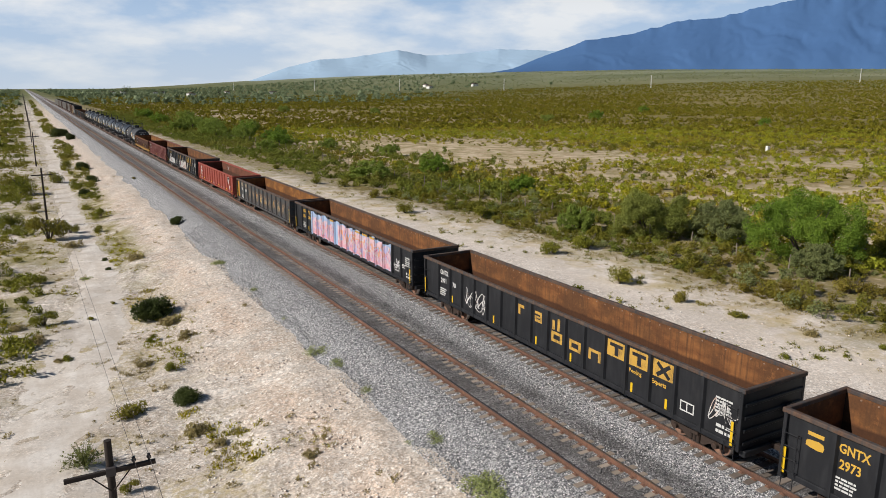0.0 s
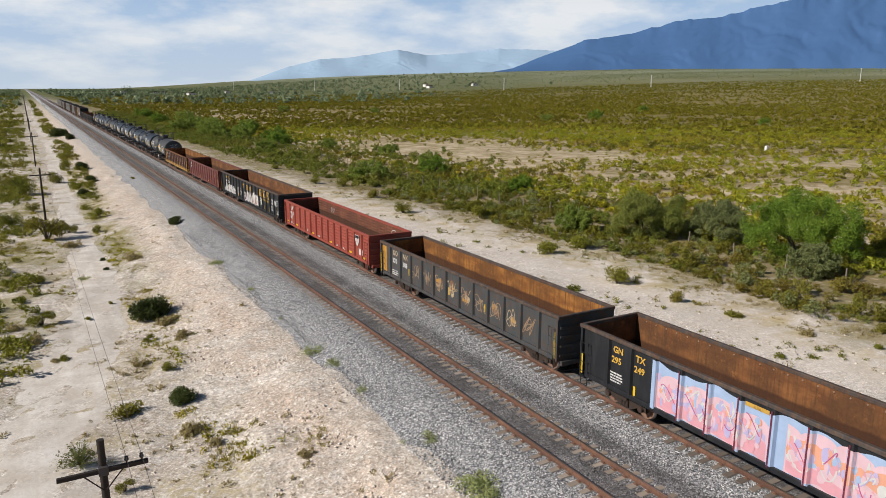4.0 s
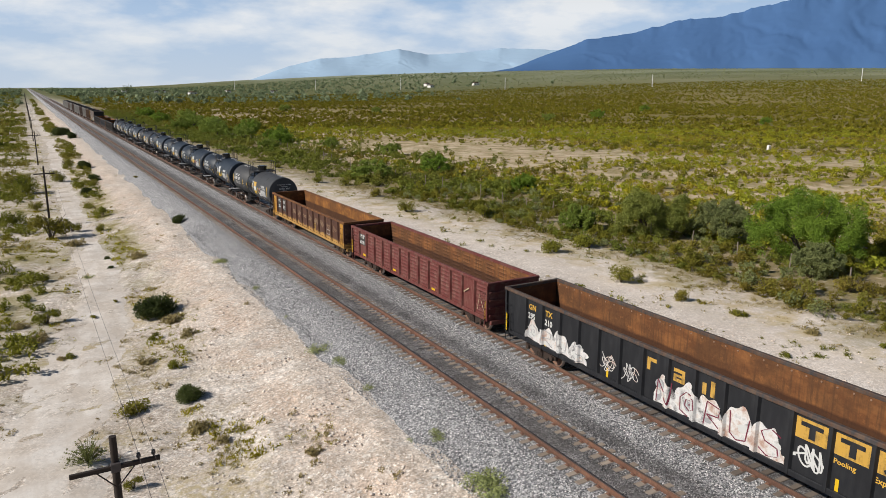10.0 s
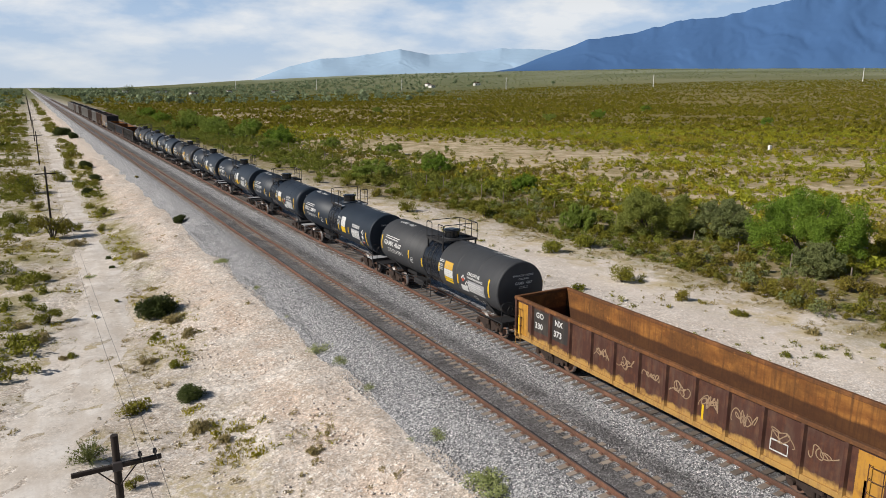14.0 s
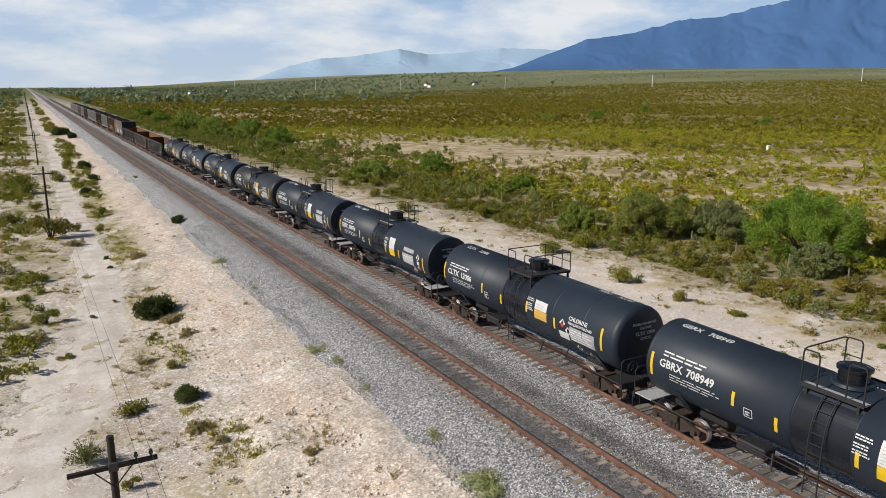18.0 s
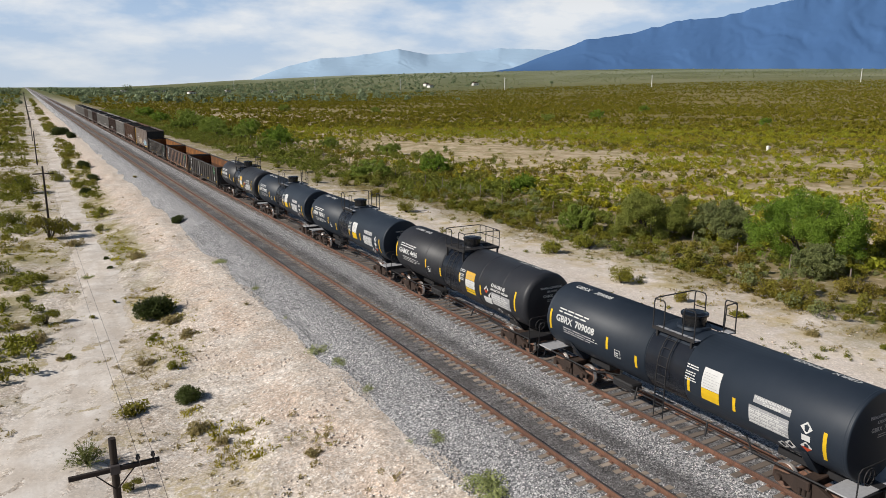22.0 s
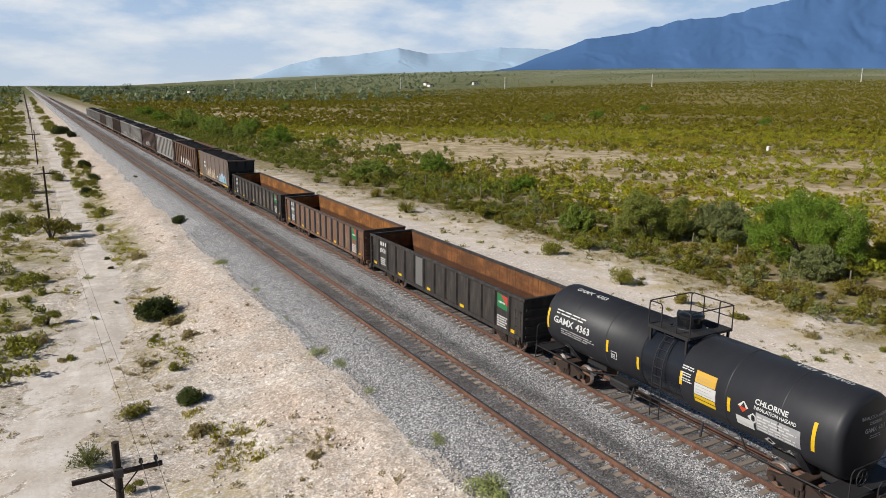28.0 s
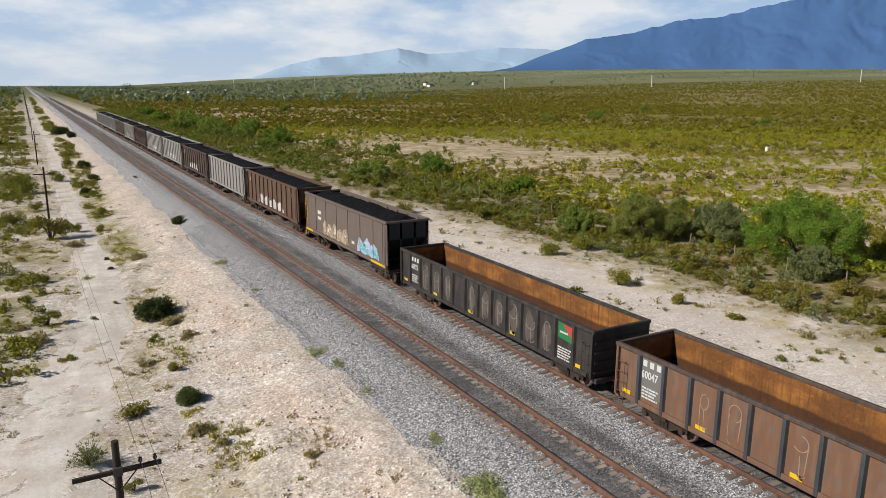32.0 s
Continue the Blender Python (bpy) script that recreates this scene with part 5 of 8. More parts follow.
def dress_red(wall, fn, pn, L, low, top, us):
    d = Decal(flat_side(-1.548, L / 2))
    d.word(us[0] + 0.12, top - 1.02, 0.34, "97038")
    d.rect(us[0] + 0.32, top - 0.62, 0.1, 0.30).rect(us[0] + 0.58, top - 0.62, 0.1, 0.30).rect(us[0] + 0.42, top - 0.62, 0.16, 0.08).rect(us[0] + 0.74, top - 0.62, 0.09, 0.30).rect(us[0] + 0.83, top - 0.42, 0.15, 0.1)
    d.bars(us[0] + 0.2, low + 0.55, 0.6, 0.35, 3, 3).bars(us[0] + 0.2, low + 0.12, 0.6, 0.2, 2, 5)
    d.put("lettering", "white", wall)
    u = us[-2]
    d = Decal(flat_side(-1.545, L / 2))
    d.poly([(u + 0.18, top - 0.32), (u + 0.18, top - 0.75), (u + 0.48, top - 1.12), (u + 0.80, top - 0.75), (u + 0.80, top - 0.32)])
    d.put("emblem", "white", wall, "worn white emblem")
    Decal(flat_side(-1.549, L / 2)).poly([(u + 0.22, top - 0.36), (u + 0.22, top - 0.56), (u + 0.76, top - 0.56), (u + 0.76, top - 0.36)]).put("emblem_band", "tank_gloss", wall)
    for q in range(3):
        Decal(flat_side(-1.549, L / 2)).rect(u + 0.30 + q * 0.15, top - 0.86, 0.06, 0.26).put("emblem_stripe", "scarlet", wall)
    inner = flat_side(1.385, L / 2)
    Decal(inner).ring(L - 2.3, 2.30, 0.42, 0.30, 0.04).stroke([(L - 2.6, 2.25), (L - 2.3, 2.38), (L - 2.0, 2.22)], 0.04).put("tag", "white", wall.parent, "white sprayed ring")
    scrawl(inner, 3.2, 2.05, 1.0, 0.5, random.Random(6), 0.03).put("tag", "grey_spray", wall.parent, "faint white tag")
    d = Decal(flat_side(-1.546, L / 2))
    d.rect(u + 0.78, low + 0.30, 0.62, 0.42)
    d.put("data_plate", "white", wall, "white stencil plate")
    stripes(wall, fn, [0.3, us[1] + 0.1, us[4] + 0.2, us[7] + 0.2, us[10] + 0.2, L - 1.3], low + 0.10, 0.45, 0.16)
    for k in (3, 5, 8, 9):
        Decal(fn).bars(us[k] + 0.25, low + 0.1, 0.4, 0.2, 2, k).put("small_writing", "white", wall)


def dress_darkred(wall, fn, pn, L, low, top, us):
    g = flat_side(-1.548, L / 2)
    Decal(g).rect(us[0] + 0.1, top - 1.05, us[1] - us[0] - 0.2, 0.75).put("number_patch", "black_old", wall, "black painted number patch")
    h_ = flat_side(-1.553, L / 2)
    d = Decal(h_)
    d.rect(us[0] + 0.30, top - 0.60, 0.08, 0.26).rect(us[0] + 0.50, top - 0.60, 0.08, 0.26).rect(us[0] + 0.38, top - 0.44, 0.12, 0.08).rect(us[0] + 0.72, top - 0.60, 0.08, 0.26).rect(us[0] + 0.80, top - 0.42, 0.14, 0.08)
    d.word(us[0] + 0.15, top - 0.98, 0.30, "643180", 0.85)
    d.put("lettering", "white", wall)
    rng = random.Random(9)
    stripes(wall, fn, [us[0] + 0.5, us[4] + 0.2, us[8] + 0.3], low + 0.10, 0.40, 0.15)
    stripes(wall, pn, [0.06, L - 0.2], low + 0.02, 0.10, 0.95)
    d = Decal(g)
    d.stroke([(us[-1] + 0.3, low + 0.3), (us[-1] + 0.5, low + 1.1), (us[-1] + 0.9, low + 0.4)], 0.05).stroke([(us[-2] + 0.2, low + 0.9), (us[-2] + 0.7, low + 1.2)], 0.07)
    d.put("tag", "cream", wall)


def dress_orange(wall, fn, pn, L, low, top, us):
    rng = random.Random(12)
    Decal(fn).rect(0.14, low + 0.05, 0.75, top - low - 0.3).put("end_patch", "amber", wall, "amber painted end panel")
    Decal(fn).rect(L - 0.95, low + 0.02, 0.80, top - low - 0.25).put("end_patch", "amber", wall, "amber painted end panel")
    for k, w, n in ((0, "GO", "330"), (1, "NX", "373")):
        a = us[k] + 0.10
        Decal(fn).rect(a, top - 1.30, us[k + 1] - us[k] - 0.2, 1.05).put("number_patch", "black_old", wall, "black painted number patch")
        g = lambda u, v, f=fn: (f(u, v)[0] - 0.004, f(u, v)[1], f(u, v)[2])
        Decal(g).word(a + 0.16, top - 0.62, 0.36, w).word(a + 0.10, top - 1.12, 0.38, n).put("lettering", "white", wall)
    for k in range(3, len(us) - 1):
        scrawl(fn, us[k] + 0.25, low + 0.7, us[k + 1] - us[k] - 0.55, 0.55, rng, 0.035).put("tag", "tan_line", wall, "pale worn lettering")
    d = Decal(fn)
    u = us[-3] + 0.3
    d.stroke([(u, low + 0.75), (u + 0.6, low + 0.75), (u + 0.6, low + 0.4), (u, low + 0.4), (u, low + 0.75)], 0.05)
    d.put("data_plate", "white", wall, "white stencil plate")
    stripes(wall, fn, [us[7] + 0.3, us[-1] + 0.55], low + 0.25, 0.09, 0.55)
    stripes(wall, pn, [0.3], low + 0.1, 0.09, 0.9)


def dress_tfm(number, emblem, tags):
    def dress(wall, fn, pn, L, low, top, us):
        rng = random.Random(int(number))
        if 0.0 < tags < 0.6:
            Decal(lay(fn, -0.003)).rect(us[0] + 0.11, low + 0.35, us[1] - us[0] - 0.22, top - low - 0.55).put("number_patch", "faded", wall, "grey painted number patch")
        for i in range(3):
            Decal(fn).rect(us[0] + 0.14 + i * 0.34, top - 0.52, 0.20, 0.24).put("mark_bar", "white", wall)
        Decal(fn).word(us[0] + 0.08, top - 0.98, 0.42, number, 0.78).put("lettering", "white", wall)
        Decal(fn).bars(us[0] + 0.15, low + 0.25, 0.8, 0.5, 4, 2).put("small_writing", "white", wall)
        a, w = us[-2] + 0.16, us[-1] - us[-2] - 0.32
        g = lambda u, v, f=fn: (f(u, v)[0] - 0.004, f(u, v)[1], f(u, v)[2])
        if emblem:
            Decal(fn).poly([(a, top - 0.95), (a + w, top - 1.02), (a + w, top - 0.32), (a, top - 0.25)]).put("emblem", "green", wall, "green and red emblem")
            Decal(g).poly([(a + w * 0.3, top - 0.28), (a + w, top - 0.32), (a + w, top - 0.85)]).put("emblem_wedge", "scarlet", wall)
            Decal(g).bars(a + 0.12, top - 0.72, w * 0.7, 0.16, 1, 4).put("emblem_bar", "white", wall)
        Decal(fn).bars(a, low + 0.12, w, 0.6, 5, 6).put("small_writing", "white", wall)
        stripes(wall, fn, [0.35, us[2] + 0.3, us[5] + 0.3, us[8] + 0.3, L - 1.2], low + 0.08, 0.42, 0.17)
        if tags == 0.0:
            Decal(fn).rect(us[4] + 0.13, low + 0.12, us[5] - us[4] - 0.26, top - low - 0.34).put("faded_panel", "faded", wall, "pale faded panel")
        for k in range(1, len(us) - 2):
            if rng.random() < tags:
                ghost_letter(fn, us[k] + 0.20, us[k + 1] - us[k] - 0.40, low + 0.10, top - low - 0.45, rng, wall, "ghost" if tags > 0.6 else "tan_rust", "ghost_line" if tags > 0.6 else "tan_line")
    return dress


def tank_car(label, r_end, pitch, style, words, coat="tank"):
    """A pressure tank car: jacket in two halves, valve housing, platform, ladders, end decks. style: plain (flat heads) or band (rounded heads, closed platform)."""
    h = pitch / 2 - 0.36
    car = thing("tank_car", label, "tank car", "cars of the train")
    CARS.append((car, r_end + pitch / 2))
    R_, zc, ht = 1.42, 2.50, 7.0
    plain = style == "plain"
    bend, dish = (0.07, 0.13) if plain else (0.10, 0.14) if coat == "tank_dusty" else (0.26, 0.14)
    to_y = Matrix.Translation((0, 0, zc)) @ Euler((-math.pi / 2, 0, 0)).to_matrix().to_4x4()

    def dome(r):
        return ht - dish * (r / (R_ - bend)) ** 2

    def head(s):
        out = [((R_ - bend) * i / 9, s * dome((R_ - bend) * i / 9)) for i in range(9)]
        for i in range(9):
            a = math.pi / 2 * i / 8
            out.append((R_ - bend + bend * math.sin(a), s * (ht - dish - bend + bend * math.cos(a))))
        return out
    for s in (-1, 1):
        prof = head(s) + [(R_, s * 0.98), (R_ - 0.05, s * 0.96)]
        part("jacket", B().turn(prof if s < 0 else prof[::-1], 56, to_y), coat, car)
        for y in (2.9, 4.9) if not plain else (ht - 0.24,):
            part("jacket_seam", B().turn([(R_ + 0.001, s * y - 0.03), (R_ + 0.007, s * y - 0.02), (R_ + 0.007, s * y + 0.02), (R_ + 0.001, s * y + 0.03)], 56, to_y), coat, car)
    part("middle_band", B().turn([(R_ - 0.045, -0.97), (R_ - 0.045, 0.97)], 56, to_y), coat if plain else "tank_gloss", car, "" if plain else "glossy dark middle band")
    if plain:
        d = Decal(round_side(R_ - 0.038, zc, 0))
        for v in range(-12, 11):
            d.poly([(-0.94, v * 0.1), (0.94, v * 0.1), (0.94, v * 0.1 + 0.1), (-0.94, v * 0.1 + 0.1)])
        d.put("spill_panel", "tank_gloss", car, "glossy black spill panel")
    # valve housing
    zt = zc + R_
    vh = part("valve_housing", B().cyl((0, 0, zt - 0.1), (0, 0, zt + 0.40), 0.44, 0.43, 24), "tank_oily", car, "black valve housing with lid")
    part("lid", B().cyl((0, 0, zt + 0.40), (0, 0, zt + 0.47), 0.50, 0.50, 24).cyl((0, 0, zt + 0.47), (0, 0, zt + 0.52), 0.44, 0.30, 24), "tank_oily", vh)
    part("skirt", B().cyl((0, 0, zt - 0.06), (0, 0, zt + 0.03), 0.62, 0.58, 24), coat, vh)
    top_ = zt + 0.92
    if plain:
        # a pale grating walkway on each side, hoops at its corners, a bar across one end
        pf = part("platform", B().box(-1.06, -0.74, -0.98, 0.98, zt - 0.22, zt - 0.17, 0.008), "grating", car, "pale steel grating walkway")
        part("walkway", B().box(0.74, 1.06, -0.98, 0.98, zt - 0.22, zt - 0.17, 0.008), "grating", pf)
        for x in (-1.07, 1.07):
            part("kick_rail", B().box(x - 0.012, x + 0.012, -0.99, 0.99, zt - 0.24, zt - 0.10), "frame_black", pf)
            for y in (-0.8, 0.8):
                part("bracket", B().box(x * 0.93 - 0.03, x * 0.93 + 0.03, y - 0.04, y + 0.04, zt - 0.62, zt - 0.22), "frame_black", pf)
            for s in (-1, 1):
                g = B().tube([(x, s * 0.96, zt - 0.2), (x, s * 0.96, top_ - 0.10), (x, s * 0.90, top_), (x, s * 0.50, top_), (x, s * 0.44, top_ - 0.10), (x, s * 0.44, zt - 0.2)], 0.024, 6)
                if x > 0:
                    g.tube([(x, s * 0.96, zt + 0.36), (x, s * 0.44, zt + 0.36)], 0.018, 6)
                part("guard_rail", g, "frame_black", pf)
        part("guard_rail", B().tube([(-1.07, 0.96, top_ - 0.02), (-0.9, 0.96, top_ + 0.02), (0.9, 0.96, top_ + 0.02), (1.07, 0.96, top_ - 0.02)], 0.024, 6), "frame_black", pf)
        part("guard_rail", B().tube([(1.07, -0.96, top_ - 0.02), (0.9, -0.96, top_ + 0.02), (0.5, -0.96, top_), (0.45, -0.96, zt - 0.05)], 0.024, 6), "frame_black", pf)
    else:
        pf = part("platform", B().box(-1.12, 1.12, -1.0, -0.95, zt - 0.06, zt + 0.028), "frame_black", car, "black grating platform")
        part("deck_edge", B().box(-1.12, 1.12, 0.95, 1.0, zt - 0.06, zt + 0.028), "frame_black", pf)
        for x in (-1.12, 1.12):
            part("deck_edge", B().box(x - 0.02, x + 0.02, -0.95, 0.95, zt - 0.10, zt + 0.028), "frame_black", pf)
        bar = B().box(-0.012, 0.012, -0.95, 0.95, zt - 0.03, zt + 0.022).mesh("grating_bar", M["frame_black"])
        for k in range(26):
            x = -1.07 + 2.14 * k / 25
            if abs(x) > 0.48:
                part("grating_bar", bar, "", pf, at=pose(x, 0, 0))
        for s in (-1, 1):
            part("grating", B().box(-0.48, 0.48, s * 0.50, s * 0.95, zt - 0.02, zt + 0.02), "frame_black", pf)
        for x in (-1.08, 1.08):
            for y in (-0.85, 0.85):
                part("bracket", B().box(x - 0.04, x + 0.04, y - 0.04, y + 0.04, zt - 0.70, zt - 0.04), "frame_black", pf)
        for x in (-1.11, 1.11):
            g = B().tube([(x, -0.97, zt), (x, -0.97, top_ - 0.08), (x, -0.89, top_), (x, -0.42, top_), (x, -0.36, top_ - 0.08), (x, -0.36, zt)], 0.024, 6)
            g.tube([(x, 0.97, zt), (x, 0.97, top_ - 0.08), (x, 0.89, top_), (x, 0.42, top_), (x, 0.36, top_ - 0.08), (x, 0.36, zt)], 0.024, 6)
            if x > 0:
                g.tube([(x, -0.42, top_), (x, 0.42, top_)], 0.024, 6).tube([(x, -0.97, zt + 0.45), (x, 0.97, zt + 0.45)], 0.018, 6)
            part("guard_rail", g, "frame_black", pf)
        for y in (-0.97, 0.97):
            part("guard_rail", B().tube([(-1.11, y, top_ - 0.02), (-1.0, y, top_), (1.0, y, top_), (1.11, y, top_ - 0.02)], 0.024, 6), "frame_black", pf)
    # side ladders, bent round the shell
    for s in (-1, 1):
        lad, run = B(), [(s * 1.06, zt - 0.15)] + [(s * (R_ + 0.09) * math.cos(a), zc + (R_ + 0.09) * math.sin(a)) for a in (0.85, 0.62, 0.40, 0.18)] + [(s * 1.53, zc - 0.1), (s * 1.53, 0.62)]
        for y in (-0.22, 0.22):
            lad.tube([(x, y, z) for x, z in run], 0.022, 6)
        for (x0, z0), (x1, z1) in zip(run, run[1:]):
            m = max(1, round(math.hypot(x1 - x0, z1 - z0) / 0.32))
            for q in range(m):
                f = (q + 0.5) / m
                lad.tube([(x0 + (x1 - x0) * f, -0.22, z0 + (z1 - z0) * f), (x0 + (x1 - x0) * f, 0.22, z0 + (z1 - z0) * f)], 0.014, 5)
        part("ladder", lad, "frame_black", car, "black steel ladder")
    # saddles, stub sills, end decks with rails
    for s in (-1, 1):
        y = s * (ht - 1.55)
        part("saddle", B().prism([(-1.25, 1.75), (-0.5, 0.85), (0.5, 0.85), (1.25, 1.75), (0.6, 1.25), (-0.6, 1.25)], y - 0.16, y + 0.16), coat, car)
        part("stub_sill", B().box(-0.22, 0.22, s * (ht - 3.0), s * (h + 0.05), 0.70, 1.10, 0.02), "frame_black", car)
        dk = part("end_deck", B().box(-1.45, 1.45, s * (ht - 0.55), s * (h - 0.06), 1.04, 1.09, 0.01), "grating" if plain else "frame_black", car, "steel end deck")
        part("deck_beam", B().box(-1.46, 1.46, s * (h - 0.055), s * (h + 0.03), 0.86, 1.10, 0.01), "frame_black", dk)
        part("end_rail", B().tube([(-1.44, s * (h - 0.02), 1.0), (-1.44, s * (h - 0.02), 1.95), (-1.32, s * (h - 0.02), 2.06), (1.32, s * (h - 0.02), 2.06), (1.44, s * (h - 0.02), 1.95), (1.44, s * (h - 0.02), 1.0)], 0.022, 6), "frame_black", dk)
        for sx in (-1, 1):
            part("step", B().tube([(sx * 1.43, s * (h + 0.05), 0.45), (sx * 1.43, s * (h + 0.05), 1.1)], 0.02, 6).tube([(sx * 1.05, s * (h + 0.05), 0.45), (sx * 1.05, s * (h + 0.05), 1.1)], 0.02, 6).tube([(sx * 1.43, s * (h + 0.05), 0.47), (sx * 1.05, s * (h + 0.05), 0.47)], 0.02, 6).tube([(sx * 1.43, s * (h + 0.05), 0.75), (sx * 1.05, s * (h + 0.05), 0.75)], 0.02, 6), "frame_black", dk)
        add_truck(car, s * (h - 1.75))
        for sx in (-1, 1):
            part("side_sill", B().tube([(sx * 1.40, s * (h - 0.05), 1.06), (sx * 1.40, s * 3.9, 1.02), (sx * 0.5, s * 3.0, 0.95)], 0.035, 6), "frame_black", car)
    part("brake_cylinder", B().cyl((0.55, h - 0.35, 1.30), (0.05, h - 0.35, 1.30), 0.17, None, 12), "brake_red", car, "red brake gear on the end deck")
    part("brake_wheel", B().ring_y(-0.75, -h + 0.10, 1.62, 0.26, 0.022), "frame_black", car, "hand brake wheel")
    part("brake_rigging", B().box(-0.9, -0.3, 2.0, 3.1, 0.62, 0.95, 0.05).tube([(-0.5, -4, 0.75), (-0.5, 4, 0.75)], 0.03).tube([(-1.0, -4.4, 0.86), (-1.0, 4.4, 0.86)], 0.022), "frame_black", car)
    part("bottom_pipe", B().tube([(-0.9, 1.7, 1.0), (-1.22, 1.5, 0.62)], 0.04).tube([(-0.9, -1.7, 1.0), (-1.22, -1.9, 0.62)], 0.04), "frame_black", car)
    add_ends(car, h - 0.22)
    # markings on the near side of the jacket
    fn = round_side(R_ + 0.007, zc, ht)
    mark, num = words
    Decal(fn).bars(0.90, 0.47, 2.3, 0.26, 2, 3, 0.42).put("small_writing", "white", car)
    wide = 1.0 if len(num) > 5 else 1.1
    after = 0.80 + max(c[0] for c in LETTERS[mark][0]) * 0.40 * wide + 0.16
    Decal(fn).word(0.80, 0.06, 0.40, mark, wide).word(after, 0.06, 0.40, num, wide).put("lettering", "white", car)
    Decal(fn).bars(1.3, -0.34, 2.2, 0.30, 3, 5, 0.3).put("small_writing", "white", car)
    strips = ((0.36, -0.45, 0.9), (3.95, -0.25, 0.5), (5.55, -0.50, 0.5), (8.1, -0.45, 0.5), (10.0, -0.45, 0.5), (13.15, -0.75, 0.95)) if plain else ((0.36, -0.35, 0.9), (4.15, -0.25, 0.5), (5.85, -0.4, 0.5), (7.95, -0.2, 0.5), (10.0, -0.4, 0.5), (13.0, -0.45, 0.95))
    for u, v, d_ in strips:
        Decal(fn).rect(u, v, 0.12, d_).put("reflector_strip", "yellow", car, "yellow reflective strip")
    for v in (0.42, 0.18, -0.02):
        Decal(fn).bars(8.0, v, 0.55, 0.17, 2, int(v * 50) + 40, 0.5).put("small_writing", "white", car)
    d = Decal(fn)
    d.stroke([(4.45, -0.42), (4.75, -0.42), (4.75, -0.12), (4.45, -0.12), (4.45, -0.42)], 0.03).bars(4.5, -0.36, 0.2, 0.18, 2, 3)
    d.put("data_plate", "white", car, "small framed stencil")
    over = lay(fn, 0.004)
    if plain:
        Decal(fn).rect(8.72, -0.06, 0.74, 0.72).put("notice", "white", car, "white notice panel")
        Decal(fn).rect(8.72, -0.50, 0.74, 0.43).put("notice", "yellow", car, "yellow notice panel")
        Decal(over).bars(8.78, 0.02, 0.62, 0.56, 6, 3, 0.16).put("small_writing", "grey_spray", car)
        Decal(fn).rect(10.75, 0.20, 1.30, 0.24).put("hazard_panel", "grey_spray", car, "grey ground of the hazard words")
        Decal(over).word(10.78, 0.33, 0.13, "INHALATION_HAZARD", 0.95).word(11.1, 0.21, 0.13, "CHLORINE").put("lettering", "white", car)
        Decal(fn).rect(10.62, -0.56, 1.42, 0.64).put("data_panel", "grey_spray", car, "pale stencilled data panel")
        d = Decal(over)
        for q in range(5):
            d.rect(10.64, -0.53 + q * 0.122, 1.38, 0.02)
        for q in range(4):
            d.rect(10.66 + q * 0.33, -0.53, 0.02, 0.58)
        d.bars(10.68, -0.50, 1.3, 0.5, 4, 4, 0.4)
        d.put("small_writing", "white", car)
        spots = ((12.62, 0.10, "white"), (12.62, -0.55, "placard_red"), (12.05, -0.78, "white"), (11.75, -0.98, "yellow" if num == "708949" else "white"), (12.0, -1.38, "white"))
        Decal(fn).rect(12.48, -0.33, 0.28, 0.20).put("placard", "white", car, "white placard")
        Decal(fn).word(0.75, 1.86, 0.34, mark).word(1.95, 1.86, 0.34, num).put("lettering", "white", car)
    else:
        hi, lo = ("white", "gold") if coat == "tank" else ("gold", "white")
        Decal(fn).rect(8.62, 0.14, 0.86, 0.42).put("notice", hi, car, "pale notice panel")
        Decal(fn).rect(8.62, -0.30, 0.90, 0.42).put("notice", lo, car, "notice panel")
        if coat != "tank":
            Decal(fn).rect(8.60, -0.62, 0.90, 0.30).put("notice", "yellow", car, "yellow notice panel")
        Decal(over).bars(8.70, -0.22, 0.7, 0.7, 6, 3, 0.15).put("small_writing", "grey_spray", car)
        Decal(fn).word(11.0, 0.28, 0.24, "CHLORINE").word(11.0, 0.10, 0.16, "INHALATION_HAZARD", 0.9).put("lettering", "white", car)
        Decal(fn).rect(11.1, -0.62, 1.55, 0.64).put("data_panel", "grey_spray", car, "pale stencilled data panel")
        Decal(over).bars(11.16, -0.58, 1.4, 0.56, 5, 4, 0.45).put("small_writing", "white", car)
        Decal(fn).rect(10.35, -0.72, 0.66, 0.36).put("data_plate", "white", car, "white stencil plate")
        spots = ((10.62, 0.02, "placard_red"), (11.0, -0.25, "white"), (11.5, -0.95, "white"), (12.2, -1.12, "white"), (11.8, -1.30, "white"))
        Decal(fn).word(1.0, 1.86, 0.34, mark).word(2.2, 1.86, 0.34, num).put("lettering", "white", car)
    # the far side's running number, upside down from here
    far = lambda u, v: fn(13.2 - u, 2.50 - v)
    Decal(far).word(0.0, 0.0, 0.34, mark).word(1.2, 0.0, 0.34, num).put("lettering", "white", car)
    for k, (u, v, col) in enumerate(spots):
        q = 0.20
        pl = Decal(fn).poly([(u, v - q), (u + q, v), (u, v + q), (u - q, v)]).put("placard", "white" if col == "placard_red" else col, car, "diamond placard")
        if col == "placard_red":
            Decal(over).poly([(u - q * 0.9, v - q * 0.1), (u, v - q), (u + q * 0.9, v - q * 0.1)]).put("placard_mark", col, pl)
        elif k != 0:
            Decal(over).poly([(u - q * 0.35, v + q * 0.25), (u, v - q * 0.1), (u + q * 0.35, v + q * 0.25)]).put("placard_mark", "tank_oily", pl)
    # words on the leading head
    on_head = lambda u, v: (0.08 + u, -dome(math.hypot(0.08 + u, v)) - 0.008, zc + v)
    d = Decal(on_head)
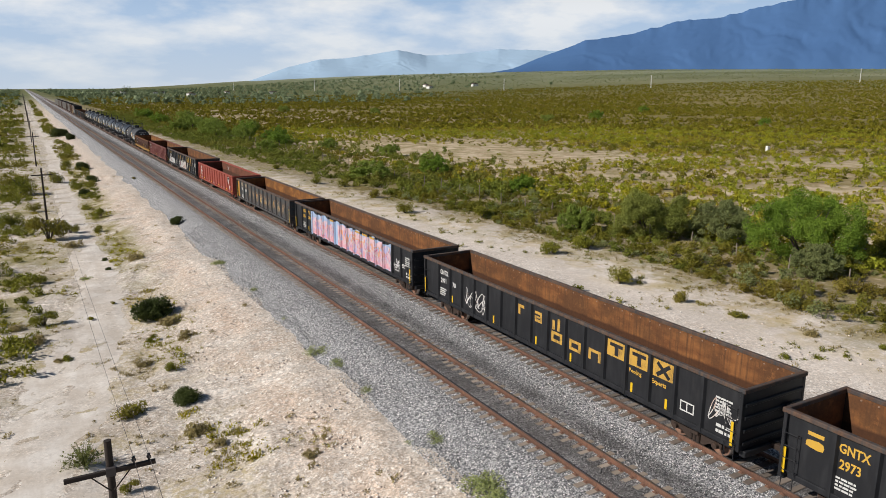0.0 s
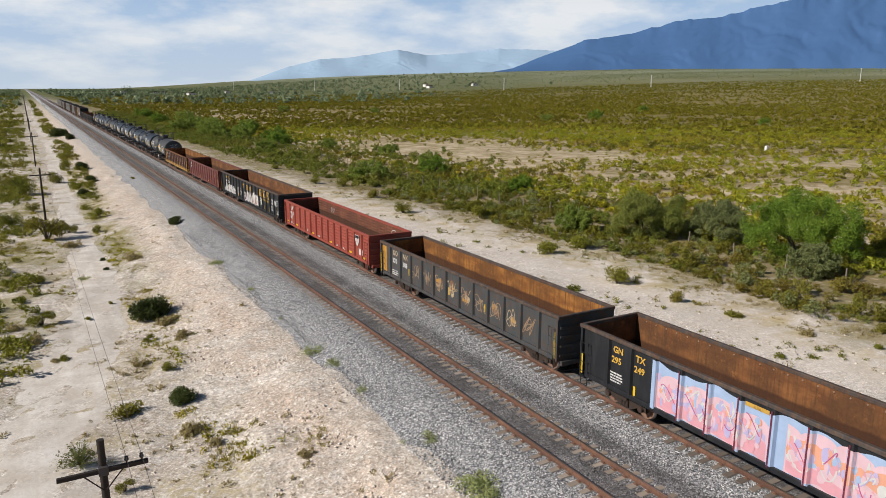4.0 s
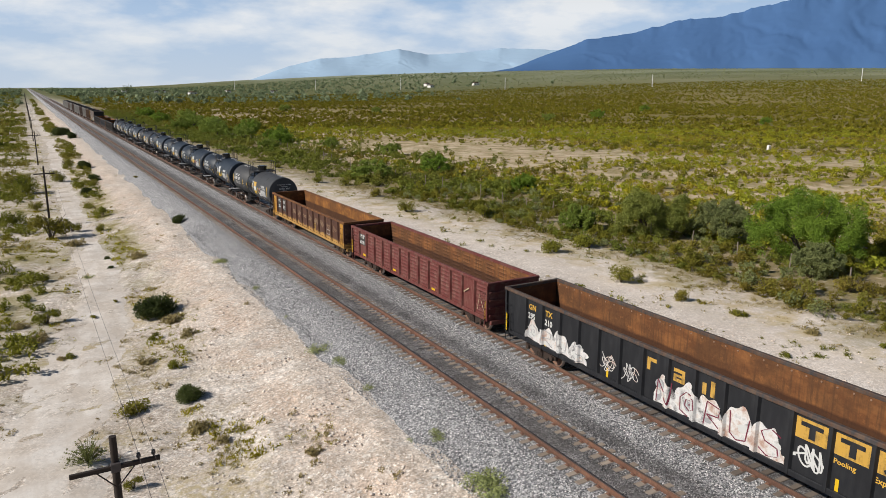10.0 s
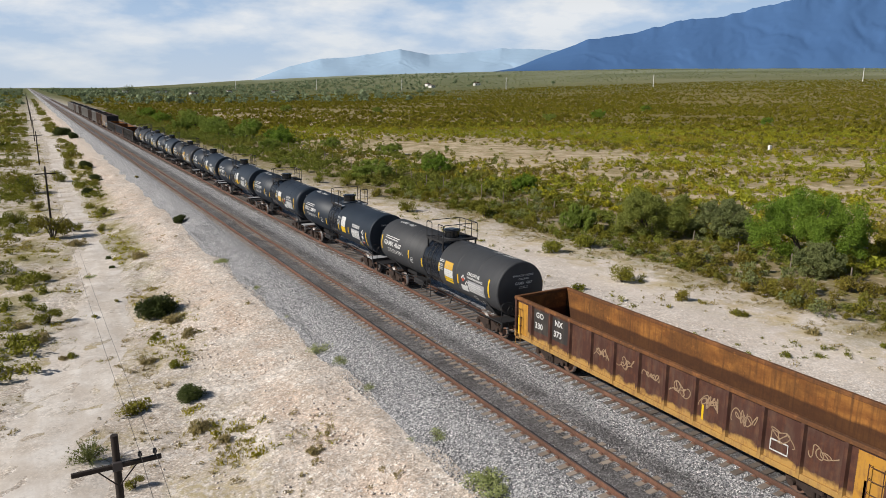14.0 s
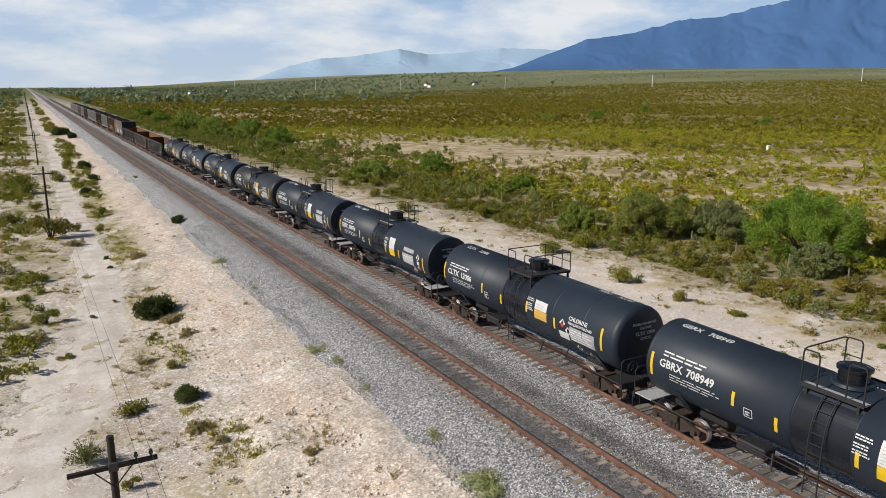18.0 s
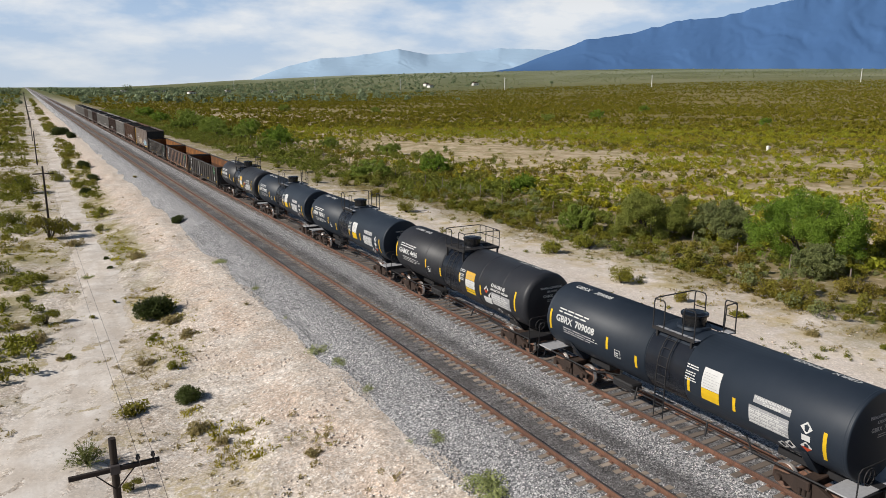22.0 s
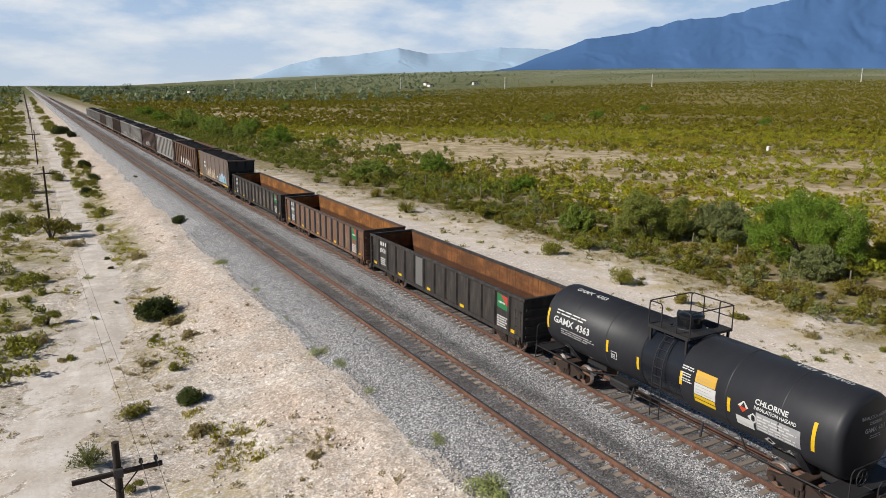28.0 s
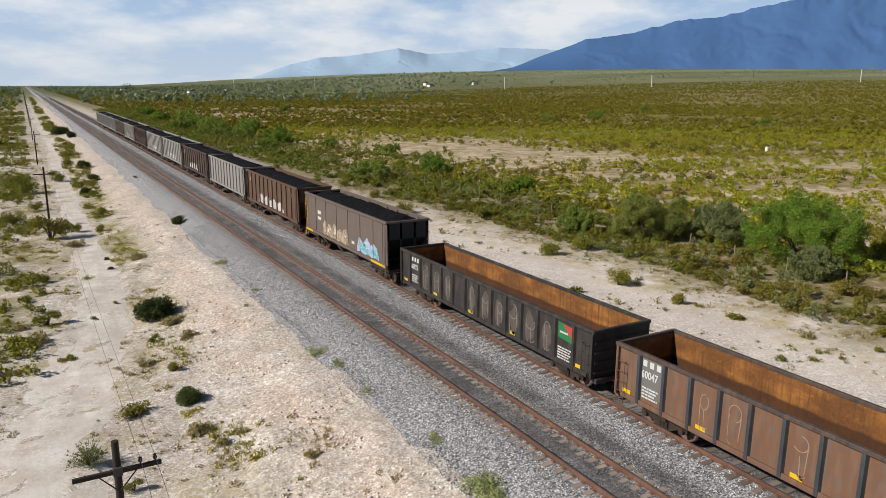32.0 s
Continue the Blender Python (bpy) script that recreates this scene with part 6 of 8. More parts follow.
    for text, v, size, sq in (("INHALATION_HAZARD", 0.70, 0.13, 0.95), ("CHLORINE", 0.53, 0.13, 1.0)):
        wd = max(c[0] for c in LETTERS[text][0]) * size * sq
        d.word(-wd / 2, v, size, text, sq)
    wm, wn_ = (max(c[0] for c in LETTERS[t][0]) * 0.19 for t in (mark, num))
    d.word(-(wm + wn_ + 0.1) / 2, 0.30, 0.19, mark).word(-(wm + wn_ + 0.1) / 2 + wm + 0.1, 0.30, 0.19, num)
    d.bars(-0.28, 0.10, 0.6, 0.14, 2, 9, 0.4)
    d.put("lettering", "white", car)
    return car


def hopper_car(label, r_end, length, coat, ribs, first=False):
    """A loaded coal hopper: ribbed sides, sloped ends, pockets below, coal heaped inside."""
    h, top, low, xs, xo = length / 2, 4.25, 1.30, 1.47, 1.58
    car = thing("hopper_car", label, "hopper car", "cars of the train")
    CARS.append((car, r_end + length / 2))
    for s in (-1, 1):
        wall = part("side_wall", B().box(s * (xs - 0.03), s * xs, -h, h, low, top - 0.05), coat, car)
        part("top_chord", B().box(s * (xs - 0.05), s * (xo + 0.02), -h - 0.02, h + 0.02, top - 0.16, top, 0.02), coat, wall)
        part("side_sill", B().box(s * (xs - 0.04), s * xo, -h, h, low - 0.12, low + 0.10, 0.015), coat, wall)
        w = 0.03 if first else 0.09
        rib = B().box(s * xs, s * (xo - (0.07 if first else 0.01)), -w, w, low + 0.08, top - 0.14, 0.015).mesh("side_rib", M[coat])
        for i in range(ribs):
            part("side_rib", rib, "", wall, at=pose(0, -h + (i + (1 if first else 0.3)) * (2 * h) / (ribs + (1 if first else -0.4)), 0))
        for e in (-1, 1):
            lad = B().tube([(s * xo, e * (h - 0.1), low - 0.5), (s * xo, e * (h - 0.1), top - 0.2)], 0.02, 5).tube([(s * xo, e * (h - 0.5), low - 0.5), (s * xo, e * (h - 0.5), top - 0.2)], 0.02, 5)
            for i in range(8):
                lad.tube([(s * xo, e * (h - 0.1), low - 0.4 + i * 0.4), (s * xo, e * (h - 0.5), low - 0.4 + i * 0.4)], 0.014, 5)
            part("ladder", lad, "gold" if first and e > 0 else coat, wall)
    for s in (-1, 1):
        e = part("end_wall", B().add([(-xs, s * h, top - 0.05), (xs, s * h, top - 0.05), (xs, s * h, top - 1.2), (-xs, s * h, top - 1.2), (-xs, s * (h - 2.3), low - 0.1), (xs, s * (h - 2.3), low - 0.1)],
                                     [(0, 1, 2, 3)[::-s], (3, 2, 5, 4)[::-s]]), "frame_black" if first else coat, car, "sloped end sheet")
        part("end_chord", B().box(-xo, xo, s * (h - 0.08), s * (h + 0.06), top - 0.14, top + 0.004, 0.02), coat, e)
        for x in (-1.4, -0.5, 0.5, 1.4):
            part("end_post", B().box(x - 0.06, x + 0.06, s * (h - 0.1), s * h, 1.0, top - 0.1), "frame_black" if first else coat, e)
        part("end_sill", B().box(-1.45, 1.45, s * (h - 2.4), s * (h + 0.05), 0.92, 1.12, 0.02), "truck", car)
    for i in range(4):
        y = -h + 3.0 + i * (2 * h - 6.0) / 3
        part("hopper_pocket", B().prism([(-1.44, low), (-0.9, 0.45), (0.9, 0.45), (1.44, low)], y - 0.35, y + 0.35).prism([(-1.44, low + 0.01), (-1.0, 0.8), (1.0, 0.8), (1.44, low + 0.01)], y - 0.95, y + 0.95), "hop_dark", car, "dirty hopper pocket")
    part("centre_sill", B().box(-0.22, 0.22, -h, h, 0.75, 1.2, 0.02), "truck", car)
    # coal, a bumpy heap
    nx, ny = 12, 70
    vs = []
    rng = random.Random(int(r_end * 10))
    for j in range(ny):
        for i in range(nx):
            x, y = -xs + 0.04 + (2 * xs - 0.08) * i / (nx - 1), -h + 0.05 + (2 * h - 0.1) * j / (ny - 1)
            z = top - 0.34 + 0.42 * (1 - (x / xs) ** 2) * min(1, (h - abs(y)) / 1.2) + 0.10 * noise.noise((x * 1.2, y * 0.6 + r_end, 0)) + rng.uniform(-0.03, 0.03)
            vs.append((x, y, z))
    fs = [(j * nx + i, j * nx + i + 1, (j + 1) * nx + i + 1, (j + 1) * nx + i) for j in range(ny - 1) for i in range(nx - 1)]
    part("coal_load", B().add(vs, fs), "coal", car, "heaped black coal")
    for y in (-h + 1.7, h - 1.7):
        add_truck(car, y)
    add_ends(car, h + 0.05)
    fn = flat_side(-xs - 0.006 if not first else -xs - 0.006, h)
    if first:
        rng = random.Random(3)
        d = Decal(fn)
        d.rect(2.6, 2.85, 0.7, 0.26).rect(2.6, 2.40, 0.7, 0.24).rect(9.4, 1.75, 0.5, 0.2)
        d.put("data_plate", "white", car, "white stencil plates")
        big_letters(fn, 3.7, 1.40, 5.2, 1.15, rng, ["cream", "silver", "cream"], car, 5, "cream sprayed graffiti", "brown_black")
        big_letters(fn, 10.4, 1.40, 3.6, 1.15, rng, ["sky_spray", "teal", "teal"], car, 3, "turquoise sprayed graffiti", "white")
        Decal(flat_side(-xo - 0.003, h)).rect(0.05, 1.22, 1.6, 0.15).rect(length - 2.4, 1.22, 2.2, 0.15).put("reflector_strip", "yellow", car)
        for i in range(9):
            part("side_stake", B().box(xs - 0.1, xs + 0.02, -h + 1.2 + i * (2 * h - 2.4) / 8 - 0.05, -h + 1.2 + i * (2 * h - 2.4) / 8 + 0.05, top - 0.45, top - 0.1), "hop_tan", car)
    else:
        rng = random.Random(int(r_end))
        d = Decal(fn)
        d.bars(length - 2.2, top - 0.95, 0.6, 0.5, 3, int(r_end)).bars(1.0, top - 1.0, 0.6, 0.4, 2, 7)
        d.put("lettering", "white", car)
        if rng.random() < 0.6:
            big_letters(fn, length * 0.25, low + 0.15, length * rng.uniform(0.25, 0.5), 0.9, rng, ["silver", "white", "silver"], car, 4, "worn pale graffiti", "grey_spray")
    return car


def build_train():
    gondola("black steel gondola car with gold emblem and white tags, empty", -8.9, 12.4, 3.06, 16, "black", "inside", chord="brown_black", dress=dress_long(11, False, False))
    gondola("long black gondola car with gold block letters, rusty inside", 13.85, 35.25, 3.08, 16, "black", "inside", chord="brown_black", dress=dress_long(22, False, False))
    gondola("long black gondola car covered with pink graffiti", 36.75, 58.1, 3.08, 16, "black", "inside", chord="brown_black", dress=dress_long(33, True, False))
    gondola("rust-streaked dark gondola car with amber ends and cream tags", 59.6, 77.45, 2.95, 12, "teal_black", "inside_gold", end_panel=1.35, dress=dress_rusty, chord="brown_black")
    gondola("bright red corrugated gondola car with white numbers, empty", 79.3, 97.1, 2.92, 13, "red", "inside_red", True, end_panel=1.25, dress=dress_red)
    gondola("long black gondola car with silver graffiti and gold panel", 98.9, 120.5, 3.12, 16, "black", "inside", chord="brown_black", dress=dress_long(44, False, True))
    gondola("worn dark red corrugated gondola car, empty and rusty", 122.1, 139.5, 2.90, 13, "dark_red", "inside", True, end_panel=1.25, dress=dress_darkred)
    gondola("brown gondola car with peeling amber lower edge, rusty inside", 141.0, 158.3, 2.85, 12, "orange", "inside_gold", end_panel=1.25, dress=dress_orange, chord="inside")
    p = 15.39
    tanks = [("band", ("GAMX", "4367"), "tank_dusty"), ("plain", ("GBRX", "708949"), "tank"), ("band", ("CLTX", "12006"), "tank"), ("plain", ("GBRX", "708974"), "tank"), ("plain", ("GBRX", "709008"), "tank"),
             ("band", ("GAMX", "4495"), "tank_grey"), ("plain", ("GBRX", "708963"), "tank"), ("plain", ("GBRX", "709096"), "tank"), ("band", ("GAMX", "4363"), "tank_grey")]
    for i, (style, words, coat) in enumerate(tanks):
        tank_car("dusty black tank car with white lettering and railed platform" if coat != "tank" else "black tank car with white lettering and yellow notice", 159.25 + i * p, p, style, words, coat)
    gondola("black gondola car with green and red emblem, rusty inside", 298.3, 315.5, 3.02, 13, "black_old", "inside", end_panel=1.2, dress=dress_tfm("60430", True, 0.0))
    gondola("rust-tan gondola car with worn black posts, rusty inside", 316.7, 333.7, 3.02, 13, "tan_rust", "inside_gold", end_panel=1.2, dress=dress_tfm("60047", True, 0.35), chord="brown_black", post_paint="slate")
    gondola("black gondola car with pale tags and emblem, rusty inside", 335.1, 352.6, 3.02, 13, "black_old", "inside_gold", end_panel=1.2, dress=dress_tfm("60975", True, 0.95))
    coats = ["hop_tan", "hop_brown", "hop_grey", "hop_dark", "hop_grey", "hop_grey", "hop_dark", "hop_grey", "hop_tan", "hop_grey", "hop_grey", "hop_grey"]
    kinds = {"hop_tan": "taupe", "hop_brown": "brown", "hop_grey": "grey", "hop_dark": "dark brown"}
    for i, c in enumerate(coats):
        hopper_car("%s steel hopper car heaped with black coal" % kinds[c], 354.7 + i * 17.4, 15.3 if i == 0 else 16.1, c, 6 if i == 0 else 12, i == 0)


# ---- plants ----
def leaf_cloud(n, lobes, size, rng, upright=0.0):
    """n leaf triangles round lobes (x, y, z, rx, rz). Returns vertices and triangles."""
    lob = np.array(lobes)
    w = lob[:, 3] ** 2 * lob[:, 4]
    pick = rng.choice(len(lob), n, p=w / w.sum())
    d = rng.normal(size=(n, 3))
    d /= np.linalg.norm(d, axis=1)[:, None]
    r = rng.random(n) ** 0.38
    c = lob[pick]
    p = c[:, :3] + d * np.stack([c[:, 3], c[:, 3], c[:, 4]], 1) * r[:, None]
    p[:, 2] = np.abs(p[:, 2])
    a = rng.normal(size=(n, 3)) + np.array([0, 0, upright])
    a /= np.linalg.norm(a, axis=1)[:, None]
    b = np.cross(a, rng.normal(size=(n, 3)))
    b /= np.linalg.norm(b, axis=1)[:, None] + 1e-6
    s = (size * (0.6 + 0.8 * rng.random(n)))[:, None]
    v = np.stack([p - a * s * 0.5 - b * s * 0.35, p - a * s * 0.5 + b * s * 0.35, p + a * s * 0.8], 1)
    v[..., 2] = np.maximum(v[..., 2], 0.0)
    return v.reshape(-1, 3), np.arange(n * 3).reshape(-1, 3)


def bush_lobes(rng, k=7, flat=0.75):
    """A uneven low crown about 1 m wide."""
    out = []
    for _ in range(k):
        a, r = rng.random() * 6.28, 0.32 * rng.random() ** 0.6
        q = rng.uniform(0.13, 0.24)
        out.append((r * math.cos(a), r * math.sin(a), rng.uniform(0.16, 0.55) * flat, q, q * rng.uniform(0.7, 1.2)))
    return out


def stems(b, rng, n, spread, height, r):
    for _ in range(n):
        a = rng.random() * 6.28
        e = (math.cos(a) * spread * rng.uniform(0.4, 1), math.sin(a) * spread * rng.uniform(0.4, 1), height * rng.uniform(0.6, 1))
        m_ = (e[0] * 0.4 + rng.uniform(-0.04, 0.04), e[1] * 0.4 + rng.uniform(-0.04, 0.04), e[2] * 0.55)
        b.cyl((0, 0, -0.1), m_, r, r * 0.7, 5, False).cyl(m_, e, r * 0.7, r * 0.25, 5, False)
    return b


SHRUBS = {}


def shrub_kinds():
    rng = np.random.default_rng(11)
    for kind, mat, n, size, flat, up in (("bush", "leaf_dark", 4600, 0.045, 0.68, 0.3), ("creosote", "leaf_creosote", 1400, 0.045, 0.85, 0.6), ("low", "leaf_creosote", 700, 0.06, 0.35, 0.6), ("dry", "leaf_dry", 800, 0.06, 0.28, 1.5), ("herb", "leaf_herb", 1500, 0.035, 0.16, 0.6)):
        SHRUBS[kind] = []
        for v in range(4):
            vs, ts = leaf_cloud(n, bush_lobes(rng, 20 if kind == "bush" else 9, flat), size, rng, up)
            leaf = raw_mesh("foliage", vs, ts, mat)
            wood = stems(B(), rng, 9, 0.36, 0.62 * flat + 0.1, 0.014).mesh("branchwork", M["bark"])
            SHRUBS[kind].append((leaf, wood))


SHRUB_TEXT = {"bush": ("shrub", "dense dark green rounded desert bush", "bush"), "creosote": ("shrub", "open olive green creosote bush on sand", "bush"), "low": ("shrub", "low sprawling olive green plant on sand", "bush"),
              "dry": ("grass_tuft", "dry straw-coloured grass tuft on sand", "grass"), "herb": ("herb_patch", "fresh green weeds at the ballast edge", "weeds")}
RS = random.Random(77)


def shrub(kind, x, y, w):
    name, label, cat = SHRUB_TEXT[kind]
    leaf, wood = RS.choice(SHRUBS[kind])
    z = zl(x, y)
    if 11.7 < x < 13.4:
        z = max(z, float(np.interp(x, [11.7, 12.3, 13.2], [-1.02, -0.80, -0.42])))
    w = w * 1.35 if kind == "herb" else w
    ob = thing(name, label, cat, cat + " on the plain", pose(x, y, z - 0.03, 0, 0, RS.uniform(0, 360)) @ Matrix.Diagonal((w, w, w * RS.uniform(0.8, 1.0) * (0.6 if kind == "herb" else 1.0), 1)))
    part("foliage", leaf, "", ob)
    part("branchwork", wood, "", ob)


def broom_shrub(x, y, w):
    """A loose shrub of thin arching stems with small leaves along them."""
    rng, nrng = random.Random(5), np.random.default_rng(5)
    ob = thing("broom_shrub", "loose grey-green shrub of thin arching stems on sand", "bush", "", pose(x, y, zl(x, y) - 0.02))
    vs = []
    for k in range(120):
        a, e = rng.random() * 6.28, rng.uniform(0.25, 1.35)
        l = w * 0.62 * rng.uniform(0.6, 1.1)
        d = Vector((math.cos(a) * math.cos(e), math.sin(a) * math.cos(e), math.sin(e)))
        q = Vector((-math.sin(a), math.cos(a), 0)) * 0.011
        m_ = d * l * 0.6 + Vector((0, 0, 0.03 * l))
        t_ = d * l + Vector((0, 0, -0.10 * l))
        part("stem", B().add([(-q)[:], q[:], (m_ + q * 0.7)[:], (m_ - q * 0.7)[:], t_[:]], [(0, 1, 2, 3), (3, 2, 4)]), "leaf_yucca", ob)
        for g in range(14):
            f = rng.uniform(0.3, 1.0)
            p = m_ * (f / 0.6) if f < 0.6 else m_.lerp(t_, (f - 0.6) / 0.4)
            c = [p + Vector((rng.uniform(-0.05, 0.05), rng.uniform(-0.05, 0.05), rng.uniform(-0.03, 0.06))) for _ in range(3)]
            vs += [(v.x, v.y, max(0.0, v.z)) for v in c]
    part("foliage", raw_mesh("foliage", vs, np.arange(len(vs)).reshape(-1, 3), "leaf_yucca"), "", ob)


def tree(x, y, w, h, seed, mat="leaf_mesquite", label="spreading green mesquite tree with low crown", near=False):
    """A mesquite: forked trunk, limbs, an uneven crown of many small leafy sprays."""
    rng = np.random.default_rng(seed)
    ob = thing("mesquite_tree", label, "tree", "mesquite trees", pose(x, y, zl(x, y) - 0.05))
    tr, limbs, lobes = B(), B(), []
    skew = rng.uniform(0, 6.28)
    for k in range(4):
        a = 1.57 * k + rng.uniform(-0.5, 0.5)
        base = Vector((0.12 * math.cos(a), 0.12 * math.sin(a), 0))
        fork = Vector((w * 0.10 * math.cos(a), w * 0.10 * math.sin(a), h * 0.26))
        tr.cyl(base, fork, 0.022 * h, 0.014 * h, 7)
        for q in range(6):
            b_ = a + rng.uniform(-1.2, 1.2)
            rr = w * 0.40 * rng.uniform(0.4, 1.0)
            tip = Vector((rr * math.cos(b_), rr * math.sin(b_), h * rng.uniform(0.45, 0.85)))
            mid = fork.lerp(tip, 0.5) + Vector((0, 0, h * 0.05))
            limbs.cyl(fork, mid, 0.010 * h, 0.006 * h, 5).cyl(mid, tip, 0.006 * h, 0.002 * h, 5)
            lobes.append((mid.x * 1.2, mid.y * 1.2, mid.z, 0.07 * w, 0.06 * w))
    # sprays over the crown's uneven skin, in clumps with gaps between
    for k in range(150 if near else 70):
        a, e = rng.random() * 6.28, math.asin(rng.uniform(-0.25, 1.0))
        bulge = 0.80 + 0.16 * math.sin(3 * a + skew) + 0.12 * math.sin(5 * a + 4 * e + 2 * skew) + rng.uniform(-0.12, 0.08)
        r_ = 0.47 * w * bulge * max(0.25, math.cos(e))
        z = h * (0.40 + 0.52 * bulge * math.sin(e))
        q = w * rng.uniform(0.035, 0.075)
        lobes.append((r_ * math.cos(a), r_ * math.sin(a), max(0.1 * h, z), q, q * rng.uniform(0.7, 1.3)))
    for k in range(30):
        a, q = rng.random() * 6.28, w * rng.uniform(0.04, 0.08)
        r_ = w * rng.uniform(0.10, 0.45)
        lobes.append((r_ * math.cos(a), r_ * math.sin(a), h * rng.uniform(0.03, 0.28), q, q * 0.8))
    part("trunk", tr, "bark", ob)
    part("branchwork", limbs, "bark", ob)
    n = int(min(62000, 11000 + 900 * w * h)) if near else int(min(11000, 3000 + 260 * w * h))
    vs, ts = leaf_cloud(n, lobes, 0.095 if near else 0.12 + 0.008 * w, rng, 0.5)
    part("crown", raw_mesh("crown", vs, ts, mat), "", ob, "many small green leaves")


def scrub(name, label, mat, spots, n, size, flat, seed, variants=10, up=0.4):
    """Uncounted bushes joined into one mesh; spots: rows of x, y, width."""
    rng = np.random.default_rng(seed)
    tmpl = [leaf_cloud(n, bush_lobes(rng, 6, flat), size, rng, up)[0] for _ in range(variants)]
    spots = np.asarray(spots)
    out = []
    pick = rng.integers(0, variants, len(spots))
    for k in range(variants):
        s = spots[pick == k]
        if not len(s):
            continue
        a = rng.random(len(s)) * 6.28
        c, q = np.cos(a)[:, None] * s[:, 2:3], np.sin(a)[:, None] * s[:, 2:3]
        t = tmpl[k]
        hs = (s[:, 2] * rng.uniform(0.75, 1.15, len(s)))[:, None]
        z = land(s[:, 0], s[:, 1])[:, None] - 0.04
        out.append(np.stack([t[None, :, 0] * c - t[None, :, 1] * q + s[:, 0:1], t[None, :, 0] * q + t[None, :, 1] * c + s[:, 1:2], t[None, :, 2] * hs + z], -1).reshape(-1, 3))
    v = np.concatenate(out)
    tagged(new(name, raw_mesh(name, v, np.arange(len(v)).reshape(-1, 3), mat)), label, "scrub", kind="stuff")


def patchy(x, y, s=0.045, seed=0.0):
    """A slow uneven field from about -1 to 1 that groups the plants."""
    return 0.5 * (np.sin(x * s + 1.7 * np.sin(y * s * 0.7 + seed)) + np.sin(y * s * 1.3 + 1.4 * np.sin(x * s * 0.9 + 2 * seed))) * 0.8 + 0.4 * np.sin(x * s * 3.1 + y * s * 2.3 + seed)


def polar_spots(rng, n, d0, d1, a0, a1, power=2.0):
    d = (d0 ** power + (d1 ** power - d0 ** power) * rng.random(n)) ** (1 / power)
    a = np.radians(a0 + (a1 - a0) * rng.random(n))
    return d * np.sin(a), d * np.cos(a)


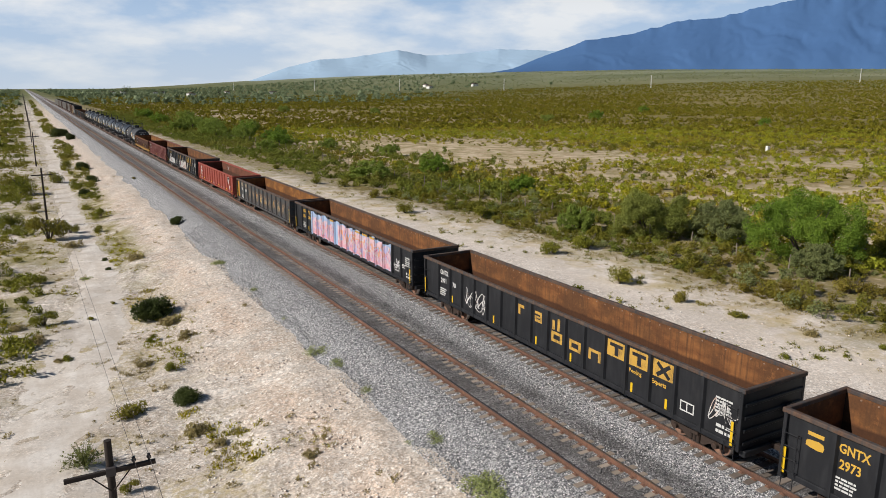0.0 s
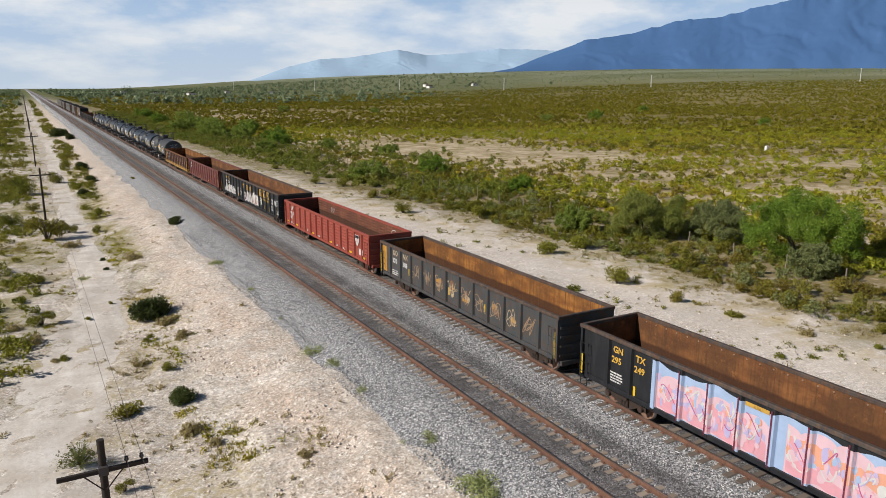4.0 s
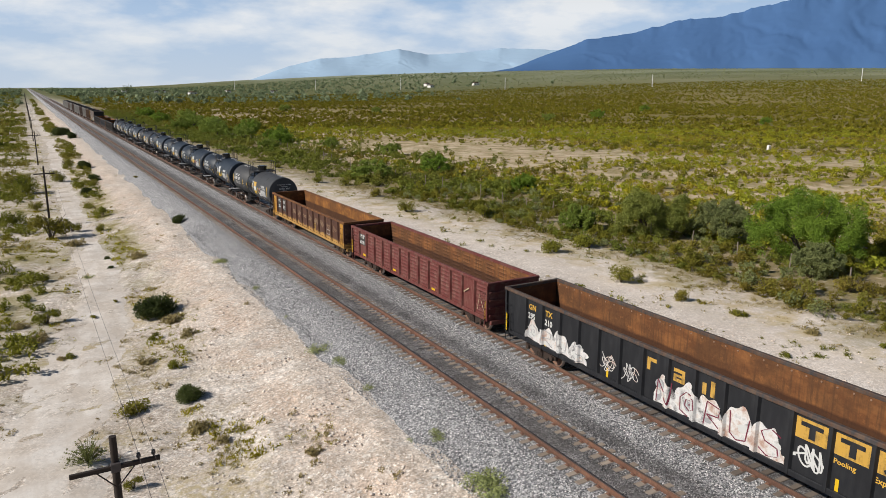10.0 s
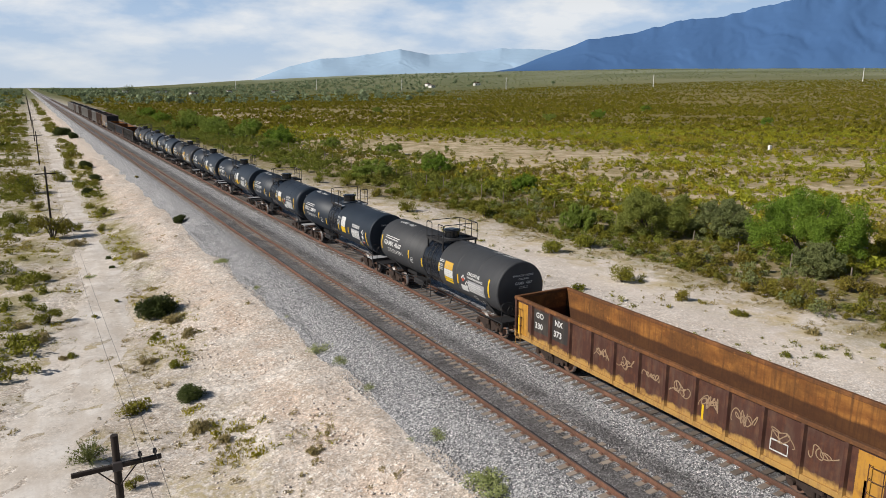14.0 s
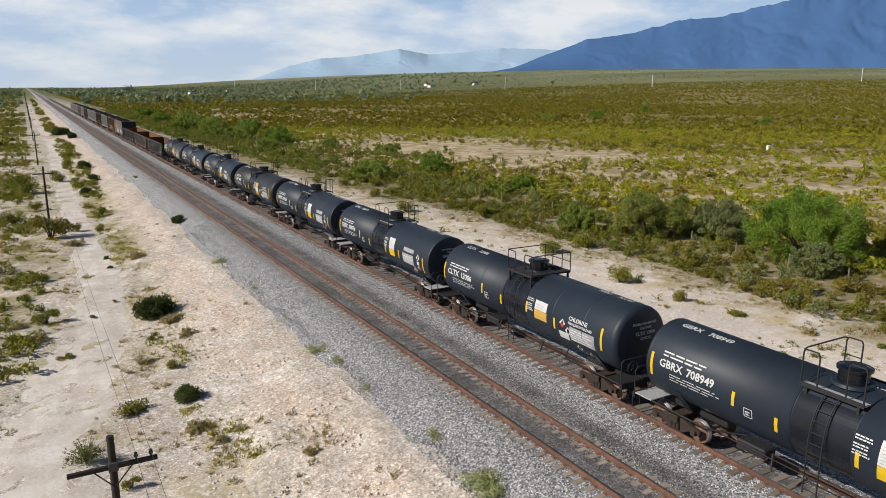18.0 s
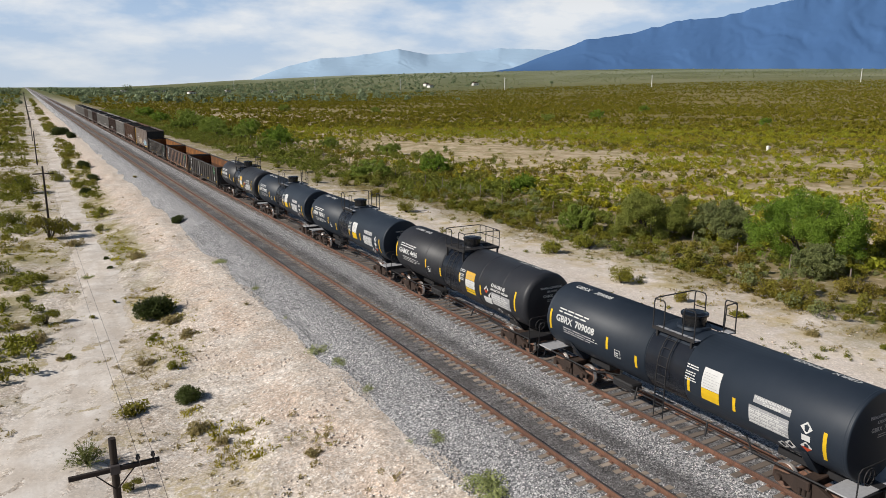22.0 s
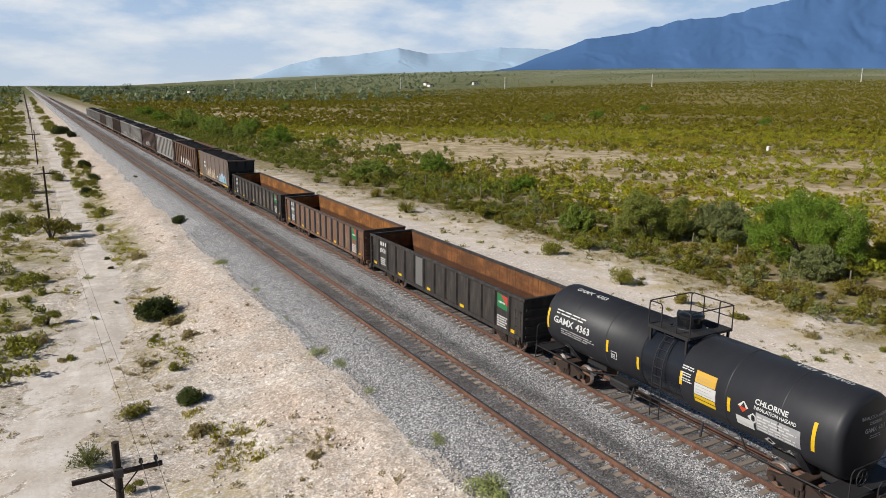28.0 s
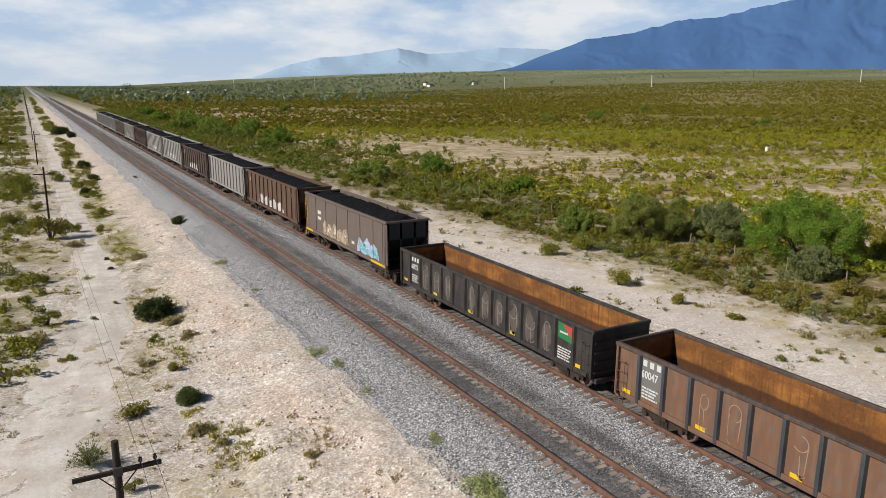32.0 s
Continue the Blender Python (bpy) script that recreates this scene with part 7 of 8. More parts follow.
def build_scrub():
    rng = np.random.default_rng(21)
    # the green belt along the fence
    def edge(y):
        return np.interp(y, [10, 25, 36, 43, 56, 69, 92, 150, 260], [43.5, 40.6, 42.4, 42.2, 41.0, 41.5, 38.5, 34.5, 31.0])
    y = rng.random(9000) ** 1.25 * 420 + 10
    x = edge(y) + rng.gamma(1.9, 6.0, 9000)
    keep = (patchy(x, y, 0.11, 1.0) + 0.5 * rng.normal(size=9000) > -0.45) & (x < 110) & (y > 75)
    scrub("scrub_belt", "dense green scrub along the fence line", "leaf_belt", np.stack([x[keep], y[keep], 0.8 + 1.7 * rng.random(keep.sum()) ** 1.5], 1)[:3600], 110, 0.11, 0.85, 1)
    y = 12 + rng.random(2600) * 72
    x = edge(y) - 0.8 + rng.random(2600) ** 1.3 * 20
    keep = patchy(x, y, 0.33, 2.0) + 0.7 * rng.normal(size=2600) > -0.35
    sp = np.stack([x[keep], y[keep], 0.5 + 1.5 * rng.random(keep.sum()) ** 1.7], 1)
    cut = len(sp) * 3 // 5
    scrub("undergrowth", "dark olive undergrowth below the mesquite trees", "leaf_under", sp[:cut], 230, 0.075, 0.75, 12, up=0.8)
    scrub("undergrowth_green", "fresh green shrubs among the undergrowth", "leaf_belt", sp[cut:cut + len(sp) // 4], 230, 0.075, 0.85, 13, up=0.6)
    scrub("undergrowth_grey", "grey-green shrubs among the undergrowth", "leaf_grey", sp[cut + len(sp) // 4:], 230, 0.07, 0.8, 14, up=0.6)
    y = 12 + rng.random(2400) * 85
    x = edge(y) - rng.gamma(1.5, 1.8, 2400) + 1.0
    keep = patchy(x, y, 0.5, 3.0) + 0.4 * rng.normal(size=2400) > 0.0
    scrub("verge_grass", "straw-coloured grass along the scrub's edge", "leaf_dry", np.stack([x[keep], y[keep], 0.3 + 0.7 * rng.random(keep.sum()) ** 2], 1), 46, 0.09, 0.26, 15, up=1.4)
    # open plain, middle distance
    x, y = polar_spots(rng, 34000, 58, 270, 5, 66, 1.6)
    pale = np.exp(-((x - 78) / 26) ** 2 - ((y - 122) / 45) ** 2)
    keep = (x > 52) & (0.6 * patchy(x, y, 0.05, 2.0) + rng.normal(size=len(x)) * 0.45 - 1.25 * pale > -0.30)
    x, y = x[keep], y[keep]
    tone = patchy(x, y, 0.035, 7.0) + 0.6 * rng.normal(size=len(x)) + np.interp(x - 0.45 * y, [10, 60], [-0.45, 0.35])
    size = 0.6 + 1.7 * rng.random(len(x)) ** 1.8
    for name, label, mat, m, k in (("scrub_plain", "olive green creosote scrub on the open plain", "leaf_plain", (tone > -0.45) & (tone < 0.45), 2), ("scrub_yellow", "bright yellow-green bushes on the open plain", "leaf_yellow", tone >= 0.45, 16), ("scrub_brown", "dark brown-olive bushes on the open plain", "leaf_under", tone <= -0.45, 17)):
        scrub(name, label, mat, np.stack([x[m], y[m], size[m]], 1)[:6000], 60, 0.135, 0.65, k)
    # far plain
    x, y = polar_spots(rng, 64000, 235, 1120, -1, 66, 1.35)
    keep = (x > 40) & (patchy(x, y, 0.02, 3.0) + rng.normal(size=len(x)) * 0.6 > -0.5)
    x, y = x[keep][:34000], y[keep][:34000]
    scrub("scrub_far", "olive scrub spread over the far plain", "leaf_far", np.stack([x, y, 1.5 + 1.8 * rng.random(len(x))], 1), 18, 0.28, 0.5, 3)
    x, y = polar_spots(rng, 32000, 880, 3400, -3, 66, 1.1)
    keep = (x > 60) & (patchy(x, y, 0.006, 3.0) + rng.normal(size=len(x)) * 0.5 > -0.2)
    scrub("scrub_distance", "thin scrub towards the mountains", "leaf_fan", np.stack([x[keep], y[keep], 1.6 + 2.6 * rng.random(keep.sum()) ** 2], 1), 8, 0.5, 0.34, 4)
    # west of the line
    x, y = -0.4 - rng.gamma(1.2, 12.0, 12000), 26 + rng.random(12000) ** 1.2 * 420
    keep = (x > -0.2 * y - 12) & ((y > 52) | (rng.random(12000) < 0.30)) & ((y > 40) | (x < -6)) & (patchy(x, y, 0.12, 4.0) + rng.normal(size=len(x)) * 0.4 > -0.05)
    scrub("scrub_west", "scattered olive scrub beside the dirt track", "leaf_creosote", np.stack([x[keep], y[keep], 0.5 + 1.5 * rng.random(keep.sum()) ** 2], 1), 80, 0.11, 0.6, 5)
    x, y = -4 - rng.random(9000) * 260, 200 + rng.random(9000) ** 1.6 * 1900
    keep = x > -0.12 * y
    scrub("scrub_west_far", "scrub and low trees west of the railway", "leaf_creosote", np.stack([x[keep], y[keep], 1.5 + 3.0 * rng.random(keep.sum()) ** 2], 1), 26, 0.26, 0.7, 6)
    # small weeds on the sand strips
    x, y = 26 + rng.random(7000) * 17, 8 + rng.random(7000) ** 1.5 * 150
    keep = (rng.random(7000) < ((x - 22) / 20) ** 1.6) & (patchy(x, y, 0.3, 5.0) > 0.05)
    scrub("weeds_east", "small weeds on pale sand", "leaf_creosote", np.stack([x[keep], y[keep], 0.16 + 0.75 * rng.random(keep.sum()) ** 3], 1), 70, 0.10, 0.5, 7)
    x, y = rng.random(7000) * 19 - 8, 14 + rng.random(7000) ** 1.4 * 150
    keep = (patchy(x, y, 0.35, 6.0) > 0.0) & (np.abs(x - road_mid(y)) > 1.5) & (x < 11.8)
    keep &= rng.random(7000) < np.interp(x, [-4, 6, 8, 12], [0.95, 0.7, 0.10, 0.10])
    scrub("weeds_west", "small dry weeds on pale sand", "leaf_dry", np.stack([x[keep], y[keep], 0.18 + 0.55 * rng.random(keep.sum()) ** 2], 1), 60, 0.11, 0.35, 8, up=1.2)
    x, y = rng.random(9000) * 17 - 9, 26 + rng.random(9000) ** 1.3 * 190
    keep = (patchy(x, y, 0.22, 9.0) + rng.normal(size=9000) * 0.2 > 0.15) & (np.abs(x - road_mid(y)) > 1.3) & (x < 7.6)
    keep &= (x > 4.6) | (y > 40) & (x < 2.0)
    scrub("grass_west", "patchy olive and straw grass on pale sand", "leaf_plain", np.stack([x[keep], y[keep], 0.3 + 0.8 * rng.random(keep.sum()) ** 2], 1), 46, 0.10, 0.22, 11, up=1.2)
    # straw and olive grass in patches beside the dirt track
    sp = []
    for a, b, r in ((4.9, 30.1, 1.3), (4.2, 40.0, 0.9), (4.0, 37.8, 0.9), (7.1, 45.2, 1.0), (7.0, 42.8, 1.0), (6.6, 66.0, 1.2), (6.4, 60.5, 0.9), (-2.0, 49.4, 1.4), (0.3, 44.7, 0.8), (3.8, 83.9, 1.8), (6.0, 26.7, 1.0), (8.9, 25.8, 0.9), (2.8, 60.5, 0.6), (2.4, 40.5, 0.6), (6.4, 53.9, 0.8), (7.0, 25.6, 0.8), (1.0, 48.9, 0.9)):
        q = rng.normal(size=(int(70 * r), 2)) * r * 0.5
        sp += [(a + u, b + 1.3 * v, 0.16 + 0.42 * rng.random() ** 2) for u, v in q]
    sp = np.array(sp)
    odd = np.arange(len(sp)) % 3 == 0
    scrub("straw_patches", "straw-coloured grass patches on the sand", "leaf_dry", sp[~odd], 40, 0.10, 0.25, 18, up=1.6)
    scrub("olive_patches", "olive herb patches on the sand", "leaf_plain", sp[odd], 40, 0.09, 0.25, 19, up=1.0)
    # a belt of trees and bushes at the end of the straight, round the village
    x, y = -380 + rng.random(15000) * 1900, 560 + rng.random(15000) * 2300
    keep = (np.abs(x - 18) > 20) & (x < (0.5 + 0.12 * rng.normal(size=15000)) * y) & (x > -0.2 * y) & (patchy(x, y, 0.012, 5.0) + rng.normal(size=15000) * 0.4 > -0.3)
    scrub("village_trees", "green trees and bushes round a far village", "leaf_grove", np.stack([x[keep], y[keep], 2.5 + 8.5 * rng.random(keep.sum()) ** 3.2], 1), 26, 0.34, 0.8, 9)
    x, y = 5.2 + rng.random(520) * 2.8, 62 + rng.random(520) ** 1.5 * 800
    keep = patchy(x, y, 0.06, 8.0) > -0.15
    scrub("bank_scrub", "dark green bushes along the foot of the bank", "leaf_creosote", np.stack([x[keep], y[keep], np.interp(y[keep], [60, 200], [0.4, 1.1]) + np.interp(y[keep], [60, 200], [0.9, 2.0]) * rng.random(keep.sum())], 1), 200, 0.08, 0.6, 10)
    # rubble on the bank
    n = 26000
    x, y = 3.0 + rng.random(n) ** 0.6 * 9.0, 13 + rng.random(n) ** 1.6 * 70
    half = n // 3
    x[:half], y[:half] = 25.5 + rng.random(half) * 17, 12 + rng.random(half) ** 1.4 * 70
    r = 0.013 + 0.085 * rng.random(n) ** 6.5
    o = np.array([(1, 0, 0), (0, 1, 0), (-1, 0, 0), (0, -1, 0), (0, 0, 1), (0, 0, -1)], float)
    v = o[None] * np.array([1, 1, 0.6]) * r[:, None, None] * (0.6 + 0.7 * rng.random((n, 6, 1))) + np.stack([x, y, land(x, y) - r * 0.05], -1)[:, None]
    f = np.array([(0, 1, 4), (1, 2, 4), (2, 3, 4), (3, 0, 4), (1, 0, 5), (2, 1, 5), (3, 2, 5), (0, 3, 5)])
    k = Nodes("rubble", 0.95)
    M["rubble"] = k.done(k.ramp(k.island(), [(0.0, (0.60, 0.50, 0.42)), (0.3, (0.68, 0.58, 0.50)), (0.7, (0.74, 0.66, 0.58)), (1.0, (0.86, 0.82, 0.77))]))
    tagged(new("sand_rubble", raw_mesh("sand_rubble", v.reshape(-1, 3), (f[None] + (np.arange(n) * 6)[:, None, None]).reshape(-1, 3), "rubble")), "pale broken stones on the sand", "stones", kind="stuff")


# ---- poles, fence, far things ----
def telegraph_pole(y, sag_to=None):
    x = 1.0
    z = zl(x, y)
    ob = thing("utility_pole", "dark creosoted wooden pole with one crossarm", "utility pole", "poles along the railway", pose(x, y, 0))
    part("pole", B().cyl((0, 0, z - 0.3), (0.0, 0, 4.25), 0.115, 0.085, 12), "wood_dark", ob)
    arm = part("crossarm", B().box(-1.0, 1.0, -0.15, -0.06, 3.44, 3.555, 0.012), "wood_dark", ob)
    for s in (-1, 1):
        part("brace", B().tube([(s * 0.42, -0.12, 3.44), (s * 0.03, -0.13, 3.0)], 0.016, 6), "wood_dark", ob)
    for x_ in (0.52, 0.86):
        part("insulator", B().turn([(0.02, 3.56), (0.02, 3.62), (0.05, 3.62), (0.055, 3.67), (0.035, 3.69), (0.045, 3.73), (0.0, 3.75)], 12, Matrix.Translation((x_, -0.1, 0))), "glass_ins", arm)
    part("pole_band", B().box(-0.11, 0.11, -0.17, -0.04, 3.38, 3.60, 0.01), "wire", ob)
    return ob


def build_poles():
    ys = [17.6 - 67.6] + [17.6 + 67.6 * i for i in range(16)]
    for y in ys[1:]:
        telegraph_pole(y)
    for k, x in enumerate((1.52, 1.86)):
        b = B()
        for a, c in zip(ys[:9], ys[1:10]):
            pts = [(x, a - 0.1 + (c - a) * i / 14, 3.72 - 1.0 * 4 * (i / 14) * (1 - i / 14)) for i in range(15)]
            b.tube(pts, 0.006, 4)
        ob = part("wire", b, "wire")
        tagged(ob, "thin dark line wire strung from pole to pole", "wire", "line wires")


def build_fence():
    rng = random.Random(4)
    M_ = [B().cyl((0, 0, -0.3), (0.03 * k, 0.02, 1.4 + 0.12 * k), 0.06, 0.05, 7).mesh("post", M["post"]) for k in range(3)]
    fence = thing("wire_fence", "old wire fence with grey wooden posts", "fence")
    ys = [14 + 4.6 * i for i in range(60)]
    for y in ys:
        x = 47.6 + 0.5 * math.sin(y * 0.05)
        part("post", rng.choice(M_), "", fence, at=pose(x, y, zl(x, y), rng.uniform(-3, 3), rng.uniform(-3, 3), rng.uniform(0, 360)))
    for h in (0.45, 0.8, 1.15):
        part("strand", B().tube([(47.6 + 0.5 * math.sin(y * 0.05), y, zl(47.6, y) + h) for y in ys], 0.004, 3), "wire", fence, "barbed wire strand")


def build_far_things():
    # power poles across the plain
    for x, y, h in ((700, 690, 16), (610, 890, 17), (560, 1130, 20), (880, 527, 17), (520, 1440, 22), (470, 1900, 24)):
        z = zl(x, y)
        ob = thing("power_pole", "pale tall power pole far across the plain", "utility pole", "far power poles", pose(x, y, z))
        part("pole", B().cyl((0, 0, -0.5), (0, 0, h), 0.55, 0.4, 8), "house", ob)
        part("crossarm", B().box(-1.6, 1.6, -0.15, 0.15, h - 1.2, h - 0.9), "house", ob)
    # village houses
    rng = random.Random(8)
    for i in range(11):
        x, y = rng.uniform(90, 720), rng.uniform(1050, 1500)
        z = zl(x, y)
        w, d, hh = rng.uniform(7, 14), rng.uniform(6, 9), rng.uniform(3.5, 5.5)
        ob = thing("house", "small whitewashed house in the far village", "house", "far houses", pose(x, y, z, 0, 0, rng.uniform(-20, 20)))
        part("wall", B().box(-w / 2, w / 2, -d / 2, d / 2, -0.5, hh), "house", ob)
        part("roof", B().prism([(-w / 2 - 0.4, hh), (w / 2 + 0.4, hh), (0, hh + 1.6)], -d / 2 - 0.4, d / 2 + 0.4), "hop_brown", ob)
        for q in (-0.25, 0.25):
            part("window", B().box(w * q - 0.7, w * q + 0.7, -d / 2 - 0.06, -d / 2 + 0.02, 1.4, 2.8), "frame_black", ob)
    # pale cap on the plain
    ob = thing("marker_stone", "small white painted marker post on the plain", "marker", "", pose(136, 99.5, zl(136, 99.5)))
    part("post", B().box(-0.35, 0.35, -0.3, 0.3, -0.2, 1.2, 0.08), "house", ob)


def ridge(az, bumps):
    """Height of a crest at a bearing, between its summits and saddles."""
    return float(np.interp(az, [b[0] for b in bumps], [b[1] for b in bumps]))


def mountain(name, label, mat, a0, a1, dist, depth, bumps, rough, seed):
    """A range seen over the plain: crest heights in metres by bearing, with spurs and gullies running down to the plain."""
    na, nd = 420, 46
    vs = []
    for j in range(nd):
        u = j / (nd - 1)
        for i in range(na):
            az = a0 + (a1 - a0) * i / (na - 1)
            a = radians(az)
            base = zl(dist * math.sin(a), dist * math.cos(a)) - 4
            hgt = max(0.0, ridge(az, bumps) - base)
            bend = 0.45 * az + 5.0 * u + 2.2 * noise.fractal((az * 0.25, u * 1.5, seed), 0.9, 2.1, 4)
            spur = 1 - abs(noise.fractal((bend * 0.55, u * 0.8, seed), 0.75, 2.1, 7)) * 1.7
            d = dist + depth * u + 40 * noise.noise((az * 0.4, u, seed))
            z = hgt * (u ** 0.9 + rough * (spur - 0.6) * 1.4 * (1 - u) ** 0.7 * min(1, u * 4)) + hgt * 0.025 * noise.fractal((az * 1.1, 0, seed), 0.7, 2.1, 6) * u ** 7
            vs.append((d * math.sin(a), d * math.cos(a), base + max(z, -2)))
    fs = [(j * na + i, j * na + i + 1, (j + 1) * na + i + 1, (j + 1) * na + i) for j in range(nd - 1) for i in range(na - 1)]
    b = B().add(vs, fs, True)
    tagged(part(name, b, mat), label, "mountains", kind="structure")


def build_mountains():
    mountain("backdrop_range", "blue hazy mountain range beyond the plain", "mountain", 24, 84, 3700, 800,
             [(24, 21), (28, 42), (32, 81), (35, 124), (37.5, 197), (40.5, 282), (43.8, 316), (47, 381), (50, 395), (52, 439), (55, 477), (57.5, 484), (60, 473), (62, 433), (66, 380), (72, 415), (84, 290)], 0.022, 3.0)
    mountain("backdrop_far_range", "distant mountains coloured in pale haze blue under clouds", "mountain_far", 9, 56, 4350, 300,
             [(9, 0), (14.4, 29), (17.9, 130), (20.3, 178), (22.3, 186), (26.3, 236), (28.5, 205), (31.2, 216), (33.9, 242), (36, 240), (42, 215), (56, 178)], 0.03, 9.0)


build_ground()
build_road()
BALLAST = build_ballast()
build_mountains()
build_train()
build_poles()
build_fence()
build_far_things()
shrub_kinds()
shrub("bush", 5.3, 33.0, 1.58)
shrub("bush", 5.9, 47.1, 2.69)
shrub("bush", 12.2, 74.2, 1.57)
shrub("creosote", -0.2, 49.2, 1.92)
shrub("creosote", 5.2, 37.3, 0.87)
shrub("low", 2.7, 33.1, 1.77)
shrub("bush", 4.7, 65.6, 0.67)
shrub("bush", 4.6, 61.7, 0.54)
shrub("creosote", 2.0, 26.3, 0.83)
shrub("bush", 8.0, 119.7, 2.20)
shrub("bush", 6.0, 108.0, 1.68)
shrub("bush", 7.5, 138.2, 2.91)
shrub("creosote", 6.3, 87.4, 1.88)
shrub("creosote", 2.9, 80.6, 1.94)
shrub("creosote", 0.9, 77.7, 4.34)
shrub("dry", 6.9, 63.4, 1.88)
shrub("dry", 6.5, 45.2, 1.74)
shrub("dry", 6.9, 41.7, 1.63)
shrub("dry", 5.0, 29.8, 1.68)
shrub("herb", 12.0, 33.8, 1.46)
shrub("herb", 12.2, 31.5, 0.89)
shrub("herb", 12.1, 28.0, 0.76)
shrub("herb", 12.5, 22.2, 1.00)
shrub("herb", 11.7, 23.0, 0.48)
shrub("herb", 12.5, 18.4, 1.91)
shrub("dry", 8.3, 24.6, 0.87)
shrub("herb", 12.1, 55.7, 1.31)
shrub("herb", 12.2, 46.7, 0.76)
shrub("herb", 12.1, 39.8, 0.50)
shrub("creosote", -0.2, 60.3, 1.27)
shrub("dry", -1.7, 48.5, 1.36)
shrub("creosote", 5.1, 42.8, 0.85)
shrub("creosote", 4.0, 51.6, 0.46)
shrub("dry", 4.2, 38.9, 1.19)
shrub("creosote", 12.8, 111.8, 0.81)
shrub("dry", -0.8, 45.5, 1.61)
shrub("creosote", 2.4, 48.9, 0.64)
shrub("dry", 0.3, 41.9, 0.91)
shrub("creosote", -1.7, 46.0, 0.65)
shrub("dry", 2.7, 72.4, 2.06)
shrub("creosote", 5.2, 79.7, 1.37)
shrub("creosote", 5.3, 144.2, 3.00)
shrub("creosote", 3.6, 123.7, 3.43)
shrub("bush", 8.1, 234.7, 5.48)
shrub("bush", 9.5, 214.2, 3.26)
shrub("herb", 6.9, 63.8, 1.23)
shrub("dry", 23.3, 79.7, 1.28)
shrub("creosote", -0.1, 96.7, 2.00)
shrub("creosote", -2.3, 87.9, 2.99)
shrub("creosote", -1.3, 113.1, 4.62)
shrub("herb", 2.8, 59.8, 0.95)
shrub("dry", 5.7, 28.2, 0.93)
shrub("low", 0.7, 41.9, 0.91)
shrub("creosote", 35.0, 69.5, 2.34)
shrub("creosote", 35.4, 36.6, 2.32)
shrub("creosote", 35.3, 31.2, 1.45)
shrub("low", 31.3, 36.5, 1.38)
shrub("low", 32.6, 21.6, 0.87)
shrub("creosote", 37.1, 46.3, 2.35)
shrub("creosote", 40.5, 62.4, 2.95)
shrub("creosote", 36.6, 27.1, 0.54)
shrub("dry", 36.8, 22.9, 1.13)
shrub("low", 36.0, 27.4, 1.36)
shrub("creosote", 42.0, 79.8, 2.84)
shrub("creosote", 42.1, 57.1, 1.68)
shrub("creosote", 36.7, 81.8, 2.11)
shrub("creosote", 41.8, 62.8, 1.55)
shrub("creosote", 40.8, 26.6, 1.77)
shrub("creosote", 43.9, 37.4, 2.62)
shrub("creosote", 40.7, 46.2, 2.90)
shrub("low", 37.9, 19.7, 0.89)
shrub("creosote", 41.7, 29.7, 1.89)
shrub("creosote", 46.6, 26.9, 2.26)
shrub("creosote", 35.8, 118.5, 1.89)
shrub("creosote", 35.3, 98.0, 1.94)
shrub("creosote", 37.6, 93.2, 2.35)
broom_shrub(0.7, 29.0, 1.75)
tree(147, 1290, 20, 16, 60, "leaf_grove")
tree(160, 1330, 17, 11, 61, "leaf_grove")
tree(290, 1270, 15, 13, 62, "leaf_grove")
tree(48.8, 47.2, 7.6, 4.7, 131, "leaf_olive", "round olive green mesquite tree with dark forked trunk", True)
tree(52.9, 42.6, 5.8, 4.0, 132, "leaf_grey", "grey-green mesquite tree with dense crown", True)
tree(53.0, 34.6, 9.6, 5.7, 133, "leaf_bright", "broad bright green feathery mesquite tree", True)
tree(48.6, 30.6, 3.9, 2.9, 134, "leaf_grey", "low grey-green mesquite shrub tree", True)
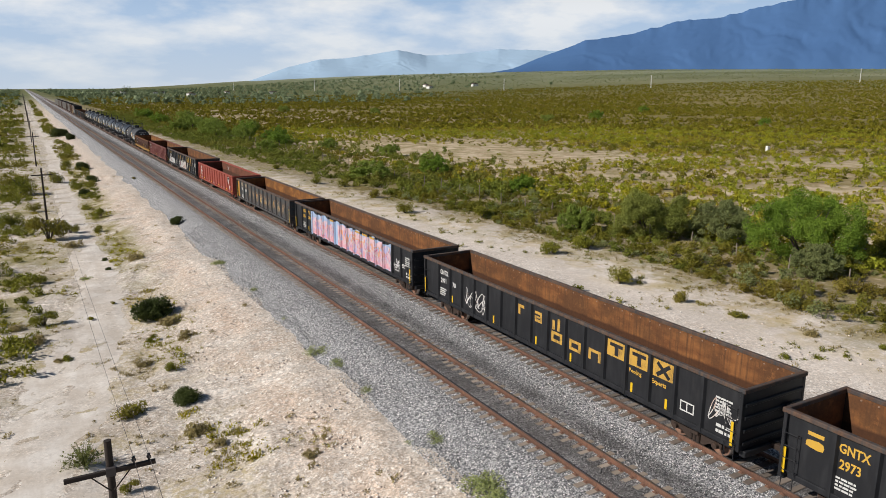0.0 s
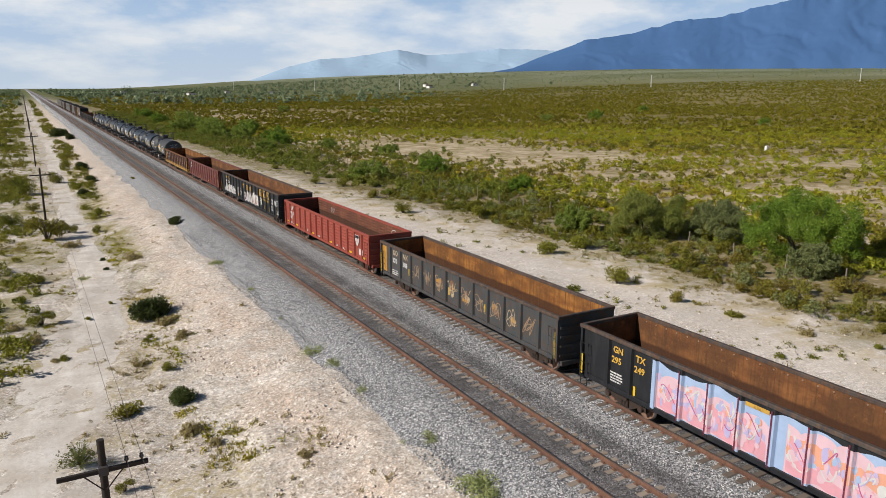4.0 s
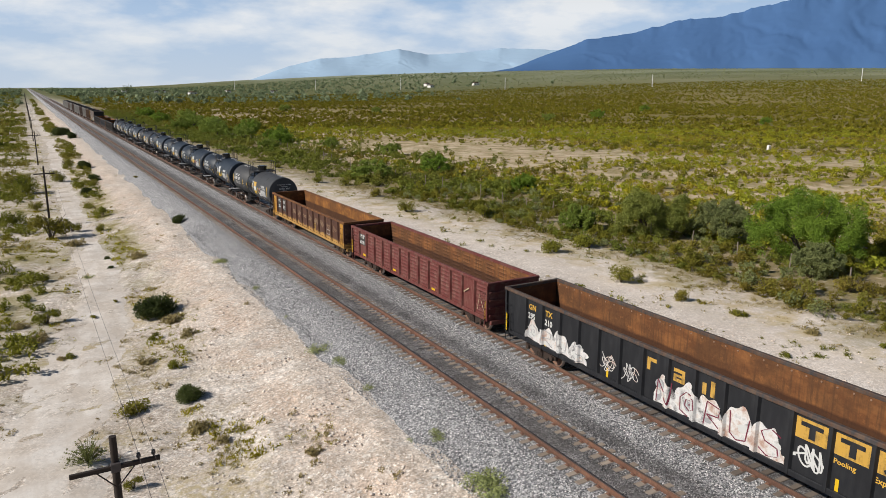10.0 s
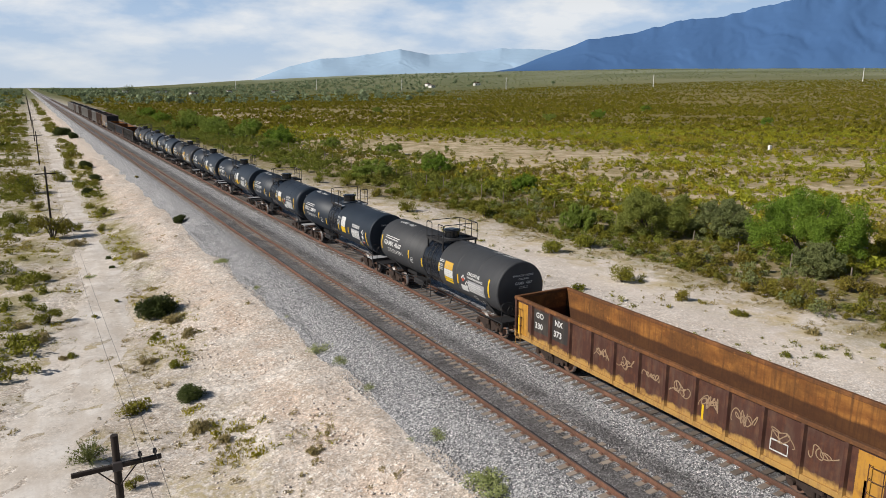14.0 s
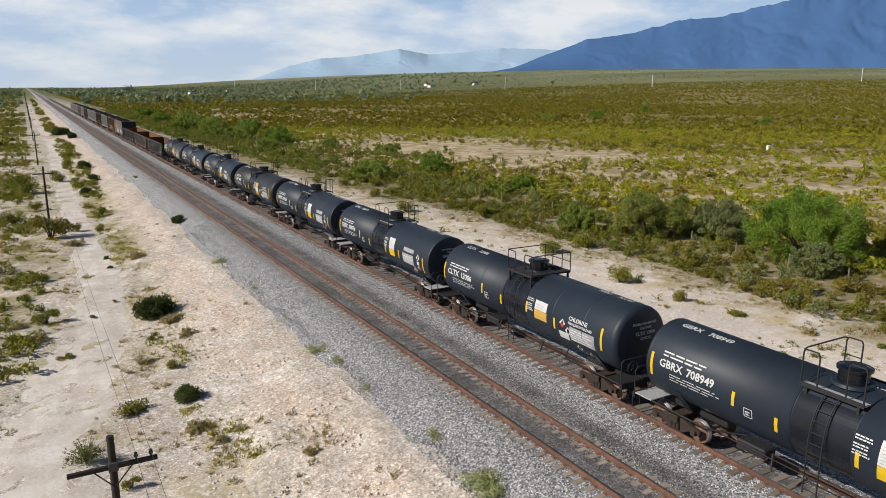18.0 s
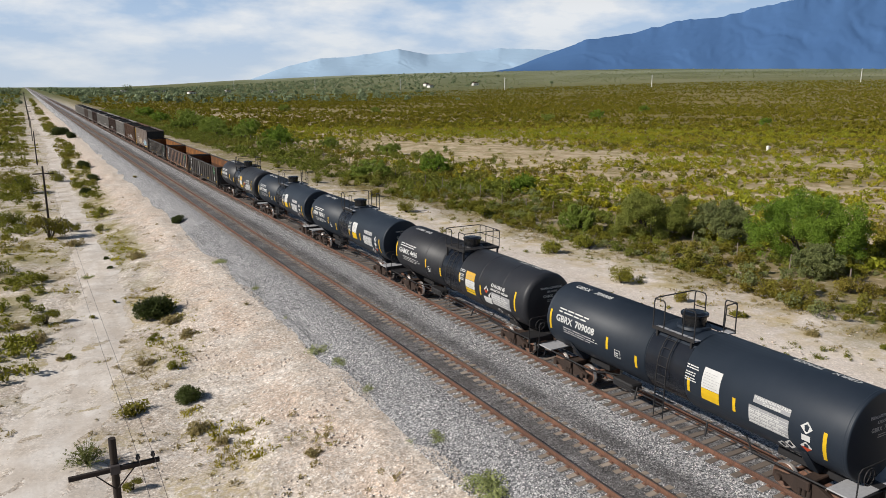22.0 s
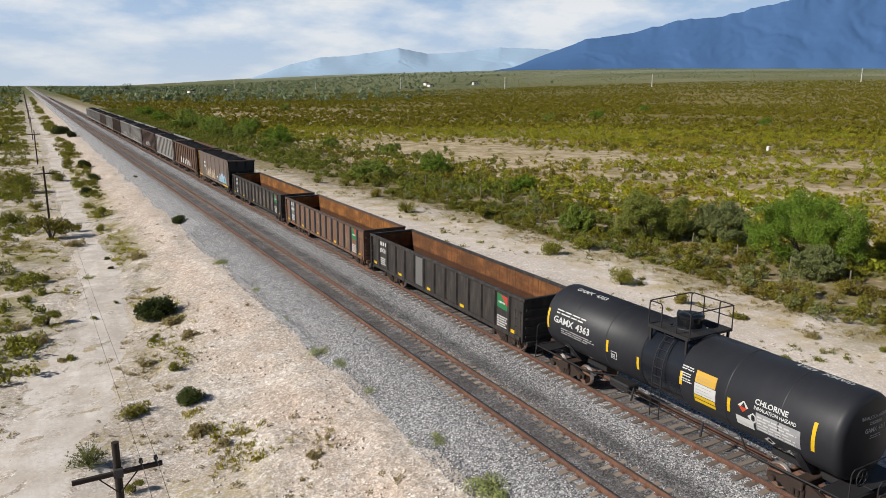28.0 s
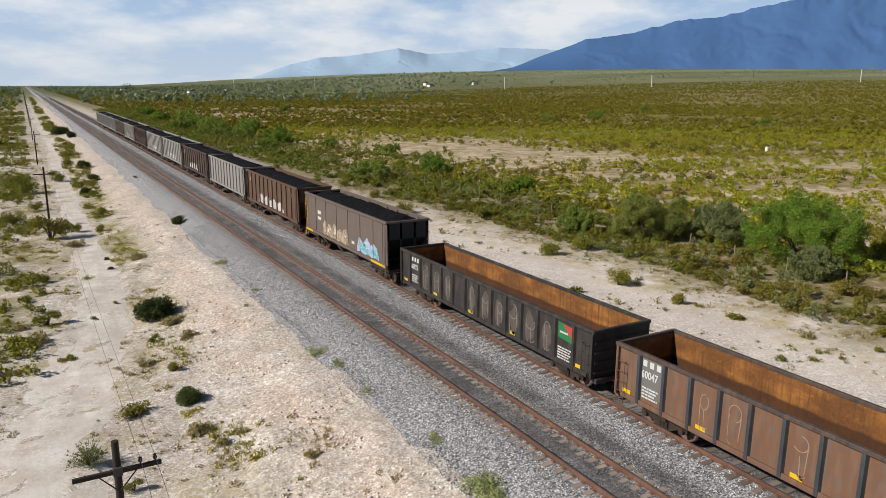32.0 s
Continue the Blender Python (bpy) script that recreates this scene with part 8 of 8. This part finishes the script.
tree(59.5, 29.5, 6.0, 3.6, 135, "leaf_under", "dark olive spreading mesquite tree", True)
tree(45.0, 52.6, 3.8, 2.6, 136, "leaf_mesquite", "small green mesquite tree", True)
tree(55.5, 76.0, 3.6, 2.6, 137, "leaf_bright", "small bright green mesquite tree", True)
for k, (x, y, w, h) in enumerate(((54.1, 97.1, 4.8, 3.3), (44.8, 205, 9, 5), (47, 219, 9, 5.5), (51.2, 166.6, 7.3, 3.4), (43.5, 97.3, 6.6, 3.0), (59.5, 108.5, 4.6, 3.0), (209, 236, 7.5, 4.4), (43.5, 150, 5, 3.0), (47, 185, 8, 4.2), (52, 200, 7, 4.5), (41, 238, 7, 4), (49, 255, 8, 4.5), (43, 285, 8, 4.5), (55, 300, 9, 5), (60, 225, 7, 4), (45, 340, 9, 5), (62, 130, 5, 3), (57, 150, 4.5, 3), (54, 178, 7, 4), (46, 240, 9, 5), (53, 247, 8, 4.5), (232, 172, 5, 3), (180, 232, 6, 3.4), (150, 330, 6, 3.6), (300, 300, 7, 4), (120, 380, 7, 4))):
    tree(x, y, w, h, 100 + k, "leaf_mesquite" if k % 3 else "leaf_bright")
build_scrub()
build_track(XN, "near main line track with rusty rails on pale sleepers", "tie", 1)
build_track(XT, "second track with rusty rails on dark sleepers", "tie_dark", 2)
scatter_stones(BALLAST)


def roll_rows():
    """Times at which the wheels have turned by equal steps of 85 degrees, with the turn."""
    rows, k = [], 0
    while True:
        s = k * radians(85) * 0.423
        t = (-9.1 + math.sqrt(9.1 ** 2 + 4 * 0.0225 * s)) / (2 * 0.0225)
        if t >= 32.0:
            break
        rows.append((t, 85.0 * k))
        k += 1
    return rows + [(32.0, math.degrees(speedo(32.0) / 0.423))]


def motions():
    times = [0.5 * i for i in range(65)]
    for car, y0 in CARS:
        walk(car, [(t, pose(XT, y0 - speedo(t), 0)) for t in times])
    turns = roll_rows()
    for w in WHEELS:
        at = w.matrix_basis.copy()
        walk(w, [(t, at @ pose(0, 0, 0, a)) for t, a in turns])


motions()
